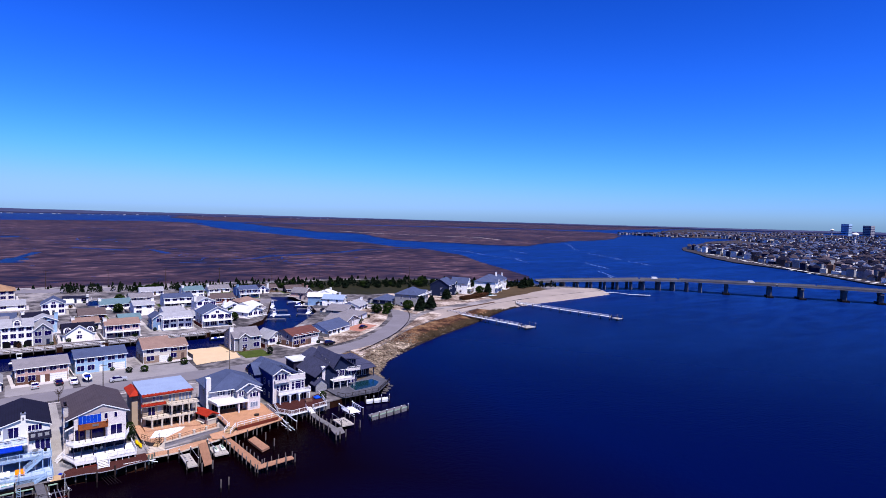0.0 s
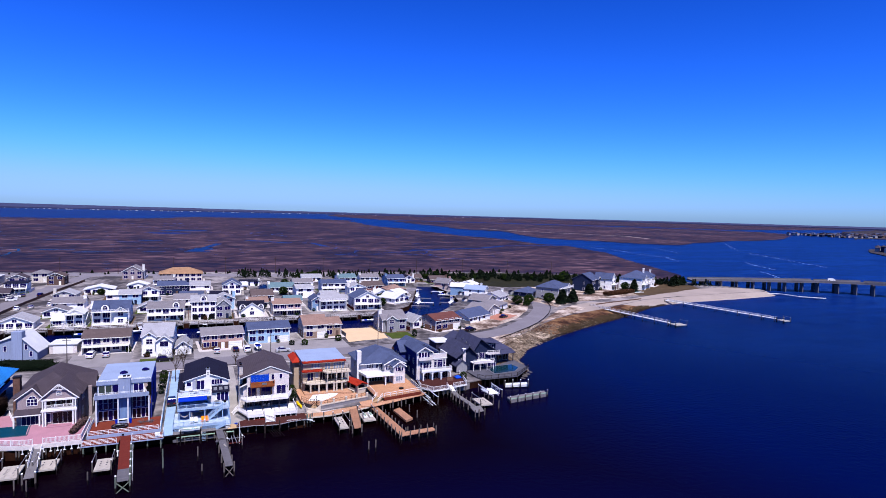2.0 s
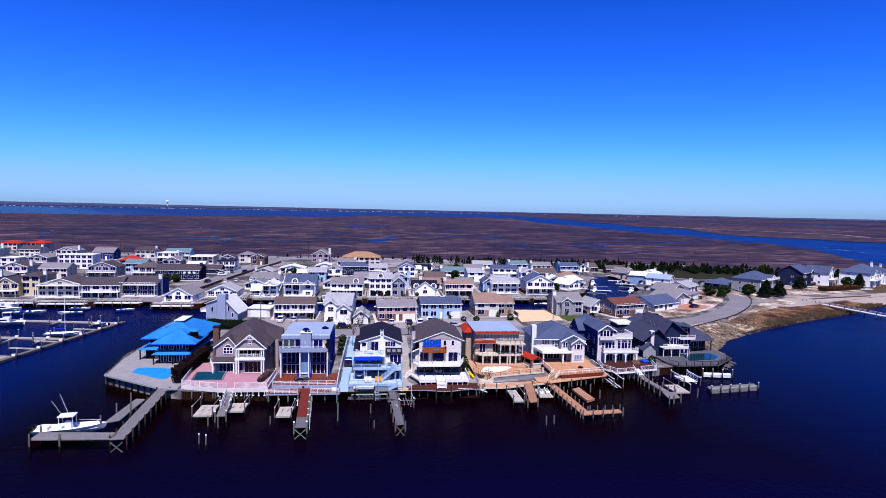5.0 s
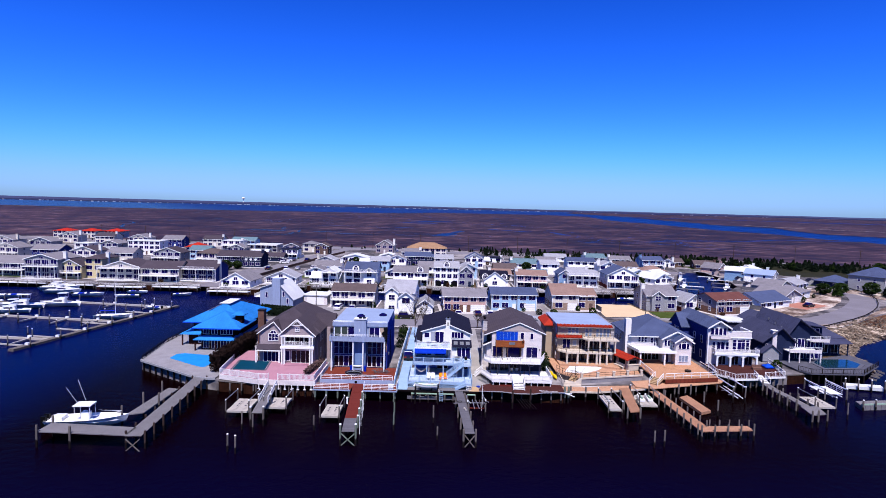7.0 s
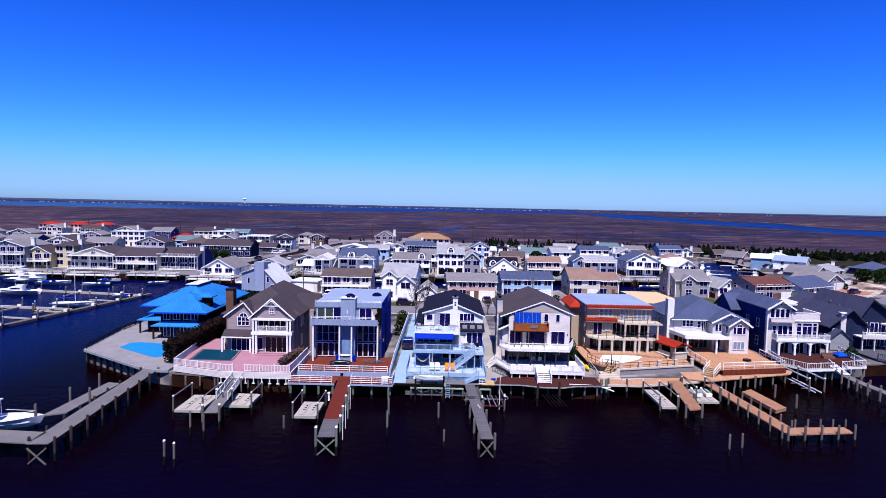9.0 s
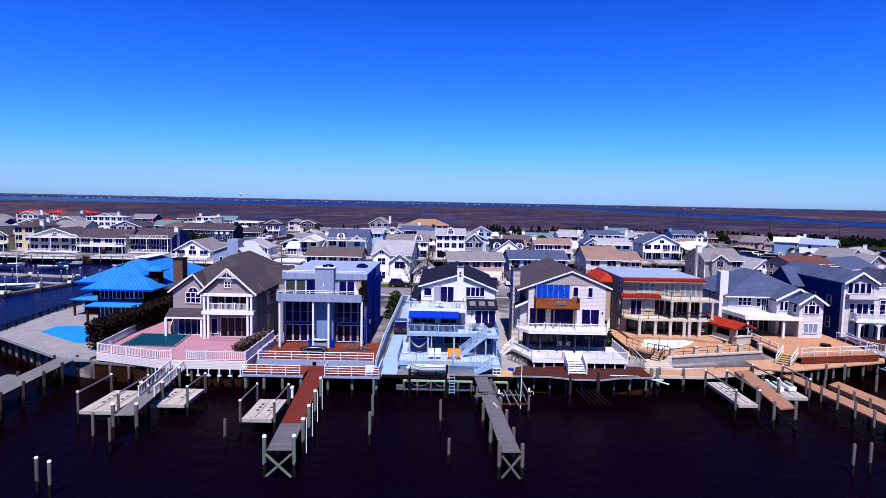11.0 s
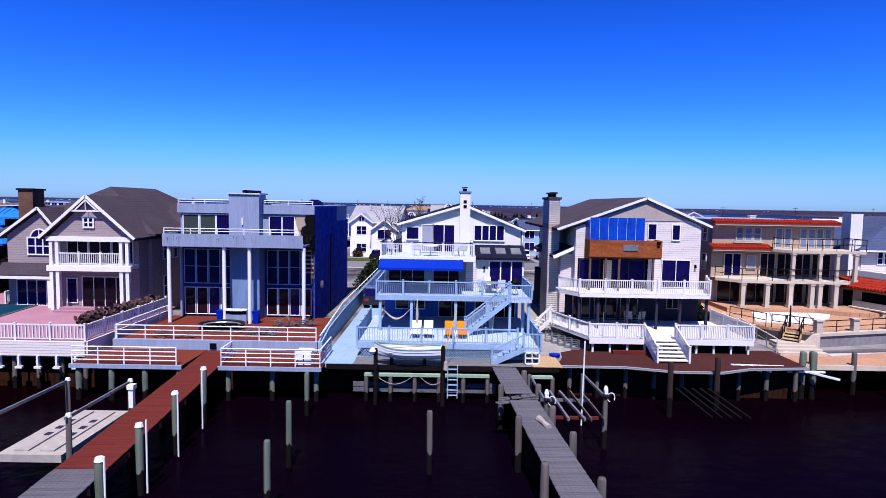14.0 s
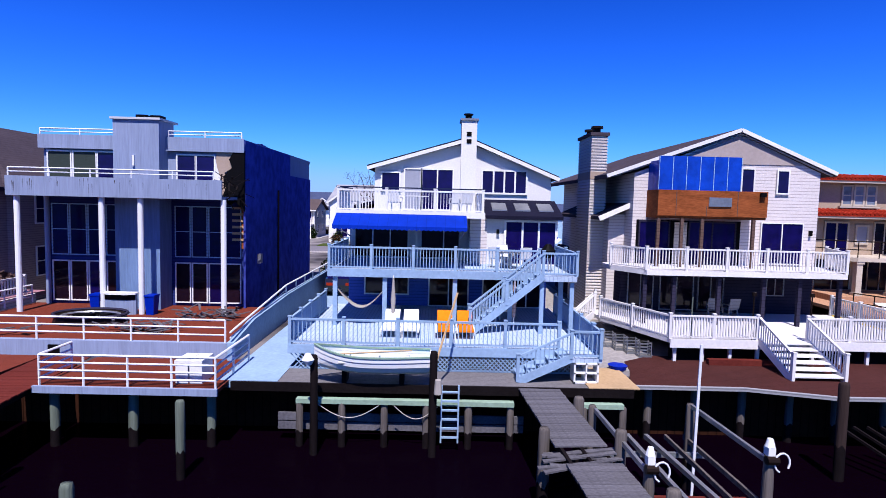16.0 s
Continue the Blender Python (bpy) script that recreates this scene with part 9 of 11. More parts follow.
    for p, q in (((70.3, 4.0), (71.5, 1.8)), ((71.5, 1.8), (81.8, 2.1)), ((81.8, 2.1), (89.5, 8.9))):
        rail(h, (*p, 2.4), (*q, 2.4), 0.95, "rail_dark", 0.3, False, 0.02)
    # screened porch under the low roof
    part("porch_frame", Geo().box(82.2, 82.4, 15.6, 15.8, 2.3, 5.2).box(88.4, 88.6, 16.6, 16.8, 2.3, 5.2).beam((82.2, 15.7, 5.2), (88.6, 16.7, 5.2), 0.2, 0.2).beam((84.3, 16.05, 2.4), (84.3, 16.05, 5.1), 0.12, 0.12).beam((86.4, 16.4, 2.4), (86.4, 16.4, 5.1), 0.12, 0.12), M["siding_navy"], h)
    part("porch_roof", Geo().slab([(81.6, 15.0, 5.25), (89.2, 16.2, 5.25), (88.8, 19.0, 6.1), (81.0, 18.6, 6.1)], 0.15), M["roof_slate"], h)
    # boards, gear and driftwood at the water's edge
    for k in range(7):
        part("timber_baulk", Geo().beam((83.4 + k * 0.9, 3.0 + k * 0.82, 1.5 + 0.25 * (k % 3)), (84.6 + k * 0.9, 2.5 + k * 0.86, 1.2 + 0.3 * (k % 2)), 0.3, 0.3), M["pile_wood"], h)
    for k in range(8):
        pile(h, 71.6 + k * 1.45, 2.0, 2.2, 0.15, "timber_dark")
    return h


dark_house()


def standing_seams(parent, x0, x1, y0, y1, z, rise, k, gap=0.55):
    """Raised seams running up the four slopes of a hipped roof whose ridge starts k in from its ends."""
    w, d = x1 - x0, y1 - y0
    g = Geo()
    half, long_x = min(w, d) / 2, w >= d
    for side in range(4):
        along = w if side % 2 == 0 else d
        for i in range(1, int(along / gap)):
            u = i * gap
            edge = min(u, along - u)
            end_slope = (side % 2 == 1) == long_x
            run = k if end_slope else half
            reach = min(1.0, edge / half) if end_slope else min(1.0, edge / k)
            if reach < 0.08:
                continue
            o = run * reach
            a, b = ((x0 + u, y0), (x0 + u, y0 + o)) if side == 0 else ((x1, y0 + u), (x1 - o, y0 + u)) if side == 1 else ((x0 + u, y1), (x0 + u, y1 - o)) if side == 2 else ((x0, y0 + u), (x0 + o, y0 + u))
            g.beam((*a, z + 0.03), (*b, z + rise * reach + 0.03), 0.05, 0.07)
    return tagged(part("seam_ribs", g, M["roof_metal"], parent, "raised standing seams"), kind="stuff")


def blue_roof_house():
    h = thing("house", (-48, 15, 2.2), "dark timber house with tiered bright blue metal hip roofs", "house", "waterfront houses")
    part("lower_wall", Geo().box(-53.2, -42.6, 12.4, 26, 2.0, 4.6), M["umber"], h)
    part("upper_wall", Geo().box(-52.4, -42.0, 13, 27, 4.6, 7.2), M["umber"], h)
    part("front_bay", Geo().box(-48.9, -42.4, 8.4, 14, 2.0, 6.9), M["umber"], h)
    for name, x0, x1, y0, y1, z, rise, k in (("lower_roof", -54.6, -41.2, 11.2, 28, 4.7, 0.9, 3.0), ("bay_skirt", -50.0, -41.4, 6.9, 11, 4.6, 0.8, 2.05), ("upper_roof", -54.0, -40.6, 11.4, 28.8, 7.2, 3.1, 6.2), ("bay_roof", -50.3, -40.4, 6.9, 17, 6.95, 2.7, 4.95)):
        r = part(name, Geo().hip(x0, x1, y0, y1, z, rise, k), M["roof_metal"], h, "bright blue standing-seam hip roof")
        if rise > 2:
            standing_seams(r, x0, x1, y0, y1, z, rise, k)
            part("fascia", Geo().box(x0 - 0.04, x1 + 0.04, y0 - 0.06, y0 - 0.005, z - 0.2, z + 0.02), M["tarp"], r)
    # boxed flue on the east slope, under a flared blue cap
    c = part("flue_box", Geo().box(-42.6, -41.2, 10.2, 11.6, 7.2, 9.3), M["umber"], h)
    part("flared_cap", Geo().hip(-43.2, -40.6, 9.6, 12.2, 9.3, 0.5, 1.0), M["roof_metal"], c)
    for wx in (-47.9, -46.2, -44.4, -43.1):
        win(h, wx, 8.35, 5.5, 1.1, 1.2, 2, 1); win(h, wx, 8.35, 2.6, 1.1, 1.7, 2, 1)
    for wx in (-50.6, -49):
        win(h, wx, 12.95, 5.5, 1.0, 1.2, 2, 1); win(h, wx, 12.35, 2.7, 1.0, 1.5, 2, 1)
    for sy in (13, 18, 23):
        win(h, -52.43, sy + 2, 5.4, 1.1, 1.2, 2, 1, -90); win(h, -53.23, sy, 2.8, 1.1, 1.4, 2, 1, -90)
    for px, py in ((-54.2, 11.5), (-49.7, 7.2), (-45.6, 7.2), (-41.7, 7.2)):
        part("post", Geo().box(px - 0.12, px + 0.12, py, py + 0.24, 2.2, 4.5), M["umber"], h)
    part("bare_ridge", Geo().beam((-47.3, 17.0, 10.3), (-47.3, 23.4, 10.3), 2.4, 0.1), M["roof_white"], h, "pale underlay along the unfinished ridge")
    part("bare_strip", Geo().slab([(-50.4, 14.9, 8.98), (-49.5, 14.9, 9.4), (-47.4, 19.0, 10.36), (-48.4, 19.5, 9.9)], 0.06), M["roof_white"], h, "pale underlay strip")
    return h


blue_roof_house()
e = thing("pool_platform", (-48, 0, 2.0), "pale timber platform on piles with a bright blue pool", "platform")
part("platform", Geo().prism([(-56.7, -0.2), (-43.2, -9.2), (-40.6, -10.2), (-38.7, -10.2), (-38.6, 6), (-42, 9), (-53, 25), (-58.6, 24), (-58.4, 12)], "z", 2.02, 2.25), M["deck_pale"], e)
part("edge_beam", Geo().beam((-56.75, -0.25, 2.02), (-43.2, -9.3, 2.02), 0.25, 0.36).beam((-43.2, -9.3, 2.02), (-40.6, -10.3, 2.02), 0.25, 0.36).beam((-40.6, -10.3, 2.02), (-38.7, -10.3, 2.02), 0.25, 0.36).beam((-56.8, -0.2, 2.02), (-58.5, 12, 2.02), 0.25, 0.36), M["siding_grey"], e)
part("pool", Geo().prism([(-52.0, 1.2), (-46.4, -2.6), (-43.8, -4.2), (-43.0, -3.9), (-42.6, 1.8), (-44.2, 3.6), (-50.6, 4.9), (-52.0, 4.2)], "z", 2.2, 2.29), M["pool_blue"], e, "bright blue irregular pool")
rail(e, (-56.6, 0.0, 2.25), (-58.3, 12, 2.25), 0.8, "timber_dark", 0.3, False)
rail(e, (-58.3, 12, 2.25), (-58.5, 23.8, 2.25), 0.8, "timber_dark", 0.3, False)
for i in range(9):
    pile(e, -56.2 + i * 1.65, -0.3 - i * 1.1, 2.0, 0.16, "timber_dark")
hedge(-39.9, -7.6, -39.4, 11, 2.0, 3.3, "leaf_maroon", "dense dark brown hedge beside the pool terrace", 2.2, 420)
hedge(-51, 51, -38, 48, 4.0, 2.0, "leaf_dark", "sprawling dark winter shrubs before the modern house")
hedge(-47, 47.5, -36, 46.5, 3.0, 1.6, "leaf_dark", "low dark shrubs before the modern house")
hedge(-23.2, -9.6, -22.0, -2.2, 1.0, 1.0, "twig_brown", "clipped bare russet hedge on the terrace", 2.9)
for i, (x, y, w, hh) in enumerate(((-9.0, 20, 1.9, 1.6), (-8.9, 25, 2.2, 1.9), (-9.0, 15.5, 1.6, 1.2), (-9.1, 30, 2.2, 1.8), (25.5, 20, 3.6, 3), (20.2, 4, 2.2, 2.6), (20.0, 0.5, 1.8, 1.8), (66, 4, 2, 2.2), (72, 60, 2.2, 2.4), (44, 60, 2.6, 2), (28, 58, 2, 1.6), (32, 57, 2.4, 1.8))):
    bush(x, y, w, hh, "leaf_green" if i % 2 else "leaf_dark", 2.0, "rounded evergreen shrub by the drive", i)


# ---- docks ----
def plank_dock(name, a, b, w, z, label, runs, piles=None, m_pile="pile_wood", group="docks", cap=False):
    """A dock on piles. runs: (from, to, plank material) along it, in shares of its length."""
    a, b = Vector((*a, z)), Vector((*b, z))
    L = (b - a).length
    d = (b - a).normalized()
    s = Vector((-d.y, d.x, 0))
    e = thing(name, (a.x, a.y, z), label, "dock", group)
    for o in (-w * 0.38, 0, w * 0.38):
        part("stringer", Geo().beam(a + s * o - Vector((0, 0, 0.16)), b + s * o - Vector((0, 0, 0.16)), 0.08, 0.22), M["timber_dark"], e)
    rz = math.degrees(math.atan2(d.y, d.x)) - 90
    for f0, f1, m in runs:
        me = shared(("plank", m, round(w, 2)), lambda: Geo().box(-w / 2, w / 2, -0.07, 0.07, -0.045, 0.0).mesh("plank", M[m]))
        n = int(L * (f1 - f0) / 0.152)
        for i in range(n):
            c = a + d * (L * f0 + (i + 0.5) * 0.152)
            inst("plank", me, e, (c.x + random.uniform(-0.012, 0.012), c.y, z + random.uniform(-0.006, 0.006)), rz + random.uniform(-0.3, 0.3))
    for t, o, top in piles or ():
        c = a + d * (L * t) + s * (o * (w / 2 + 0.16))
        pile(e, c.x, c.y, top, 0.15, m_pile, cap)
    return e


rd = plank_dock("dock", (-13.9, -10.8), (-12.2, -32.0), 1.75, 2.02, "long red-stained timber dock on piles with a grey outer end", ((0, 0.76, "plank_red"), (0.76, 1.0, "plank_grey")),
                [(t, s, h) for t, s, h in ((0.99, -1, 3.0), (0.99, 1, 3.0), (0.8, 1, 2.7), (0.66, 1, 2.7), (0.49, 1, 2.75), (0.31, 1, 2.75))], "pile_green", cap=True)
part("cross_brace", Geo().beam((-13.1, -32.05, 0.15), (-11.3, -32.05, 1.8), 0.12, 0.14).beam((-11.3, -32.1, 0.15), (-13.1, -32.1, 1.8), 0.12, 0.14), M["pile_green"], rd)
for t in (0.18, 0.34, 0.5, 0.66, 0.82):
    pile(rd, -13.9 + 1.7 * t - 0.8, -10.8 - 21.2 * t, 1.84, 0.14, "pile_green")
e = part("power_post", Geo().box(-14.3, -14.1, -20.7, -20.5, 1.9, 2.75).box(-14.35, -14.05, -20.75, -20.45, 2.75, 2.95), M["alum"], rd, "white dock power post")
gd = plank_dock("dock", (3.2, -12.9), (4.35, -31.5), 1.35, 2.02, "narrow silvered plank dock with a sagging middle", ((0, 0.28, "plank_grey"), (0.33, 1.0, "plank_grey")),
                [(t, s, h) for t, s, h in ((0.12, 1, 2.3), (0.3, 1, 2.6), (0.45, 1, 2.5), (0.62, 1, 2.6), (0.8, 1, 2.4), (0.99, 1, 2.6), (0.99, -1, 2.6), (0.75, -1, 2.5), (0.5, -1, 2.4), (0.25, -1, 2.3))], "pile_wood")
part("cross_brace", Geo().beam((3.7, -31.6, 0.15), (5.0, -31.6, 1.8), 0.12, 0.14).beam((5.0, -31.65, 0.15), (3.7, -31.65, 1.8), 0.12, 0.14), M["pile_wood"], gd)
for t in (0.35, 0.5, 0.65, 0.8):
    cx, cy = -13.9 + 1.7 * t + 1.35, -10.8 - 21.2 * t - 0.2
    part("conduit", Geo().tube((cx, cy, 0.1), (cx, cy, 2.95), 0.035), M["alum"], rd, "white plastic conduit")
rr = random.Random(2)
for i in range(7):
    p = Vector((3.15 + rr.uniform(-0.15, 0.2), -18.1 - i * 0.16, 1.98))
    ob = part("broken_plank", Geo().beam(p + Vector((-0.75, rr.uniform(-0.25, 0.25), rr.uniform(-0.3, 0.05))), p + Vector((1.05, rr.uniform(-0.25, 0.25), rr.uniform(-0.1, 0.12))), 0.14, 0.04), M["plank_grey"], gd)
e = thing("buoy_bag", (4.2, -22.0, 2.04), "crumpled white bag lying on the dock", "bag")
part("bag", Geo().tube((3.9, -21.6, 2.06), (4.0, -22.2, 2.12), 0.16, 8, 0.1).tube((4.0, -22.2, 2.12), (4.15, -22.6, 2.06), 0.1, 8, 0.14), M["float_white"], e)

td = plank_dock("dock", (-28.0, -12.8), (-26.5, -26.0), 1.5, 2.05, "pale silvered dock between two float lifts", (),
                [(t, s, h) for t in (0.2, 0.55, 0.98) for s, h in ((-1, 2.9), (1, 2.9))], "pile_wood", cap=True)
part("decking", Geo().beam((-28.0, -12.8, 2.03), (-26.5, -26.0, 2.03), 1.5, 0.06), M["wood_grey"], td)
for s in (-0.7, 0.7):
    rail(td, (-28.0 + s, -13.2, 2.05), (-26.9 + s, -21.5, 2.05), 0.95, "vinyl", 0.35, False, 0.03)


def float_lift(x0, x1, y0, y1, z, label, m="float_white", posts=True):
    e = thing("float_platform", ((x0 + x1) / 2, (y0 + y1) / 2, z), label, "float", "float platforms")
    g = Geo().box(x0, x1, y0, y1, z - 0.3, z)
    w = x1 - x0
    for k in (0.3, 0.7):
        g.box(x0 + w * k - 0.28, x0 + w * k + 0.28, y0 + 0.3, y1 - 0.3, z, z + 0.07)
    part("deck", g, M[m], e)
    for k in (0.3, 0.7):
        for i in range(3):
            yy = y0 + (y1 - y0) * (0.35 + 0.15 * i)
            part("slot", Geo().box(x0 + w * k - 0.13, x0 + w * k + 0.13, yy, yy + 0.34, z + 0.07, z + 0.078), M["siding_slate"], e)
    if posts:
        for px, py in ((x0 - 0.2, y0 + 0.2), (x1 + 0.2, y0 + 0.2), (x0 - 0.2, y1 - 0.2), (x1 + 0.2, y1 - 0.2)):
            pile(e, px, py, 2.8, 0.11, "pile_wood", True)
        for s in (x0 - 0.2, x1 + 0.2):
            part("lift_beam", Geo().beam((s, y0, 2.75), (s, y1, 2.75), 0.08, 0.13), M["metal"], e)
    return e


float_lift(-17.5, -15.0, -24.3, -19.4, 1.3, "off-white plastic float on a lift beside the red dock")
float_lift(-32.0, -28.9, -23.0, -17.5, 1.2, "off-white plastic float on a lift beside a dock")
float_lift(-26.9, -23.8, -21.0, -16.6, 1.2, "off-white plastic float on a lift beside a dock")
e = thing("boat_lift", (5.8, -18, 1.5), "empty boat lift with galvanised beams and white winches", "boat lift")
for x0, x1, mm in ((5.4, 5.55, "metal"), (5.93, 6.3, "metal"), (6.5, 6.6, "pile_wood"), (7.05, 7.2, "pile_wood")):
    part("bunk", Geo().beam((x0, -15.9, 1.45), (x1, -20.0, 1.45), 0.07 if mm == "pile_wood" else 0.11, 0.13), M[mm], e)
for cy in (-16.7, -19.2):
    part("cross_beam", Geo().beam((4.5, cy, 1.25), (7.35, cy, 1.25), 0.1, 0.14), M["plank_red" if cy < -18 else "metal"], e)
for a, b in (((7.1, -16.2, 2.45), (7.27, -19.7, 2.45)), ((4.35, -16.2, 2.3), (4.45, -20.2, 2.3))):
    part("lift_rail", Geo().beam(a, b, 0.08, 0.12), M["metal"], e)
for px, py, top in ((7.1, -16.1, 2.5), (7.28, -19.75, 2.6), (4.48, -20.1, 2.5), (4.3, -16.1, 2.4)):
    pile(e, px, py, top, 0.12, "pile_wood")
for px, py, z in ((7.28, -19.75, 2.6), (4.48, -20.1, 2.5)):
    w = part("winch", Geo().box(px - 0.08, px + 0.08, py - 0.1, py + 0.1, z, z + 0.2).tube((px, py, z + 0.2), (px, py, z + 0.38), 0.11, 10, 0.06), M["gel"], e)
    part("drum", Geo().tube((px - 0.12, py - 0.1, z - 0.08), (px + 0.14, py - 0.1, z - 0.08), 0.1, 10), M["rail_dark"], w)
    hose = Geo()
    for k in range(10):
        a0, a1 = -0.6 + k * 0.5, -0.6 + (k + 1) * 0.5
        hose.tube((px + 0.22 + 0.17 * math.cos(a0), py - 0.13, z - 0.12 + 0.22 * math.sin(a0)), (px + 0.22 + 0.17 * math.cos(a1), py - 0.13, z - 0.12 + 0.22 * math.sin(a1)), 0.022, 6)
    part("hose", hose, M["alum"], w, "coiled white hose")
e = thing("pole", (6.9, -16.9, 0), "tall slim white pole at the boat lift", "pole")
part("pole", Geo().tube((6.9, -16.9, -0.5), (6.95, -16.9, 4.4), 0.04), M["alum"], e)

# timber walkway in front of the middle houses, with its beams and piles
e = thing("waterfront_walk", (0, -12.6, 2.0), "weathered grey waterfront walkway on piles", "walkway")
part("decking", Geo().box(-5.4, 6.4, -13.4, -11.6, 1.93, 2.03), M["wood_grey"], e)
part("new_decking", Geo().box(4.9, 6.6, -13.45, -11.0, 2.03, 2.07), M["timber_pale"], e, "fresh pale boards")
part("edge_beam", Geo().box(-6.9, 6.4, -13.5, -13.4, 1.75, 2.04), M["timber_dark"], e)
part("waler", Geo().box(-4.7, 2.4, -13.75, -13.5, 1.45, 1.6).box(4.6, 6.0, -13.75, -13.5, 1.45, 1.6), M["green_beam"], e, "pale green treated waler")
for lz in (0.4, 0.7):
    part("low_plank", Geo().box(-5.4, 2.8, -13.26, -13.18, lz, lz + 0.26), M["plank_grey"], e)
piles_row(e, -4.6, 2.3, -13.62, 6, 1.5, "pile_wood", 0.12)
piles_row(e, 4.7, 6.0, -13.62, 2, 1.5, "pile_wood", 0.12)
for x0, x1 in ((-3.95, -2.0), (-1.5, -0.1)):
    g = Geo()
    for k in range(10):
        u, v = k / 10, (k + 1) / 10
        g.tube((x0 + (x1 - x0) * u, -13.82, 1.45 - 0.42 * math.sin(math.pi * u)), (x0 + (x1 - x0) * v, -13.82, 1.45 - 0.42 * math.sin(math.pi * v)), 0.02, 5)
    part("slack_rope", g, M["float_white"], e, "slack pale rope")
lad = part("ladder", Geo().box(0.0, 0.05, -13.95, -13.85, 0.3, 2.2).box(0.55, 0.6, -13.95, -13.85, 0.3, 2.2), M["paint_blue"], e)
for i in range(6):
    part("rung", Geo().box(0.05, 0.55, -13.95, -13.87, 0.45 + i * 0.3, 0.5 + i * 0.3), M["paint_blue"], lad)
e = thing("dock", (13, -11, 2.0), "dark brown composite dock with a pale edge", "dock", "docks")
part("decking", Geo().prism([(6.4, -13.0), (10.3, -13.0), (13.0, -13.8), (15.6, -13.8), (17.5, -13.0), (21.2, -12.6), (21.2, -8.6), (8.6, -8.9), (7.2, -9.9), (7.0, -11.2)], "z", 1.92, 2.04), M["wood_brown"], e)
part("edge", Geo().beam((6.4, -13.05, 2.0), (10.3, -13.05, 2.0), 0.12, 0.12).beam((10.3, -13.05, 2.0), (13.0, -13.85, 2.0), 0.12, 0.12).beam((13, -13.85, 2.0), (15.6, -13.85, 2.0), 0.12, 0.12).beam((15.6, -13.85, 2.0), (17.5, -13.05, 2.0), 0.12, 0.12).beam((17.5, -13.05, 2.0), (21.2, -12.65, 2.0), 0.12, 0.12), M["siding_grey"], e)
piles_row(e, 7.2, 20.5, -12.5, 9, 1.9, "pile_wood", 0.13)
for px, py in ((12.0, -15.4), (15.1, -14.2)):
    pile(e, px, py, 3.0, 0.15, "timber_brown")
g = Geo()
for i in range(5):
    g.beam((12.8 + i * 0.45, -14.2, 1.2), (13.8 + i * 0.5, -16.6, 0.4), 0.08)
part("ramp_skid", g, M["timber_dark"], e)
# bulkhead
e = thing("bulkhead", (0, -11.9, 0), "dark timber sheet bulkhead along the waterfront", "bulkhead")
for x0, x1, y0, y1 in ((-38, -31, -10.7, -12.0), (-31, 21, -12.0, -12.0), (21, 35, -8.7, -6.7), (35, 52, -6.7, -1.2), (52, 72, -1.2, 3.3), (72, 90, 3.3, 10.8)):
    part("sheeting", Geo().beam((x0, y0, 0.7), (x1, y1, 0.7), 0.12, 2.4), M["bulk"], e)
    part("cap_beam", Geo().beam((x0, y0, 1.85), (x1, y1, 1.85), 0.3, 0.16), M["pile_wood"], e)
# orange house docks
e = thing("dock", (27, -9, 2.0), "new tan timber quay and finger dock", "dock", "docks")
part("quay", Geo().prism([(21.3, -11.0), (27.0, -11.0), (36.2, -8.4), (36.6, -4.3), (25.2, -7.1), (21.3, -4.6)], "z", 1.68, 1.8), M["wood_tan"], e)
part("walk_strip", Geo().prism([(25.0, -7.4), (36.6, -4.4), (36.4, -5.8), (25.0, -8.9)], "z", 1.76, 1.84), M["concrete"], e, "pale concrete strip along the wall")
part("edge_board", Geo().beam((21.3, -11.06, 1.66), (27.0, -11.06, 1.66), 0.1, 0.3).beam((27.0, -11.06, 1.66), (36.2, -8.46, 1.66), 0.1, 0.3), M["stone_cream"], e)
part("finger", Geo().prism([(31.1, -9.6), (33.0, -9.1), (31.1, -20.8), (29.4, -21.3)], "z", 1.9, 2.04), M["dock_tanx"], e)
for px, py in ((30.5, -12.5), (32.6, -12.5), (29.8, -16.8), (31.8, -16.8), (29.1, -20.9), (31.1, -20.8), (22.5, -10.8), (25, -11), (33, -9.4)):
    pile(e, px, py, 2.6)
float_lift(27.0, 28.8, -18.8, -12.0, 1.5, "off-white boat cradle between lift posts", "float_white")
float_lift(33.2, 36.0, -14.8, -9.6, 0.95, "white plastic personal watercraft float", "float_white")
for k, (jx, jy) in enumerate(((33.9, -12.2), (35.3, -12.0))):
    e = thing("jet_ski", (jx, jy, 1.05), "green and white personal watercraft on a float", "watercraft", "personal watercraft")
    part("hull", Geo().add([(jx - 0.35, jy - 1.3, 1.1), (jx + 0.35, jy - 1.3, 1.1), (jx + 0.3, jy + 1.0, 1.1), (jx - 0.3, jy + 1.0, 1.1), (jx - 0.45, jy - 1.3, 1.5), (jx + 0.45, jy - 1.3, 1.5), (jx + 0.1, jy + 1.4, 1.6), (jx - 0.1, jy + 1.4, 1.6)], [(0, 3, 2, 1), (4, 5, 6, 7), (0, 1, 5, 4), (1, 2, 6, 5), (2, 3, 7, 6), (3, 0, 4, 7)]), M["gel"], e)
    part("seat", Geo().box(jx - 0.16, jx + 0.16, jy - 1.1, jy + 0.1, 1.5, 1.78), M["green_beam"], e)
    part("handlebar", Geo().tube((jx - 0.3, jy + 0.3, 1.95), (jx + 0.3, jy + 0.3, 1.95), 0.03).box(jx - 0.1, jx + 0.1, jy + 0.2, jy + 0.6, 1.5, 1.95), M["black"], e)
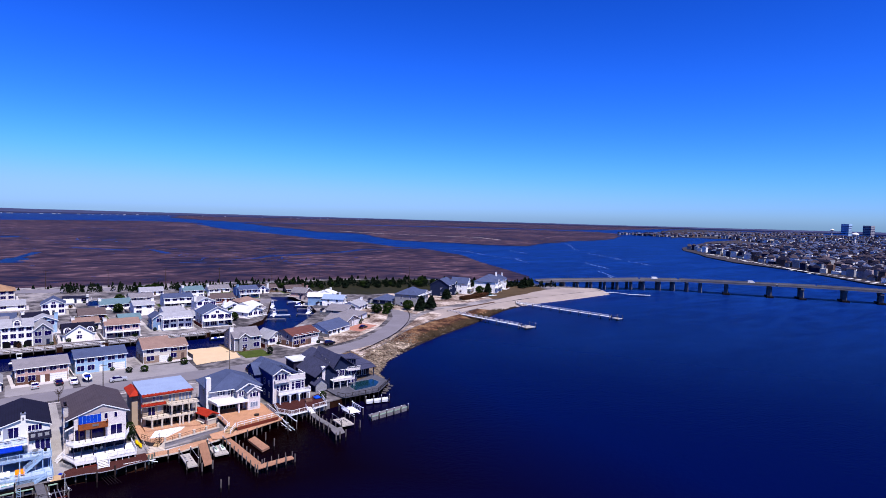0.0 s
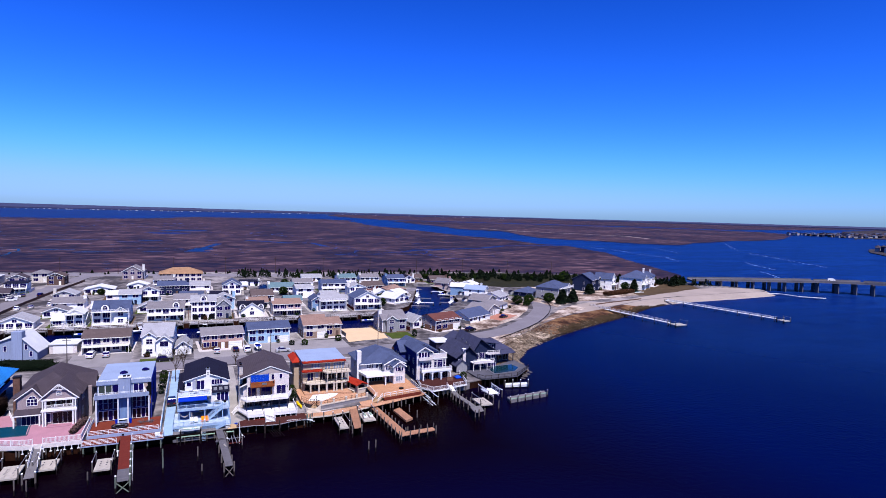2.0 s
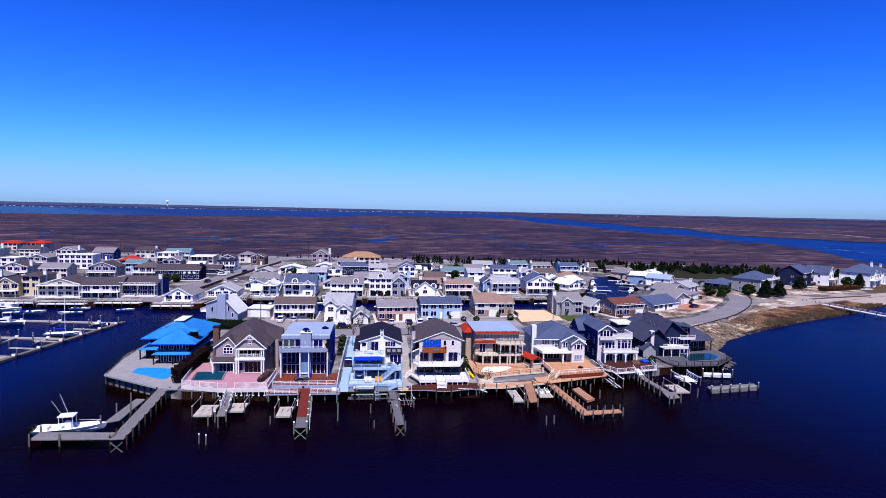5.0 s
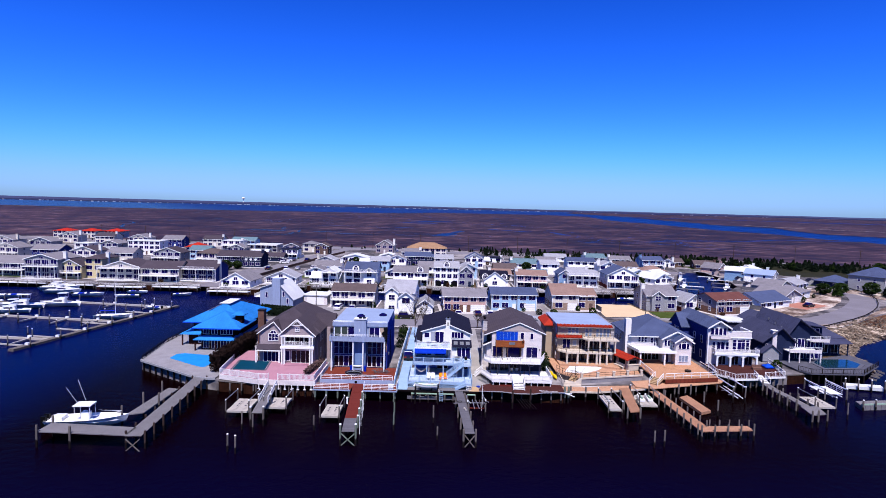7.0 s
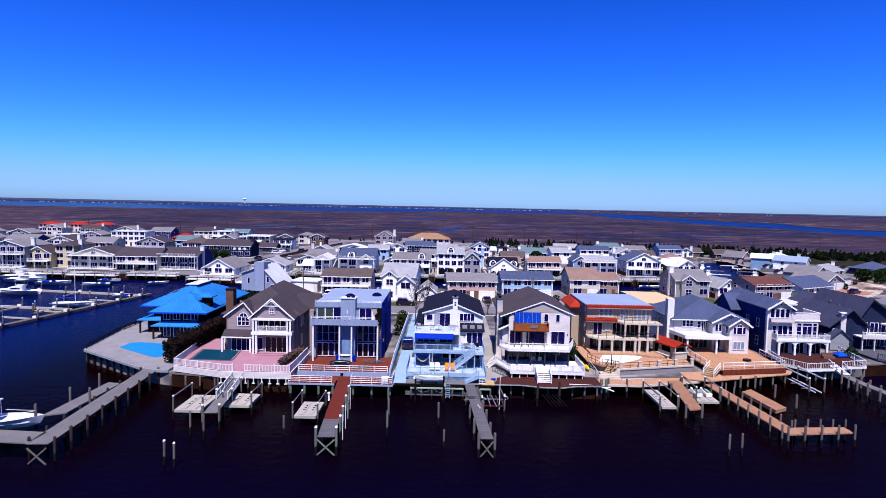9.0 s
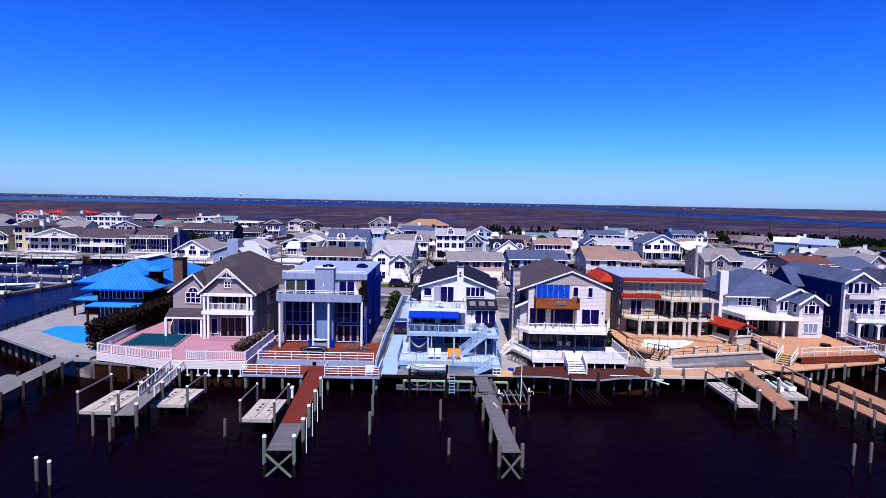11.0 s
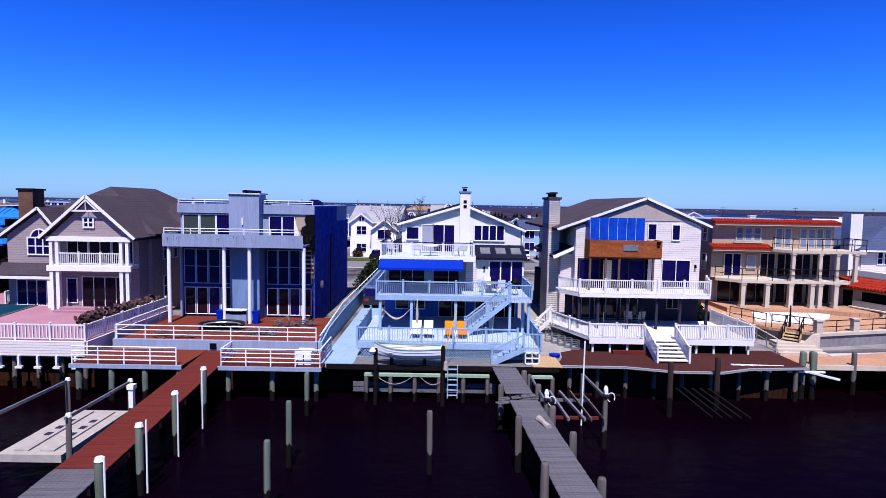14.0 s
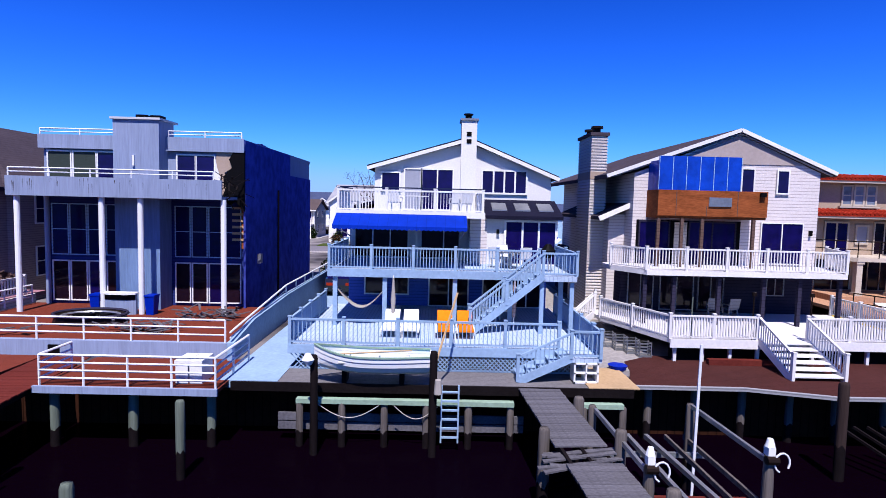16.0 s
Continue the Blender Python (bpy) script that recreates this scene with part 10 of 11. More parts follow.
e = thing("lift_post", (21.5, -12, 0), "paired teal-green lift piles with white cradle arms", "boat lift")
for px in (21.2, 21.85):
    pile(e, px, -12.0, 2.85, 0.19, "pile_green")
part("arm", Geo().beam((21.4, -12.2, 1.7), (22.6, -13.3, 1.55), 0.14, 0.1).beam((20.2, -12.2, 1.7), (22.4, -12.25, 1.7), 0.12, 0.1), M["alum"], e)
for q in (0, 0.55):
    part("bracket", Geo().beam((17.3 + q, -12.25, 2.05), (18.3 + q, -12.9, 1.85), 0.07, 0.07), M["alum"], e)
part("beam", Geo().beam((16.8, -12.25, 2.05), (21.3, -12.2, 1.95), 0.1, 0.12), M["alum"], e)
e = thing("dock", (38, -18, 1.4), "new tan L-shaped timber dock on tall piles", "dock", "docks")
part("walk", Geo().prism([(36.6, -8.8), (38.2, -8.4), (39.5, -24.9), (37.8, -27.0)], "z", 1.35, 1.5), M["dock_tanx"], e)
part("head", Geo().prism([(37.8, -27.0), (39.5, -24.9), (45.7, -24.4), (45.9, -26.0)], "z", 1.35, 1.5), M["dock_tan"], e)
for t in range(8):
    pile(e, 36.6 + 0.14 * t, -11 - t * 2.2, 2.4, 0.12); pile(e, 38.6 + 0.12 * t, -11 - t * 2.0, 2.4, 0.12)
for t in range(5):
    pile(e, 37.8 + t * 2.0, -27.2 + t * 0.25, 2.5, 0.13); pile(e, 40.0 + t * 1.5, -24.7 + t * 0.1, 2.4, 0.11)
e = thing("floating_dock", (40.6, -16.5, 0.5), "tan timber floating dock", "dock", "docks")
part("deck", Geo().prism([(41.9, -8.9), (43.8, -7.7), (44.5, -15.3), (42.5, -16.4)], "z", 0.1, 0.55), M["dock_tan"], e)
for px, py in ((42.0, -8.2), (44.2, -8.0), (44.8, -12), (45.2, -16.2)):
    pile(e, px, py, 2.6)
# docks of the last houses
e = thing("dock", (60, -8, 2.0), "curving grey timber catwalk with many piles", "dock", "docks")
part("head", Geo().prism([(57.8, -20.4), (60.4, -19.8), (61.2, -16.2), (58.4, -16.4)], "z", 1.88, 2.02), M["wood_grey"], e)
for px, py in ((57.8, -20.5), (60.5, -19.9), (61.3, -16.2), (58.9, -20.2)):
    pile(e, px, py, 2.7)
pts = [(59.3, -4.4), (59.0, -7.8), (59.3, -11.5), (59.4, -16.4)]
for (x0, y0), (x1, y1) in zip(pts, pts[1:]):
    part("walk", Geo().beam((x0, y0, 1.95), (x1, y1, 1.95), 1.3, 0.14), M["wood_grey"], e)
    for k in (0.25, 0.75):
        for s in (-0.9, 0.9):
            pile(e, x0 + (x1 - x0) * k + s, y0 + (y1 - y0) * k, random.uniform(2.4, 3.0))


def lift_frame(x0, x1, y0, y1, z, label):
    """An empty lift: four capped piles, two top beams and two bunks slung between them."""
    e = thing("boat_lift", (x0, y0, 0), label, "boat lift", "boat lifts")
    for px in (x0, x1):
        for py in (y0, y1):
            pile(e, px, py, 2.9, 0.13, "pile_wood", True)
        part("lift_beam", Geo().beam((px, y0, 2.75), (px, y1, 2.75), 0.1, 0.18), M["alum"], e)
    for k in (0.3, 0.7):
        part("bunk", Geo().beam((x0 + (x1 - x0) * k, y0 - 0.4, z), (x0 + (x1 - x0) * k, y1 + 0.4, z), 0.12, 0.14), M["alum"], e)
        part("cradle_beam", Geo().beam((x0, y0 + (y1 - y0) * k, z - 0.14), (x1, y0 + (y1 - y0) * k, z - 0.14), 0.1, 0.14), M["metal"], e)


float_lift(62.6, 65.7, -14.0, -8.8, 1.2, "off-white float held between capped piles at the catwalk")
lift_frame(67.0, 70.8, -9.2, -3.4, 1.6, "white boat lift with a slatted deck beside a dark house")
e = thing("lift_deck", (69, -6.3, 1.7), "white slatted deck carried on boat lift bunks", "deck")
for k in range(9):
    part("slat", Geo().box(67.3 + k * 0.36, 67.6 + k * 0.36, -8.6, -4.0, 1.68, 1.74), M["alum"], e)
pipe_rail(e, (67.35, -8.5, 1.74), (67.35, -4.1, 1.74), 0.95, 3, 1.5, "alum", 0.03)
pipe_rail(e, (70.4, -8.5, 1.74), (70.4, -4.1, 1.74), 0.95, 3, 1.5, "alum", 0.03)
lift_frame(50.9, 53.0, -9.6, -3.4, 1.0, "long white boat lift arms over the water")
e = thing("floating_dock", (76, -12, 0.8), "long pale floating breakwater dock", "dock", "docks")
part("deck", Geo().prism([(71.6, -11.8), (83.8, -10.0), (84.4, -7.6), (72.2, -9.4)], "z", 0.0, 0.85), M["wood_grey"], e)
part("rail", Geo().beam((71.6, -11.7, 1.0), (83.8, -9.9, 1.0), 0.08, 0.24), M["green_beam"], e)
for t in range(6):
    pile(e, 71.7 + t * 2.4, -12.05 + t * 0.36, 1.9, 0.14, "pile_wood", True)
e = thing("floating_dock", (74, -2, 0.9), "short white floating dock by a dark house", "dock", "docks")
part("deck", Geo().prism([(76.5, -0.4), (83.0, -1.6), (83.8, 0.4), (77.4, 1.4)], "z", 0.3, 0.9), M["roof_white"], e)
for t in range(4):
    pile(e, 76.3 + t * 2.2, -0.75 - t * 0.4, 2.4, 0.14, "pile_wood", True)

# blue-roof house dock
bd = plank_dock("dock", (-41.6, -9.2), (-39.6, -35.3), 2.1, 2.02, "wide silvered timber dock with squared bollard posts", (),
                [(t, s, 2.42) for t in (0.03, 0.14, 0.26, 0.38, 0.5, 0.62, 0.74, 0.86, 0.97) for s in (-1, 1)], "timber_brown")
part("decking", Geo().beam((-41.6, -9.2, 2.0), (-39.6, -35.3, 2.0), 2.1, 0.06), M["wood_grey"], bd)
part("head", Geo().prism([(-52.6, -34.7), (-40.6, -35.1), (-40.6, -32.4), (-52.6, -31.6)], "z", 1.9, 2.03), M["wood_grey"], bd)
part("finger", Geo().prism([(-45.2, -13.7), (-43.4, -14.0), (-43.4, -25.0), (-45.5, -26.2)], "z", 1.2, 1.35), M["wood_grey"], bd)
part("cross_brace", Geo().beam((-40.4, -35.5, 0.1), (-38.6, -35.5, 1.7), 0.1, 0.13).beam((-38.6, -35.6, 0.1), (-40.4, -35.6, 1.7), 0.1, 0.13), M["pile_wood"], bd)
for px, py in ((-45.5, -15.2), (-45.6, -21), (-45.6, -27), (-52.4, -34.9), (-48, -35), (-52.6, -31.4), (-43.2, -21)):
    pile(bd, px, py, 3.0)

for a in ((-27.5, -34.7, 2.4), (-26.3, -35.2, 2.4), (-18.0, -26.7, 2.2), (-6.5, -26.1, 2.8), (-0.1, -28.9, 1.9), (-0.8, -22.6, 2.7), (30.2, -29.6, 2.4), (31.7, -29.3, 2.4), (-28.2, -27.3, 2.7), (-26.3, -28.3, 2.7), (-7.4, -16.1, 2.3), (-6.75, -22.2, 2.88), (66.0, -16.5, 2.8), (-4.0, -14.3, 3.2), (-0.25, -14.3, 3.4)):
    mooring(a[0], a[1], a[2], 0.125, "timber_dark" if a[0] in (-4.0, -0.25) else "pile_green" if a[0] in (-6.5, -7.4, -6.75) else "pile_wood", cap=(a[1] < -34))


# ---- boats ----
def hull_geo(L, B, H, n=10, flare=1.15):
    """An open hull, bow towards +x."""
    g = Geo()
    m = 7
    for i in range(n + 1):
        t = i / n
        b = B / 2 * (1 - max(0.0, (t - 0.45) / 0.55) ** 2.2) * (0.88 + 0.12 * min(1, t * 4))
        sheer = H * (1 + 0.35 * t * t)
        keel = 0.0 + 0.45 * H * max(0.0, (t - 0.7) / 0.3) ** 2
        for j in range(m):
            a = -1 + 2 * j / (m - 1)
            z = keel + (sheer - keel) * abs(a) ** 1.6
            g.v.append((t * L - L / 2 + 0.06 * L * t * abs(a), b * a * (0.75 + 0.25 * abs(a)) * flare, z))
    for i in range(n):
        for j in range(m - 1):
            g.f.append((i * m + j, (i + 1) * m + j, (i + 1) * m + j + 1, i * m + j + 1))
    g.f.append(tuple(range(m))[::-1])
    return g


def boat(x, y, z, rz, L, B, label, kind="skiff", group="boats"):
    e = local_thing("boat", label, "boat", group)
    H = 0.14 * L if L < 7 else 0.12 * L
    part("hull", hull_geo(L, B, H), M["gel"], e, smooth=True)
    part("deck", Geo().prism([(-L / 2 + 0.1, -B * 0.44), (L * 0.15, -B * 0.46), (L * 0.42, -B * 0.2), (L * 0.47, 0), (L * 0.42, B * 0.2), (L * 0.15, B * 0.46), (-L / 2 + 0.1, B * 0.44)], "z", H * 0.75, H * 0.85), M["gel"], e)
    if kind == "console":
        part("console", Geo().box(-0.5, 0.5, -0.45, 0.45, H * 0.85, H * 0.85 + 1.1), M["gel"], e)
        part("windscreen", Geo().box(0.45, 0.5, -0.5, 0.5, H * 0.85 + 1.1, H * 0.85 + 1.6), M["glass"], e)
        part("hardtop", Geo().box(-1.4, 1.0, -B * 0.36, B * 0.36, H * 0.85 + 2.1, H * 0.85 + 2.22), M["gel"], e)
        for sx in (-1.2, 0.8):
            for sy in (-B * 0.33, B * 0.33):
                part("strut", Geo().tube((sx, sy, H * 0.85), (sx, sy * 0.9, H * 0.85 + 2.1), 0.04), M["alum"], e)
        part("outrigger", Geo().tube((-0.5, -B * 0.36, H + 2.2), (-1.8, -B * 0.6, H + 5.0), 0.025).tube((-0.5, B * 0.36, H + 2.2), (-1.8, B * 0.6, H + 5.0), 0.025), M["alum"], e)
        for sy in (-0.5, 0.5):
            part("outboard_motor", Geo().box(-L / 2 - 0.6, -L / 2 + 0.05, sy - 0.22, sy + 0.22, 0.1, H + 0.5), M["black"], e)
        part("bow_rail", Geo().tube((L * 0.1, -B * 0.45, H * 1.5), (L * 0.46, -0.1, H * 1.7), 0.025).tube((L * 0.1, B * 0.45, H * 1.5), (L * 0.46, 0.1, H * 1.7), 0.025), M["alum"], e)
        part("locker", Geo().box(-L * 0.42, -L * 0.28, -B * 0.3, B * 0.3, H * 0.85, H * 0.85 + 0.55), M["gel"], e)
    elif kind == "cabin":
        part("cabin", Geo().prism([(-L * 0.15, H * 0.85), (L * 0.3, H * 0.85), (L * 0.18, H * 0.85 + 1.1), (-L * 0.12, H * 0.85 + 1.25)], "y", -B * 0.34, B * 0.34), M["gel"], e)
        part("windows", Geo().box(-L * 0.08, L * 0.15, -B * 0.35, B * 0.35, H * 0.85 + 0.5, H * 0.85 + 0.9), M["glass"], e)
        part("flybridge", Geo().box(-L * 0.16, L * 0.02, -B * 0.3, B * 0.3, H * 0.85 + 1.25, H * 0.85 + 1.7), M["gel"], e)
        part("hardtop", Geo().box(-L * 0.2, L * 0.05, -B * 0.32, B * 0.32, H * 0.85 + 2.9, H * 0.85 + 3.0), M["gel"], e)
        for sx in (-L * 0.18, L * 0.03):
            for sy in (-B * 0.28, B * 0.28):
                part("strut", Geo().tube((sx, sy, H * 0.85 + 1.6), (sx, sy, H * 0.85 + 2.9), 0.03), M["alum"], e)
    elif kind == "sail":
        part("cabin", Geo().box(-L * 0.1, L * 0.22, -B * 0.25, B * 0.25, H * 0.85, H * 0.85 + 0.4), M["gel"], e)
        part("mast", Geo().tube((L * 0.08, 0, H), (L * 0.08, 0, H + L * 1.15), 0.06), M["alum"], e)
        part("boom", Geo().tube((L * 0.08, 0, H + 1.2), (-L * 0.35, 0, H + 1.2), 0.09), M["blue_plastic"], e)
        part("stay", Geo().tube((L * 0.48, 0, H), (L * 0.08, 0, H + L * 1.15), 0.012).tube((-L * 0.48, 0, H), (L * 0.08, 0, H + L * 1.15), 0.012), M["metal"], e)
    else:
        part("seat", Geo().box(-L * 0.3, -L * 0.15, -B * 0.35, B * 0.35, H * 0.85, H * 0.85 + 0.35), M["blue_plastic"], e)
        part("windscreen", Geo().prism([(0.0, H * 0.85), (0.4, H * 0.85), (0.0, H * 0.85 + 0.5)], "y", -B * 0.38, B * 0.38), M["glass"], e)
        part("outboard_motor", Geo().box(-L / 2 - 0.5, -L / 2 + 0.05, -0.2, 0.2, 0.1, H + 0.4), M["black"], e)
    e.location, e.rotation_euler = (x, y, z), (0, 0, radians(rz))
    return e


boat(-50.1, -28.0, 0.25, 8, 10.2, 2.9, "white sport fishing boat with hardtop and outriggers at a dock", "console")
def row_boat():
    """A clinker rowing boat, bow towards -x: overlapping strakes, thwarts, gunwale and oar."""
    e = thing("boat", (-2.3, -13.3, 2.4), "white lapstrake rowing boat with aqua inside, resting on chocks", "boat", "boats")
    n = 14

    def rib(t, k):
        b = 0.66 * (1 - max(0.0, (0.42 - t) / 0.42) ** 2.1) * (1 - 0.22 * max(0.0, (t - 0.55) / 0.45) ** 2)
        lift = 0.24 * max(0.0, (0.5 - t) / 0.5) ** 2 + 0.06 * max(0.0, t - 0.6)
        return b * (0.3, 0.74, 0.93, 1.0, 1.04)[k], (0.0, 0.12, 0.29, 0.46, 0.62)[k] + lift * (0.9, 0.95, 1.0, 1.05, 1.1)[k]

    for side in (-1, 1):
        for k in range(4):
            g = Geo()
            for i in range(n):
                t0, t1 = i / n, (i + 1) / n
                q = []
                for t, kk, push in ((t0, k, 0.022), (t1, k, 0.022), (t1, k + 1, 0.0), (t0, k + 1, 0.0)):
                    w, z = rib(t, kk)
                    q.append((-4.2 + 3.85 * t, -13.3 + side * (w + push), 2.42 + z))
                g.quad(*(q if side < 0 else q[::-1]))
            part("strake", g, M["gel"], e)
    g = Geo()
    for i in range(n):
        t0, t1 = i / n, (i + 1) / n
        (w0, z0), (w1, z1) = rib(t0, 2), rib(t1, 2)
        g.quad((-4.2 + 3.85 * t0, -13.3 - w0 * 0.97, 2.42 + z0), (-4.2 + 3.85 * t1, -13.3 - w1 * 0.97, 2.42 + z1), (-4.2 + 3.85 * t1, -13.3 + w1 * 0.97, 2.42 + z1), (-4.2 + 3.85 * t0, -13.3 + w0 * 0.97, 2.42 + z0))
    part("inner", g, M["aqua"], e, "pale aqua inside")
    w, z = rib(1.0, 4)
    part("transom", Geo().prism([(-13.3 - w, 2.42 + z), (-13.3 - w * 0.8, 2.5), (-13.3 + w * 0.8, 2.5), (-13.3 + w, 2.42 + z)], "x", -0.38, -0.34), M["gel"], e)
    for side in (-1, 1):
        g = Geo()
        for i in range(n):
            (w0, z0), (w1, z1) = rib(i / n, 4), rib((i + 1) / n, 4)
            g.beam((-4.2 + 3.85 * i / n, -13.3 + side * w0, 2.43 + z0), (-4.2 + 3.85 * (i + 1) / n, -13.3 + side * w1, 2.43 + z1), 0.06, 0.05)
        part("gunwale", g, M["green_beam"], e)
    for tx in (-3.2, -2.2, -1.2):
        part("thwart", Geo().box(tx - 0.12, tx + 0.12, -13.9, -12.7, 2.84, 2.88), M["white"], e)
    part("oar", Geo().tube((-3.4, -13.6, 3.06), (-1.0, -13.0, 3.08), 0.025), M["timber_pale"], e)
    for tx in (-3.2, -1.3):
        part("chock", Geo().box(tx - 0.08, tx + 0.08, -13.38, -12.8, 2.03, 2.5), M["timber_dark"], e)


row_boat()
e = thing("davit_bag", (-0.1, -13.7, 2.1), "white fender bag hanging from a dark pile", "fender")
part("bag", Geo().tube((-0.1, -14.5, 2.1), (-0.1, -14.5, 2.55), 0.13, 8, 0.1), M["float_white"], e)
e = thing("fender", (-4.15, -14.2, 3.0), "round white buoy tied to a dark pile", "buoy")
part("buoy", Geo().tube((-4.15, -14.5, 2.95), (-4.15, -14.5, 3.1), 0.12, 10, 0.2).tube((-4.15, -14.5, 3.1), (-4.15, -14.5, 3.3), 0.2, 10, 0.08), M["gel"], e)
e = thing("oar_pole", (0.3, -13.6, 2.03), "slanting weathered oar leaning on a pile", "pole")
part("pole", Geo().tube((-0.3, -14.2, 2.6), (0.5, -12.6, 5.0), 0.04), M["timber_pale"], e)

# marina
def float_line(x0, y0, x1, y1, w, label, fingers=0, flen=7):
    e = thing("marina_float", ((x0 + x1) / 2, (y0 + y1) / 2, 0.4), label, "float dock", "marina floats")
    part("deck", Geo().beam((x0, y0, 0.25), (x1, y1, 0.25), w, 0.5), M["pile_wood" if w > 1.3 else "float_white"], e)
    d = Vector((x1 - x0, y1 - y0, 0)).normalized()
    s = Vector((-d.y, d.x, 0))
    L = math.hypot(x1 - x0, y1 - y0)
    for i in range(fingers):
        c = Vector((x0, y0, 0.25)) + d * L * (i + 0.5) / fingers
        part("finger", Geo().beam(c, c + s * flen, 0.4, 0.3), M["float_white"], e)
        pile(e, *(c + s * flen)[:2], 2.4, 0.14, "pile_wood", True)
        pile(e, *(c - s * 0.8)[:2], 2.4, 0.14, "pile_wood", True)
        bx = thing("dock_box", c - s * 0.2, "white dock box on a marina float", "box", "marina dock boxes")
        part("body", Geo().box(c.x - 0.4, c.x + 0.4, c.y - 0.25, c.y + 0.25, 0.5, 0.95), M["gel"], bx)
    return e


float_line(-90, 11, -80.2, 66, 1.4, "long dark marina float with finger docks and posts", 7, 8)
float_line(-81, 64, -118, 69, 0.6, "pale marina float with slim finger docks", 3, 5)
float_line(-89, 21, -124, 24, 0.6, "pale marina float with slim finger docks", 4, 6)
float_line(-86, 42, -121, 46, 0.6, "pale marina float with slim finger docks", 4, 6)
float_line(-128, 62, -160, 84, 1.6, "dark marina float along the houses", 3, 6)
for i, (x, y, r, L, k) in enumerate(((-88.5, 46.0, 8, 9, "sail"), (-113, 62, 190, 10, "cabin"), (-121, 57, 195, 11, "cabin"), (-127, 50, 190, 10, "cabin"), (-119, 50, 200, 9, "cabin"), (-85, 61, 170, 5, "skiff"), (-104, 88, 0, 6.5, "skiff"), (-127, 84, 5, 11, "cabin"), (-116, 80, 10, 9, "skiff"), (-132, 90, 10, 12, "cabin"), (-88, 86, 20, 5.5, "skiff"), (-103, 80, 195, 7, "skiff"), (-146, 70, 200, 11, "cabin"), (-138, 74, 200, 8, "skiff"))):
    boat(x, y, 0.05, r, L, L * 0.3, "white moored boat in the marina" if k != "sail" else "white sailing boat with a bare mast in the marina", k, "moored boats")
for i, (x, y, r) in enumerate(((2, 92, 0), (-8, 88, 4), (26, 99, 5), (-38, 99, 0), (-20, 100, 0), (66, 100, 0), (104, 142, 65), (127, 152, 75), (112, 166, 65), (127.5, 168, 85), (121, 139, 55))):
    boat(x, y, 0.05, r, 6.5, 2.0, "white runabout moored in the canal", "skiff" if i % 2 else "cabin", "moored boats")
# canal bulkheads
e = thing("canal_bulkhead", (0, 90, 0), "dark weathered timber bulkhead round the canal", "bulkhead")
for line in (WEST[1:] + CANAL_N, CANAL_S):
    for (x0, y0), (x1, y1) in zip(line, line[1:]):
        L = math.hypot(x1 - x0, y1 - y0)
        ox, oy = (y1 - y0) / L * 0.12, -(x1 - x0) / L * 0.12
        part("sheeting", Geo().beam((x0 + ox, y0 + oy, 0.8), (x1 + ox, y1 + oy, 0.8), 0.16, 2.3), M["bulk"], e)
e = thing("street_fence", (-68, 190, 2.0), "dark board fence along the side street", "fence")
for a, b in (((-74.5, 124), (-71.5, 160)), ((-71.5, 160), (-67, 200)), ((-67, 200), (-60.5, 246))):
    part("panel", Geo().beam((*a, 2.6), (*b, 2.6), 0.1, 1.2), M["siding_brown"], e)
# canal edge docks
def pier(name, a, b, w, z, label, step=6.0, m="wood_grey", railm=None):
    e = thing(name, (*a, z), label, "pier", "piers")
    part("deck", Geo().beam((*a, z), (*b, z), w, 0.18), M[m], e)
    L = math.hypot(b[0] - a[0], b[1] - a[1])
    n = int(L / step)
    dx, dy = (b[0] - a[0]) / L, (b[1] - a[1]) / L
    for i in range(n + 1):
        for s in (-1, 1):
            pile(e, a[0] + dx * L * i / max(1, n) - dy * s * w / 2, a[1] + dy * L * i / max(1, n) + dx * s * w / 2, z + 0.1 if not railm else z + 0.9, 0.14)
    if railm:
        for s in (-1, 1):
            ox, oy = -dy * s * w / 2, dx * s * w / 2
            part("rail", Geo().beam((a[0] + ox, a[1] + oy, z + 0.9), (b[0] + ox, b[1] + oy, z + 0.9), 0.08, 0.1).beam((a[0] + ox, a[1] + oy, z + 0.5), (b[0] + ox, b[1] + oy, z + 0.5), 0.06, 0.08), M[railm], e)
    return e


for x0, x1, y in ((-62, -50, 102.5), (-48, -38, 103), (-37, -22, 103.5), (-20, -6, 104), (-4, 12, 104), (14, 26, 104.5), (28, 42, 104.5), (46, 62, 105), (64, 78, 106)):
    pier("canal_dock", (x0, y), (x1, y), 2.4, 1.7, "grey timber dock with pale rails along the canal bank", 3.0, "wood_grey", "vinyl")
for x0, x1, y in ((-160, -140, 96.5), (-138, -122, 94.5), (-120, -104, 92.5), (-102, -86, 95), (-80, -66, 88.5)):
    pier("canal_dock", (x0, y), (x1, y), 2.6, 1.6, "pale timber dock before waterfront houses", 3.0, "roof_white", "vinyl")
for k, (a, b) in enumerate((((95, 128), (103, 125)), ((100, 137), (109, 134)), ((105, 151), (113, 148)), ((129, 158), (122, 160)), ((126, 146), (119, 149)), ((130.5, 172), (123, 173)), ((119, 130), (113, 135)))):
    pier("canal_dock", a, b, 1.5, 1.4, "pale finger dock in the canal basin", 4.0, "roof_white" if k % 2 else "wood_grey")
pier("pier", (183, 103.5), (189.2, 57), 2.2, 1.9, "long white fishing pier reaching into the bay", 6, "roof_white", "vinyl")
float_lift(190.5, 196.5, 54, 58.5, 1.2, "white float platform at the pier head")
pier("pier", (239, 111.5), (249.5, 52.4), 1.8, 1.7, "long narrow pale pier reaching into the bay", 6, "roof_white", "alum")
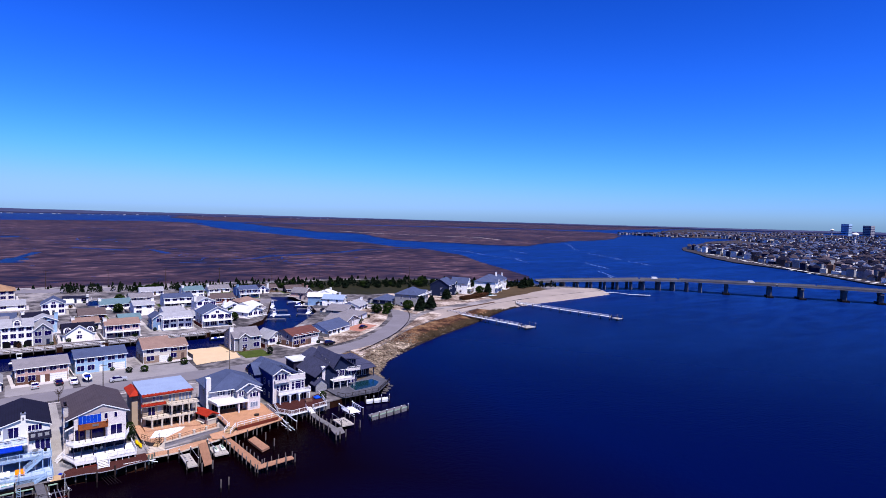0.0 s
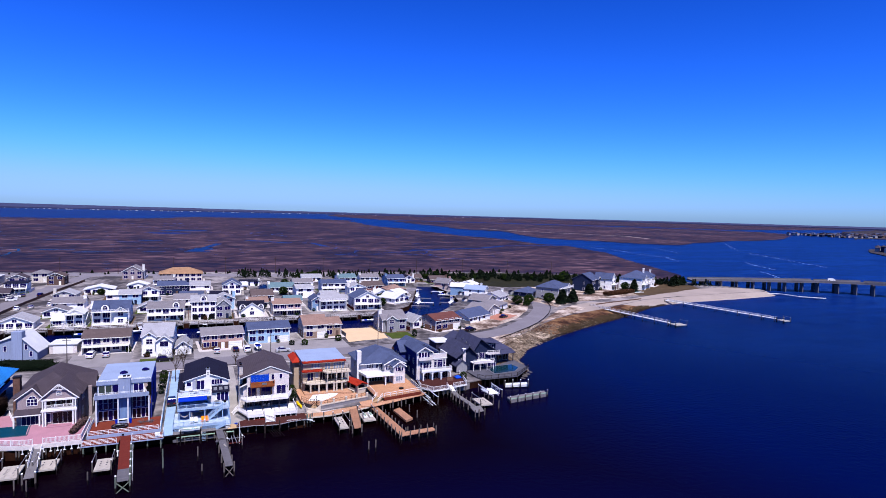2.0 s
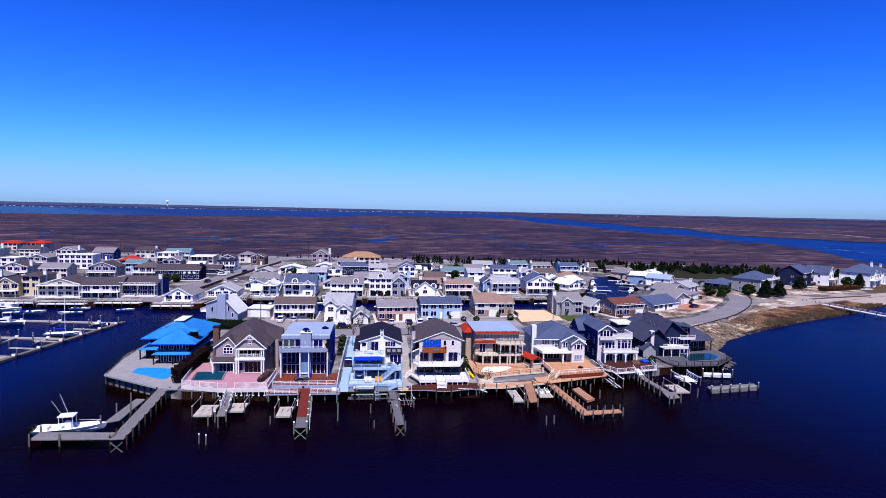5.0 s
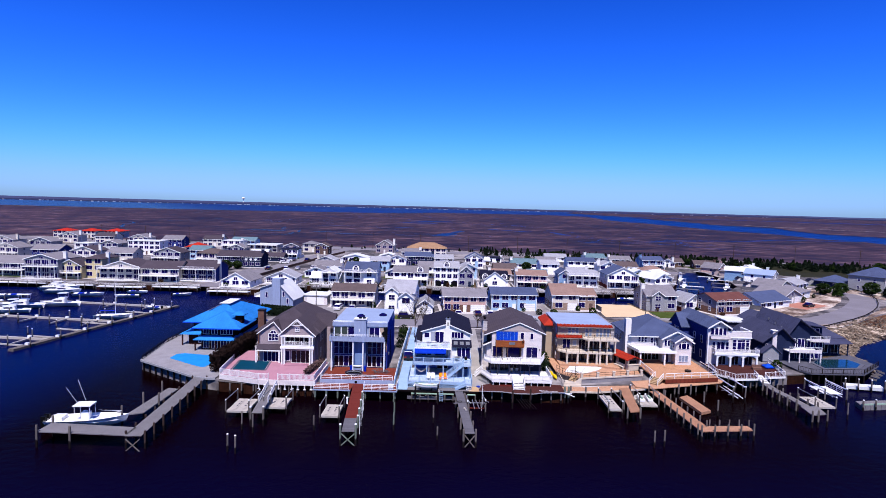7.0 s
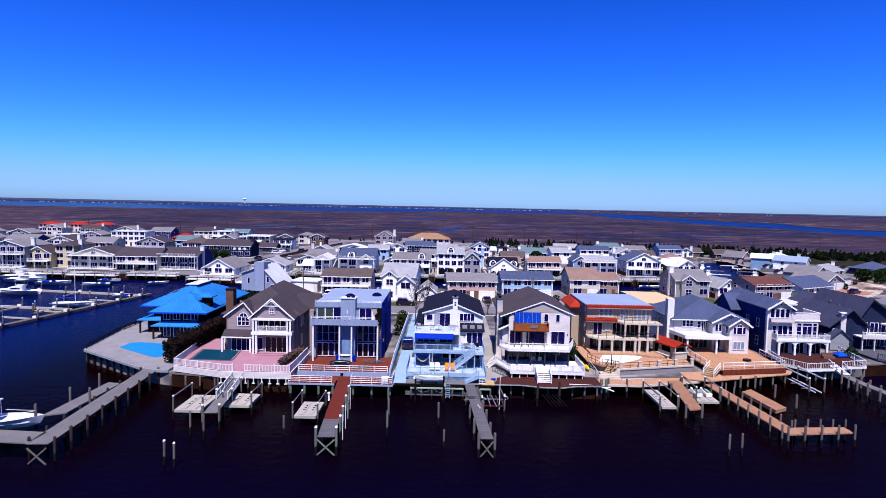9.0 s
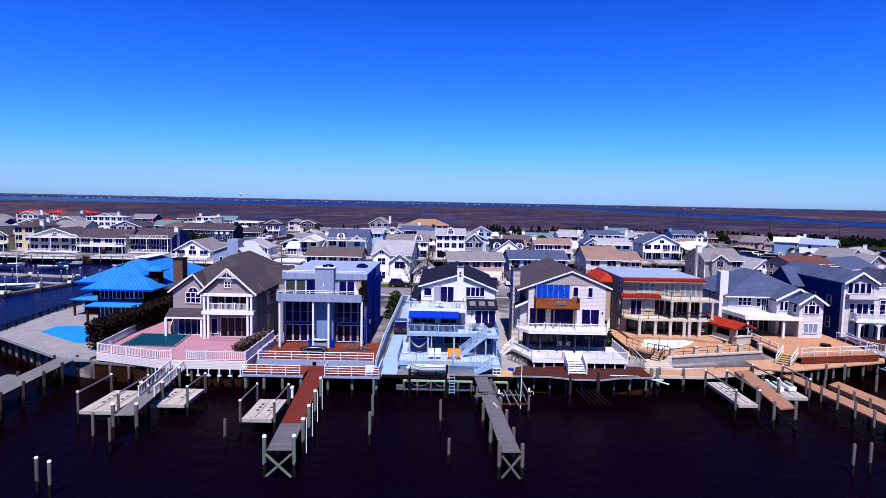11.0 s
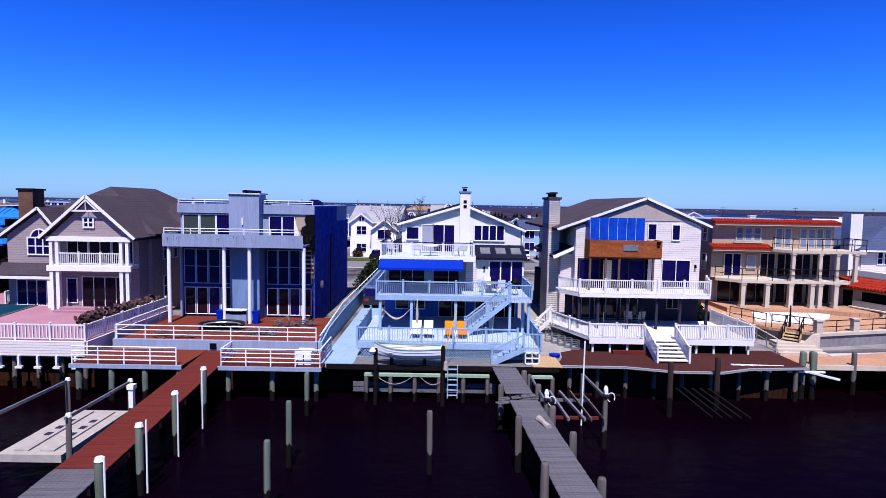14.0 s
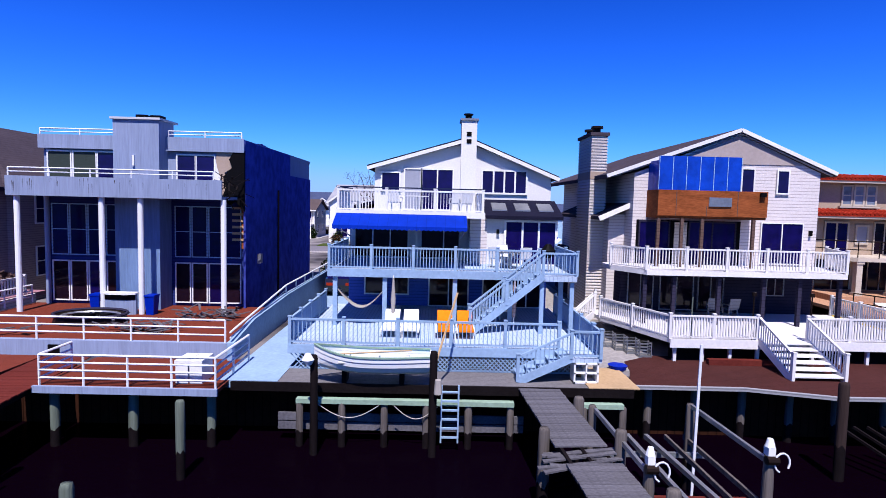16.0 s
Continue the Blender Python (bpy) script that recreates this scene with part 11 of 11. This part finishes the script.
float_lift(250.5, 254.5, 48.5, 52.5, 1.2, "small white float at the pier head")
strip("jetty", [(322, 128), (341, 120), (342, 108), (352, 98)], 1.6, 1.3, M["roof_white"], "low white jetty wall beyond the beach", "jetty")


# ---- cars ----
def car(x, y, rz, paint, label, suv=False, z=2.03):
    e = local_thing("car", label, "car", "parked cars")
    L, W = 4.5, 1.8
    k = 0.25 if suv else 0.0
    part("body", Geo().prism([(-2.2, 0.3), (2.2, 0.3), (2.25, 0.65), (2.1, 0.85 + k * 0.4), (1.0, 0.98 + k * 0.4), (-2.1, 1.0 + k * 0.4), (-2.25, 0.7)], "y", -W / 2, W / 2), M[paint], e)
    part("cabin", Geo().prism([(-2.0 if suv else -1.5, 0.98), (0.95, 0.98), (0.3, 1.42 + k), (-1.75 if suv else -0.9, 1.45 + k)], "y", -W / 2 + 0.12, W / 2 - 0.12), M["glass"], e)
    part("roof", Geo().prism([(-1.75 if suv else -0.95, 1.44 + k), (0.32, 1.42 + k), (0.25, 1.48 + k), (-1.7 if suv else -0.9, 1.5 + k)], "y", -W / 2 + 0.14, W / 2 - 0.14), M[paint], e)
    for wx in (-1.35, 1.4):
        for s in (-1, 1):
            w = part("wheel", Geo().tube((wx, s * (W / 2 - 0.2), 0.33), (wx, s * (W / 2 + 0.01), 0.33), 0.33, 12), M["rubber"], e)
            part("rim", Geo().tube((wx, s * (W / 2), 0.33), (wx, s * (W / 2 + 0.02), 0.33), 0.2, 10), M["metal"], w)
    for s in (-0.6, 0.6):
        part("headlight", Geo().box(2.15, 2.24, s - 0.2, s + 0.2, 0.62, 0.76), M["alum"], e)
        part("tail_light", Geo().box(-2.25, -2.16, s - 0.2, s + 0.2, 0.68, 0.85), M["hull_red"], e)
    e.location, e.rotation_euler = (x, y, z), (0, 0, radians(rz))
    return e


car(-6.4, 6.5, 92, "car_dark", "dark car parked on the pale blue side drive", True, 2.06)
car(-9.8, 47.5, 3, "car_dark", "dark car parked along the street", True)
for a in ((10, 54.5, 95, "car_dark", 0), (13.4, 53.5, 92, "car_white", 1), (24, 49.6, 2, "car_silver", 0), (4.6, 54, 90, "car_silver", 0), (60, 41.5, 4, "car_dark", 1), (-30, 58, 88, "car_white", 1), (-26, 58, 92, "car_silver", 0), (122.4, 85, 30, "car_dark", 0), (-78, 150, 82, "car_dark", 0), (-70, 190, 80, "car_dark", 1), (-80, 184, 10, "car_white", 1), (-79, 180.5, 12, "car_silver", 0), (-78.5, 177, 14, "car_white", 0), (-79.5, 187.5, 10, "car_white", 1), (60, 256, -14, "car_white", 1), (-40, 279, -10, "car_silver", 0), (-150, 293, -6, "car_white", 0), (40, 176, 0, "car_silver", 0), (52, 178, 0, "car_white", 1), (-2, 176, 5, "car_dark", 0)):
    car(a[0], a[1], a[2], a[3], f"{'white' if a[3] == 'car_white' else 'silver' if a[3] == 'car_silver' else 'dark'} {'van' if a[4] else 'car'} parked outdoors", bool(a[4]))
boat(16.8, 55.0, 2.6, 92, 5.6, 2.0, "white runabout on a trailer in a driveway")
e = thing("boat_trailer", (16.8, 55.0, 2.03), "galvanised boat trailer under a runabout", "trailer")
part("frame", Geo().box(16.4, 16.5, 52.0, 57.6, 2.5, 2.62).box(17.1, 17.2, 52.0, 57.6, 2.5, 2.62).box(16.3, 17.3, 54.0, 54.15, 2.45, 2.6).box(16.3, 17.3, 56.0, 56.15, 2.45, 2.6), M["metal"], e)
for wx in (16.15, 17.45):
    part("wheel", Geo().tube((wx - 0.1, 55.4, 2.33), (wx + 0.1, 55.4, 2.33), 0.3, 12), M["rubber"], e)


# ---- bridge ----
def bridge():
    e = thing("bridge", (400, 100, 0), "long low concrete road bridge on paired piers", "bridge")
    pts = [(312, 166.5, 5.2), (328, 158, 6.0), (347, 147, 6.5), (385, 128, 7.2), (406, 110, 7.8), (422, 82, 8.4), (438, 55, 8.8), (456, 34, 8.8), (476, 2, 8.6), (500, -40, 8.2), (530, -95, 7.6)]
    for p, q in zip(pts, pts[1:]):
        part("deck", Geo().beam(p, q, 11, 0.9), M["bridge_concrete"], e)
        s = Vector((-(q[1] - p[1]), q[0] - p[0], 0)).normalized() * 5.4
        for o in (s, -s):
            part("parapet", Geo().beam(Vector(p) + o + Vector((0, 0, 0.85)), Vector(q) + o + Vector((0, 0, 0.85)), 0.3, 0.85), M["bridge_concrete"], e)
    piers = [(320, 162), (329, 157), (338, 152), (347, 147), (357, 142.5), (366, 138), (376, 133), (385, 128), (394, 120), (402, 113), (408, 105), (413, 97), (422, 82), (436, 58), (448, 42), (464, 21), (475, 3), (488, -20), (502, -45), (516, -70)]
    for i, (x, y) in enumerate(piers):
        (ax, ay), (bx, by) = piers[max(0, i - 1)], piers[min(len(piers) - 1, i + 1)]
        d = Vector((bx - ax, by - ay, 0)).normalized()
        s = Vector((-d.y, d.x, 0))
        c, w = Vector((x, y, 0)), 0.5 if i < 12 else 1.0
        z = 5.4 + 2.3 * min(1, i / 10) - (0.5 if i > 15 else 0)
        pr = part("pier", Geo().beam(c - s * 4.8 + Vector((0, 0, z - 0.45)), c + s * 4.8 + Vector((0, 0, z - 0.45)), w * 2.2, 0.9), M["bridge_concrete"], e)
        for k in (-3.4, 3.4) if i < 12 else (-2.8, 2.8):
            part("column", Geo().beam(c + s * k + Vector((0, 0, -0.6)), c + s * k + Vector((0, 0, z - 0.9)), w * 1.7, 2.2), M["bridge_concrete"], pr)
        if i >= 12:
            part("fender", Geo().beam(c - s * 6 + Vector((0, 0, 0.4)), c + s * 6 + Vector((0, 0, 0.4)), 4.4, 1.5), M["timber_dark"], pr)
    for a, b in (((392, 122, 8.0), (396, 118.6, 8.1)), ((430, 68, 9.1), (431.6, 65, 9.1))):
        v = local_thing("car", "white van crossing the bridge", "car", "cars on the bridge")
        part("body", Geo().prism([(-2.2, 0.4), (2.2, 0.4), (2.2, 1.0), (1.2, 1.9), (-2.2, 1.9)], "y", -0.9, 0.9), M["car_white"], v)
        part("wheel", Geo().tube((-1.3, -0.95, 0.35), (-1.3, 0.95, 0.35), 0.35, 10).tube((1.3, -0.95, 0.35), (1.3, 0.95, 0.35), 0.35, 10), M["rubber"], v)
        v.location, v.rotation_euler = a, (0, 0, math.atan2(b[1] - a[1], b[0] - a[0]))


bridge()

# ---- far town across the bay ----
TOWN = [(1030, 486), (840, 332), (765, 250), (718, 162), (676, 112), (624, 56), (590, -60), (900, -400), (3900, -300), (3900, 1250), (1830, 985), (1900, 800), (1500, 700)]
sheet("ground_town", rough_edge(TOWN, 60, 6, 41), 1.2, M["town_ground"], "dark built-up ground of the town across the bay", "ground", 2.0)
sheet("ground_town_north", rough_edge([(1650, 900), (2000, 1120), (2900, 1750), (3900, 2200), (3900, 1300), (1850, 990)], 80, 8, 42), 1.2, M["town_ground"], "far built-up shore of the bay", "ground", 2.0)
rt = random.Random(77)
town_mats = ["siding_cream", "siding_grey", "stucco_white", "siding_tan", "white", "siding_grey", "siding_brown", "siding_navy"]
geos = {k: Geo() for k in town_mats + ["roof_taupe", "roof_dark", "roof_blue"]}
def town_house(x, y):
    w, d, h = rt.uniform(4, 7.5), rt.uniform(5, 9), rt.choice((4.5, 6.0, 7.5, 9.0, 10.5))
    if rt.random() < 0.006:
        w, d, h = 18, 14, 12
    geos[rt.choice(town_mats)].box(x - w / 2, x + w / 2, y - d / 2, y + d / 2, 1, h)
    r = geos[rt.choice(("roof_taupe", "roof_dark", "roof_dark", "roof_blue"))]
    if rt.random() < 0.85:
        r.hip(x - w / 2 - 0.4, x + w / 2 + 0.4, y - d / 2 - 0.4, y + d / 2 + 0.4, h, rt.uniform(1.6, 3.0))


def on_town(x, y):
    edge = 640 + max(0, y - 50) * 0.85 if y <= 120 else 690 + (y - 120) * 0.93
    return x > edge + 6 and not (y > 480 and x < 1500 + (y - 480))


# close-set blocks of houses, thinning with distance
for ix in range(125):
    for iy in range(84):
        if ix % 5 == 4:
            continue
        x, y = 620 + ix * 8.6 + rt.uniform(-2.5, 2.5), -170 + iy * 10.4 + rt.uniform(-3, 3)
        if on_town(x, y) and rt.random() < 0.88:
            town_house(x, y)
for k in range(4200):
    x, y = rt.uniform(1650, 4300), rt.uniform(-150, 900)
    if on_town(x, y):
        town_house(x, y)
for i in range(1300):
    x = rt.uniform(1760, 3900)
    y = 992 + (x - 1850) * 0.151 + rt.uniform(4, 70) * (1 if i < 400 else 3)
    w, h = rt.uniform(5, 12), rt.uniform(4, 9)
    geos[rt.choice(("siding_tan", "siding_grey", "siding_brown", "siding_navy", "siding_grey"))].box(x, x + w, y, y + 10, 1, h)
    geos[rt.choice(("roof_taupe", "roof_dark", "roof_blue"))].hip(x - 0.4, x + w + 0.4, y - 0.4, y + 10.4, h, 2.4)
# private docks along the town's shore
for i in range(46):
    y = -60 + i * 9.5
    x = 640 + max(0, y - 50) * 0.85 if y <= 120 else 690 + (y - 120) * 0.93
    geos["stucco_white"].box(x - rt.uniform(4, 16), x, y, y + rt.uniform(1.2, 3), 0.6, 1.3)
for k, g in geos.items():
    tagged(new("town_houses", g.mesh("town_houses", M[k])), "crowded small houses of the town across the bay", "houses", kind="stuff")
g = Geo()
for i in range(2600):
    x, y = 600 + 3000 * rt.random(), -150 + 1000 * rt.random()
    if x < 700 + max(0, y - 50) * 1.0 or (y > 480 and x < 1500 + (y - 480)):
        continue
    s = rt.uniform(1.5, 3.6)
    g.tube((x, y, 1), (x + rt.uniform(-1, 1), y + rt.uniform(-1, 1), 1 + s * 2.2), s, 5, s * 0.3)
tagged(new("town_trees", g.mesh("town_trees", M["bark"])), "bare brown trees among the town houses", "trees", kind="stuff")
# pale blue shaft: distance haze put into the first tower's colour
for dx, dy, w, h, m in ((0.9459, 0.3241, 48, 68, "siding_lblue"), (0.9539, 0.2999, 62, 62, "siding_grey")):
    x, y = dx * 4200, -137 + dy * 4200
    e = thing("tower_block", (x, y, 0), "distant high-rise hotel tower on the skyline", "building", "skyline towers")
    part("shaft", Geo().box(x - w / 2, x + w / 2, y - 20, y + 20, 0, h), M[m], e)
    for i in range(5):
        part("window_band", Geo().box(x - w / 2 - 0.3, x + w / 2 + 0.3, y - 20.3, y + 20.3, h * (0.15 + 0.16 * i), h * (0.2 + 0.16 * i)), M["glass"], e)


def water_tower(x, y, h, r, label):
    e = thing("water_tower", (x, y, 0), label, "water tower", "water towers")
    part("stem", Geo().tube((x, y, 0), (x, y, h - r * 0.3), r * 0.22, 10, r * 0.16), M["white"], e)
    g = Geo()
    n = 12
    prev = None
    for k in range(9):
        a = -math.pi / 2 + math.pi * k / 8
        cur = (h + r * 0.55 * math.sin(a), max(0.05, r * math.cos(a)))
        if prev:
            g.tube((x, y, prev[0]), (x, y, cur[0]), prev[1], n, cur[1])
        prev = cur
    part("tank", g, M["white"], e)


water_tower(0.949 * 2000, -137 + 0.3139 * 2000, 31, 9, "white bulbous water tower above the town")
water_tower(0.9405 * 3300, -137 + 0.34 * 3300, 36, 9, "white bulbous water tower above the town")
water_tower(-1420, 4000, 40, 12, "white water tower on the far mainland")


# ---- trees along the highway and the point ----
rt = random.Random(12)
for i in range(95):
    k = i / 94
    x = -260 + 560 * k
    y = 305 - 0.075 * (x + 260) if x < 90 else 278 - (x - 90) * 0.12 - max(0, x - 200) * 0.45
    h = rt.uniform(1.3, 2.6) if x < 110 else rt.uniform(2.2, 4.4)
    tree(x + rt.uniform(-4, 4), y - rt.uniform(0, 10), h * 0.85, h * 0.9, "cone" if i % 3 or x < 110 else "ball", "leaf_dark", 2.0, "dark evergreen along the highway verge", i)
for i in range(130):
    x = rt.uniform(140, 305)
    y = 232 - (x - 150) * 0.30 + rt.uniform(-16, 12) - max(0, x - 260) * 0.2
    h = rt.uniform(2.4, 4.8)
    tree(x, y, h, h * 1.1, "cone" if rt.random() < 0.25 else "ball", "leaf_dark" if rt.random() < 0.8 else "leaf_green", 2.0, "dark evergreen in the grove on the point", i)
g = Geo()
for i in range(230):
    k = rt.random()
    x = 20 + 300 * k
    y = (262 - 0.24 * (x - 20) if x < 200 else 219 - (x - 200) * 0.5) + rt.uniform(-9, 3)
    h = rt.uniform(2.6, 5.4)
    for j in range(70):
        u = rt.random() ** 0.7
        a, r = rt.uniform(0, math.tau), h * 0.36 * (1.02 - u) * rt.uniform(0.5, 1.1)
        p = Vector((x + r * math.cos(a), y + r * math.sin(a), 2.0 + h * u))
        d = Vector((rt.uniform(-1, 1), rt.uniform(-1, 1), rt.uniform(-0.6, 0.6))) * 0.42
        q = Vector((rt.uniform(-0.3, 0.3), rt.uniform(-0.3, 0.3), 0.42))
        g.quad(p - d, p + q, p + d, p - q)
tagged(new("tree_belt", g.mesh("tree_belt", M["leaf_dark"])), "belt of low dark conifers along the highway", "trees", kind="stuff")
for x, y, h in ((170, 112, 6), (174, 116, 7), (178, 114, 6), (182, 118, 6.5), (167, 118, 5), (208, 140, 6), (212, 143, 5.5), (246, 146, 6), (250, 150, 6.5), (243, 150, 5), (290, 160, 6), (296, 163, 7), (303, 166, 6), (310, 170, 5), (155, 118, 4.5), (147, 116, 4.5), (150, 112, 4), (74, 135, 7), (80, 128, 6), (84, 143, 6), (45, 205, 7), (-95, 145, 7), (-99, 150, 6), (-92, 150, 6), (40, 172, 7), (-45, 190, 5), (101, 165, 5), (64, 236, 8), (68, 240, 8), (60, 240, 7)):
    h *= 0.6 if x < 110 else 1
    tree(x, y, h, h * 1.15, "ball", "leaf_dark" if h > 5 else "leaf_green", 2.0, "broad dark evergreen beside a house", int(x))
hedge(214, 132, 240, 140, 4, 2.2, "leaf_brown", "tawny shore shrubs before the point houses")
e = thing("swimming_pool", (241, 141, 2.0), "turquoise screened pool beside a point house", "pool")
part("basin", Geo().box(236, 248, 140, 146, 1.9, 2.25), M["pool"], e)
part("coping", Geo().box(235.5, 248.5, 139.5, 140, 1.9, 2.35).box(235.5, 248.5, 146, 146.5, 1.9, 2.35), M["white"], e)
# bare street trees
for x, y, h in ((-6.2, 25, 10.9), (-4.5, 27.5, 11.5), (9, 37, 4.5), (-8, 70, 6)):
    e = thing("bare_tree", (x, y, 2.0), "leafless brown street tree with fine twigs", "tree", "bare trees")
    r = random.Random(int(x * 10))
    g, tw = Geo().tube((x, y, 2), (x + 0.1, y, 2 + h * 0.4), 0.11, 7, 0.07), Geo()
    for i in range(11):
        a = i * 2.4 + r.uniform(-0.3, 0.3)
        p = Vector((x + 0.1, y, 2 + h * r.uniform(0.25, 0.4)))
        reach = h * r.uniform(0.1, 0.26)
        q = p + Vector((math.cos(a) * reach, math.sin(a) * reach, h * r.uniform(0.3, 0.52)))
        g.tube(p, q, 0.036, 5, 0.012)
        for j in range(8):
            s = p.lerp(q, r.uniform(0.3, 1))
            t = s + Vector((r.uniform(-1, 1), r.uniform(-1, 1), r.uniform(0.5, 1.4))) * h * 0.075
            tw.tube(s, t, 0.016, 4, 0.009)
            for k in range(6):
                u = s.lerp(t, r.uniform(0.3, 1))
                tw.tube(u, u + Vector((r.uniform(-1, 1), r.uniform(-1, 1), r.uniform(0.2, 1.3))) * h * 0.04, 0.009, 3, 0.004)
    part("trunk", g, M["bark"], e)
    tagged(part("branchwork", tw, M["bark"], e), kind="stuff")
# utility poles
for i in range(16):
    x = -240 + i * 32
    y = 299 - 0.085 * (x + 240) - (max(0, x - 90) * 0.2)
    e = thing("utility_pole", (x, y, 2.0), "tall thin utility pole beside the highway", "pole", "utility poles")
    part("pole", Geo().tube((x, y, 2), (x, y, 13), 0.16, 7, 0.1), M["bark"], e)
    part("crossarm", Geo().box(x - 1.2, x + 1.2, y - 0.06, y + 0.06, 12.2, 12.35), M["bark"], e)
for x, y in ((19, 38.5), (52, 39), (-34, 47)):
    e = thing("utility_pole", (x, y, 2.0), "grey timber utility pole beside the street", "pole", "utility poles")
    part("pole", Geo().tube((x, y, 2), (x, y, 10.5), 0.14, 8, 0.1), M["pile_wood"], e)
    part("crossarm", Geo().box(x - 1.0, x + 1.0, y - 0.06, y + 0.06, 9.6, 9.75), M["pile_wood"], e)


# ---- yards, fences and shrubs between the houses ----
yr = random.Random(64)
for i, (x, y, w, d, rot) in enumerate(LOTS):
    if y > 300:
        continue
    c, q = math.cos(radians(rot)), math.sin(radians(rot))

    def at(u, v):
        return (x + u * c - v * q, y + u * q + v * c)

    m = yr.choice(("concrete", "yard_grey", "lawn", "concrete", "yard_brown", "concrete"))
    a, b = w / 2 + yr.uniform(0.8, 1.8), d + yr.uniform(1.5, 4)
    f = yr.uniform(1.5, 3.0)
    if y > 58:
        g = Geo().prism([at(-a, -f), at(a, -f), at(a, b), at(-a, b)], "z", 1.9, 2.022 + 0.0013 * (i % 9))
        structure("yard", g, M[m], {"yard_brown": "bare brown winter yard", "yard_grey": "grey gravel yard", "lawn": "patchy green yard", "concrete": "pale concrete yard"}[m] + " round a house", "yard")
    if y > 48 and yr.random() < 0.55 and -140 < x < 150:
        s = yr.choice((-1, 1))
        p0, p1 = at(s * (a - 0.1), -f + 0.2), at(s * (a - 0.1), b)
        mm = yr.choice(("vinyl", "wood_grey", "plank_red", "vinyl"))
        e = thing("fence", (*p0, 2.0), {"vinyl": "white vinyl", "wood_grey": "weathered grey board", "plank_red": "reddish board"}[mm] + " fence between two yards", "fence", "yard fences")
        part("panel", Geo().beam((*p0, 2.68), (*p1, 2.68), 0.05, 1.36), M[mm], e)
        part("cap_rail", Geo().beam((*p0, 3.38), (*p1, 3.38), 0.1, 0.07), M[mm], e)
    for k in range(yr.choice((0, 1, 1, 2)) if y < 215 and x > -110 else 0):
        u = yr.uniform(-w / 2, w / 2)
        bush(*at(u, -yr.uniform(0.9, 1.4)), yr.uniform(1.2, 2.0), yr.uniform(0.9, 1.8), yr.choice(("leaf_green", "leaf_dark", "leaf_brown")), 2.0, "clipped shrub before a house front", i)
    if 100 < y < 230 and yr.random() < 0.5 and x > -130:
        e = thing("garden_shed", (*at(-w / 2 + 1.6, d + 2.2), 2.0), "small pale garden shed behind a house", "shed", "garden sheds")
        sx, sy = at(-w / 2 + 1.6, d + 2.2)
        part("wall", Geo().prism([(sx - 1.3, 2.0), (sx + 1.3, 2.0), (sx + 1.3, 4.0), (sx, 4.8), (sx - 1.3, 4.0)], "y", sy - 1, sy + 1.4), M[yr.choice(("siding_white", "siding_grey", "siding_tan"))], e)
        part("roof", gable_y(Geo(), sx - 1.5, sx + 1.5, sx, 3.98, 3.98, 4.9, sy - 1.2, sy + 1.6, 0.08), M["roof_dark"], e)
# cars on the back streets and drives
for i, (x, y, rz, m, lab) in enumerate(((-70, 150, 95, "car_white", "white car parked beside the side street"), (-66, 154, 95, "car_silver", "silver car parked beside the side street"), (-60, 158, 95, "car_white", "white car parked beside the side street"), (-77, 190, 95, "car_dark", "dark car on the side street"),
                                        (96, 63, 20, "car_dark", "dark car before a brown house"), (-30, 60, 90, "car_silver", "silver car on the parking apron"))):
    car(x, y, rz, m, lab, i % 2 == 0)
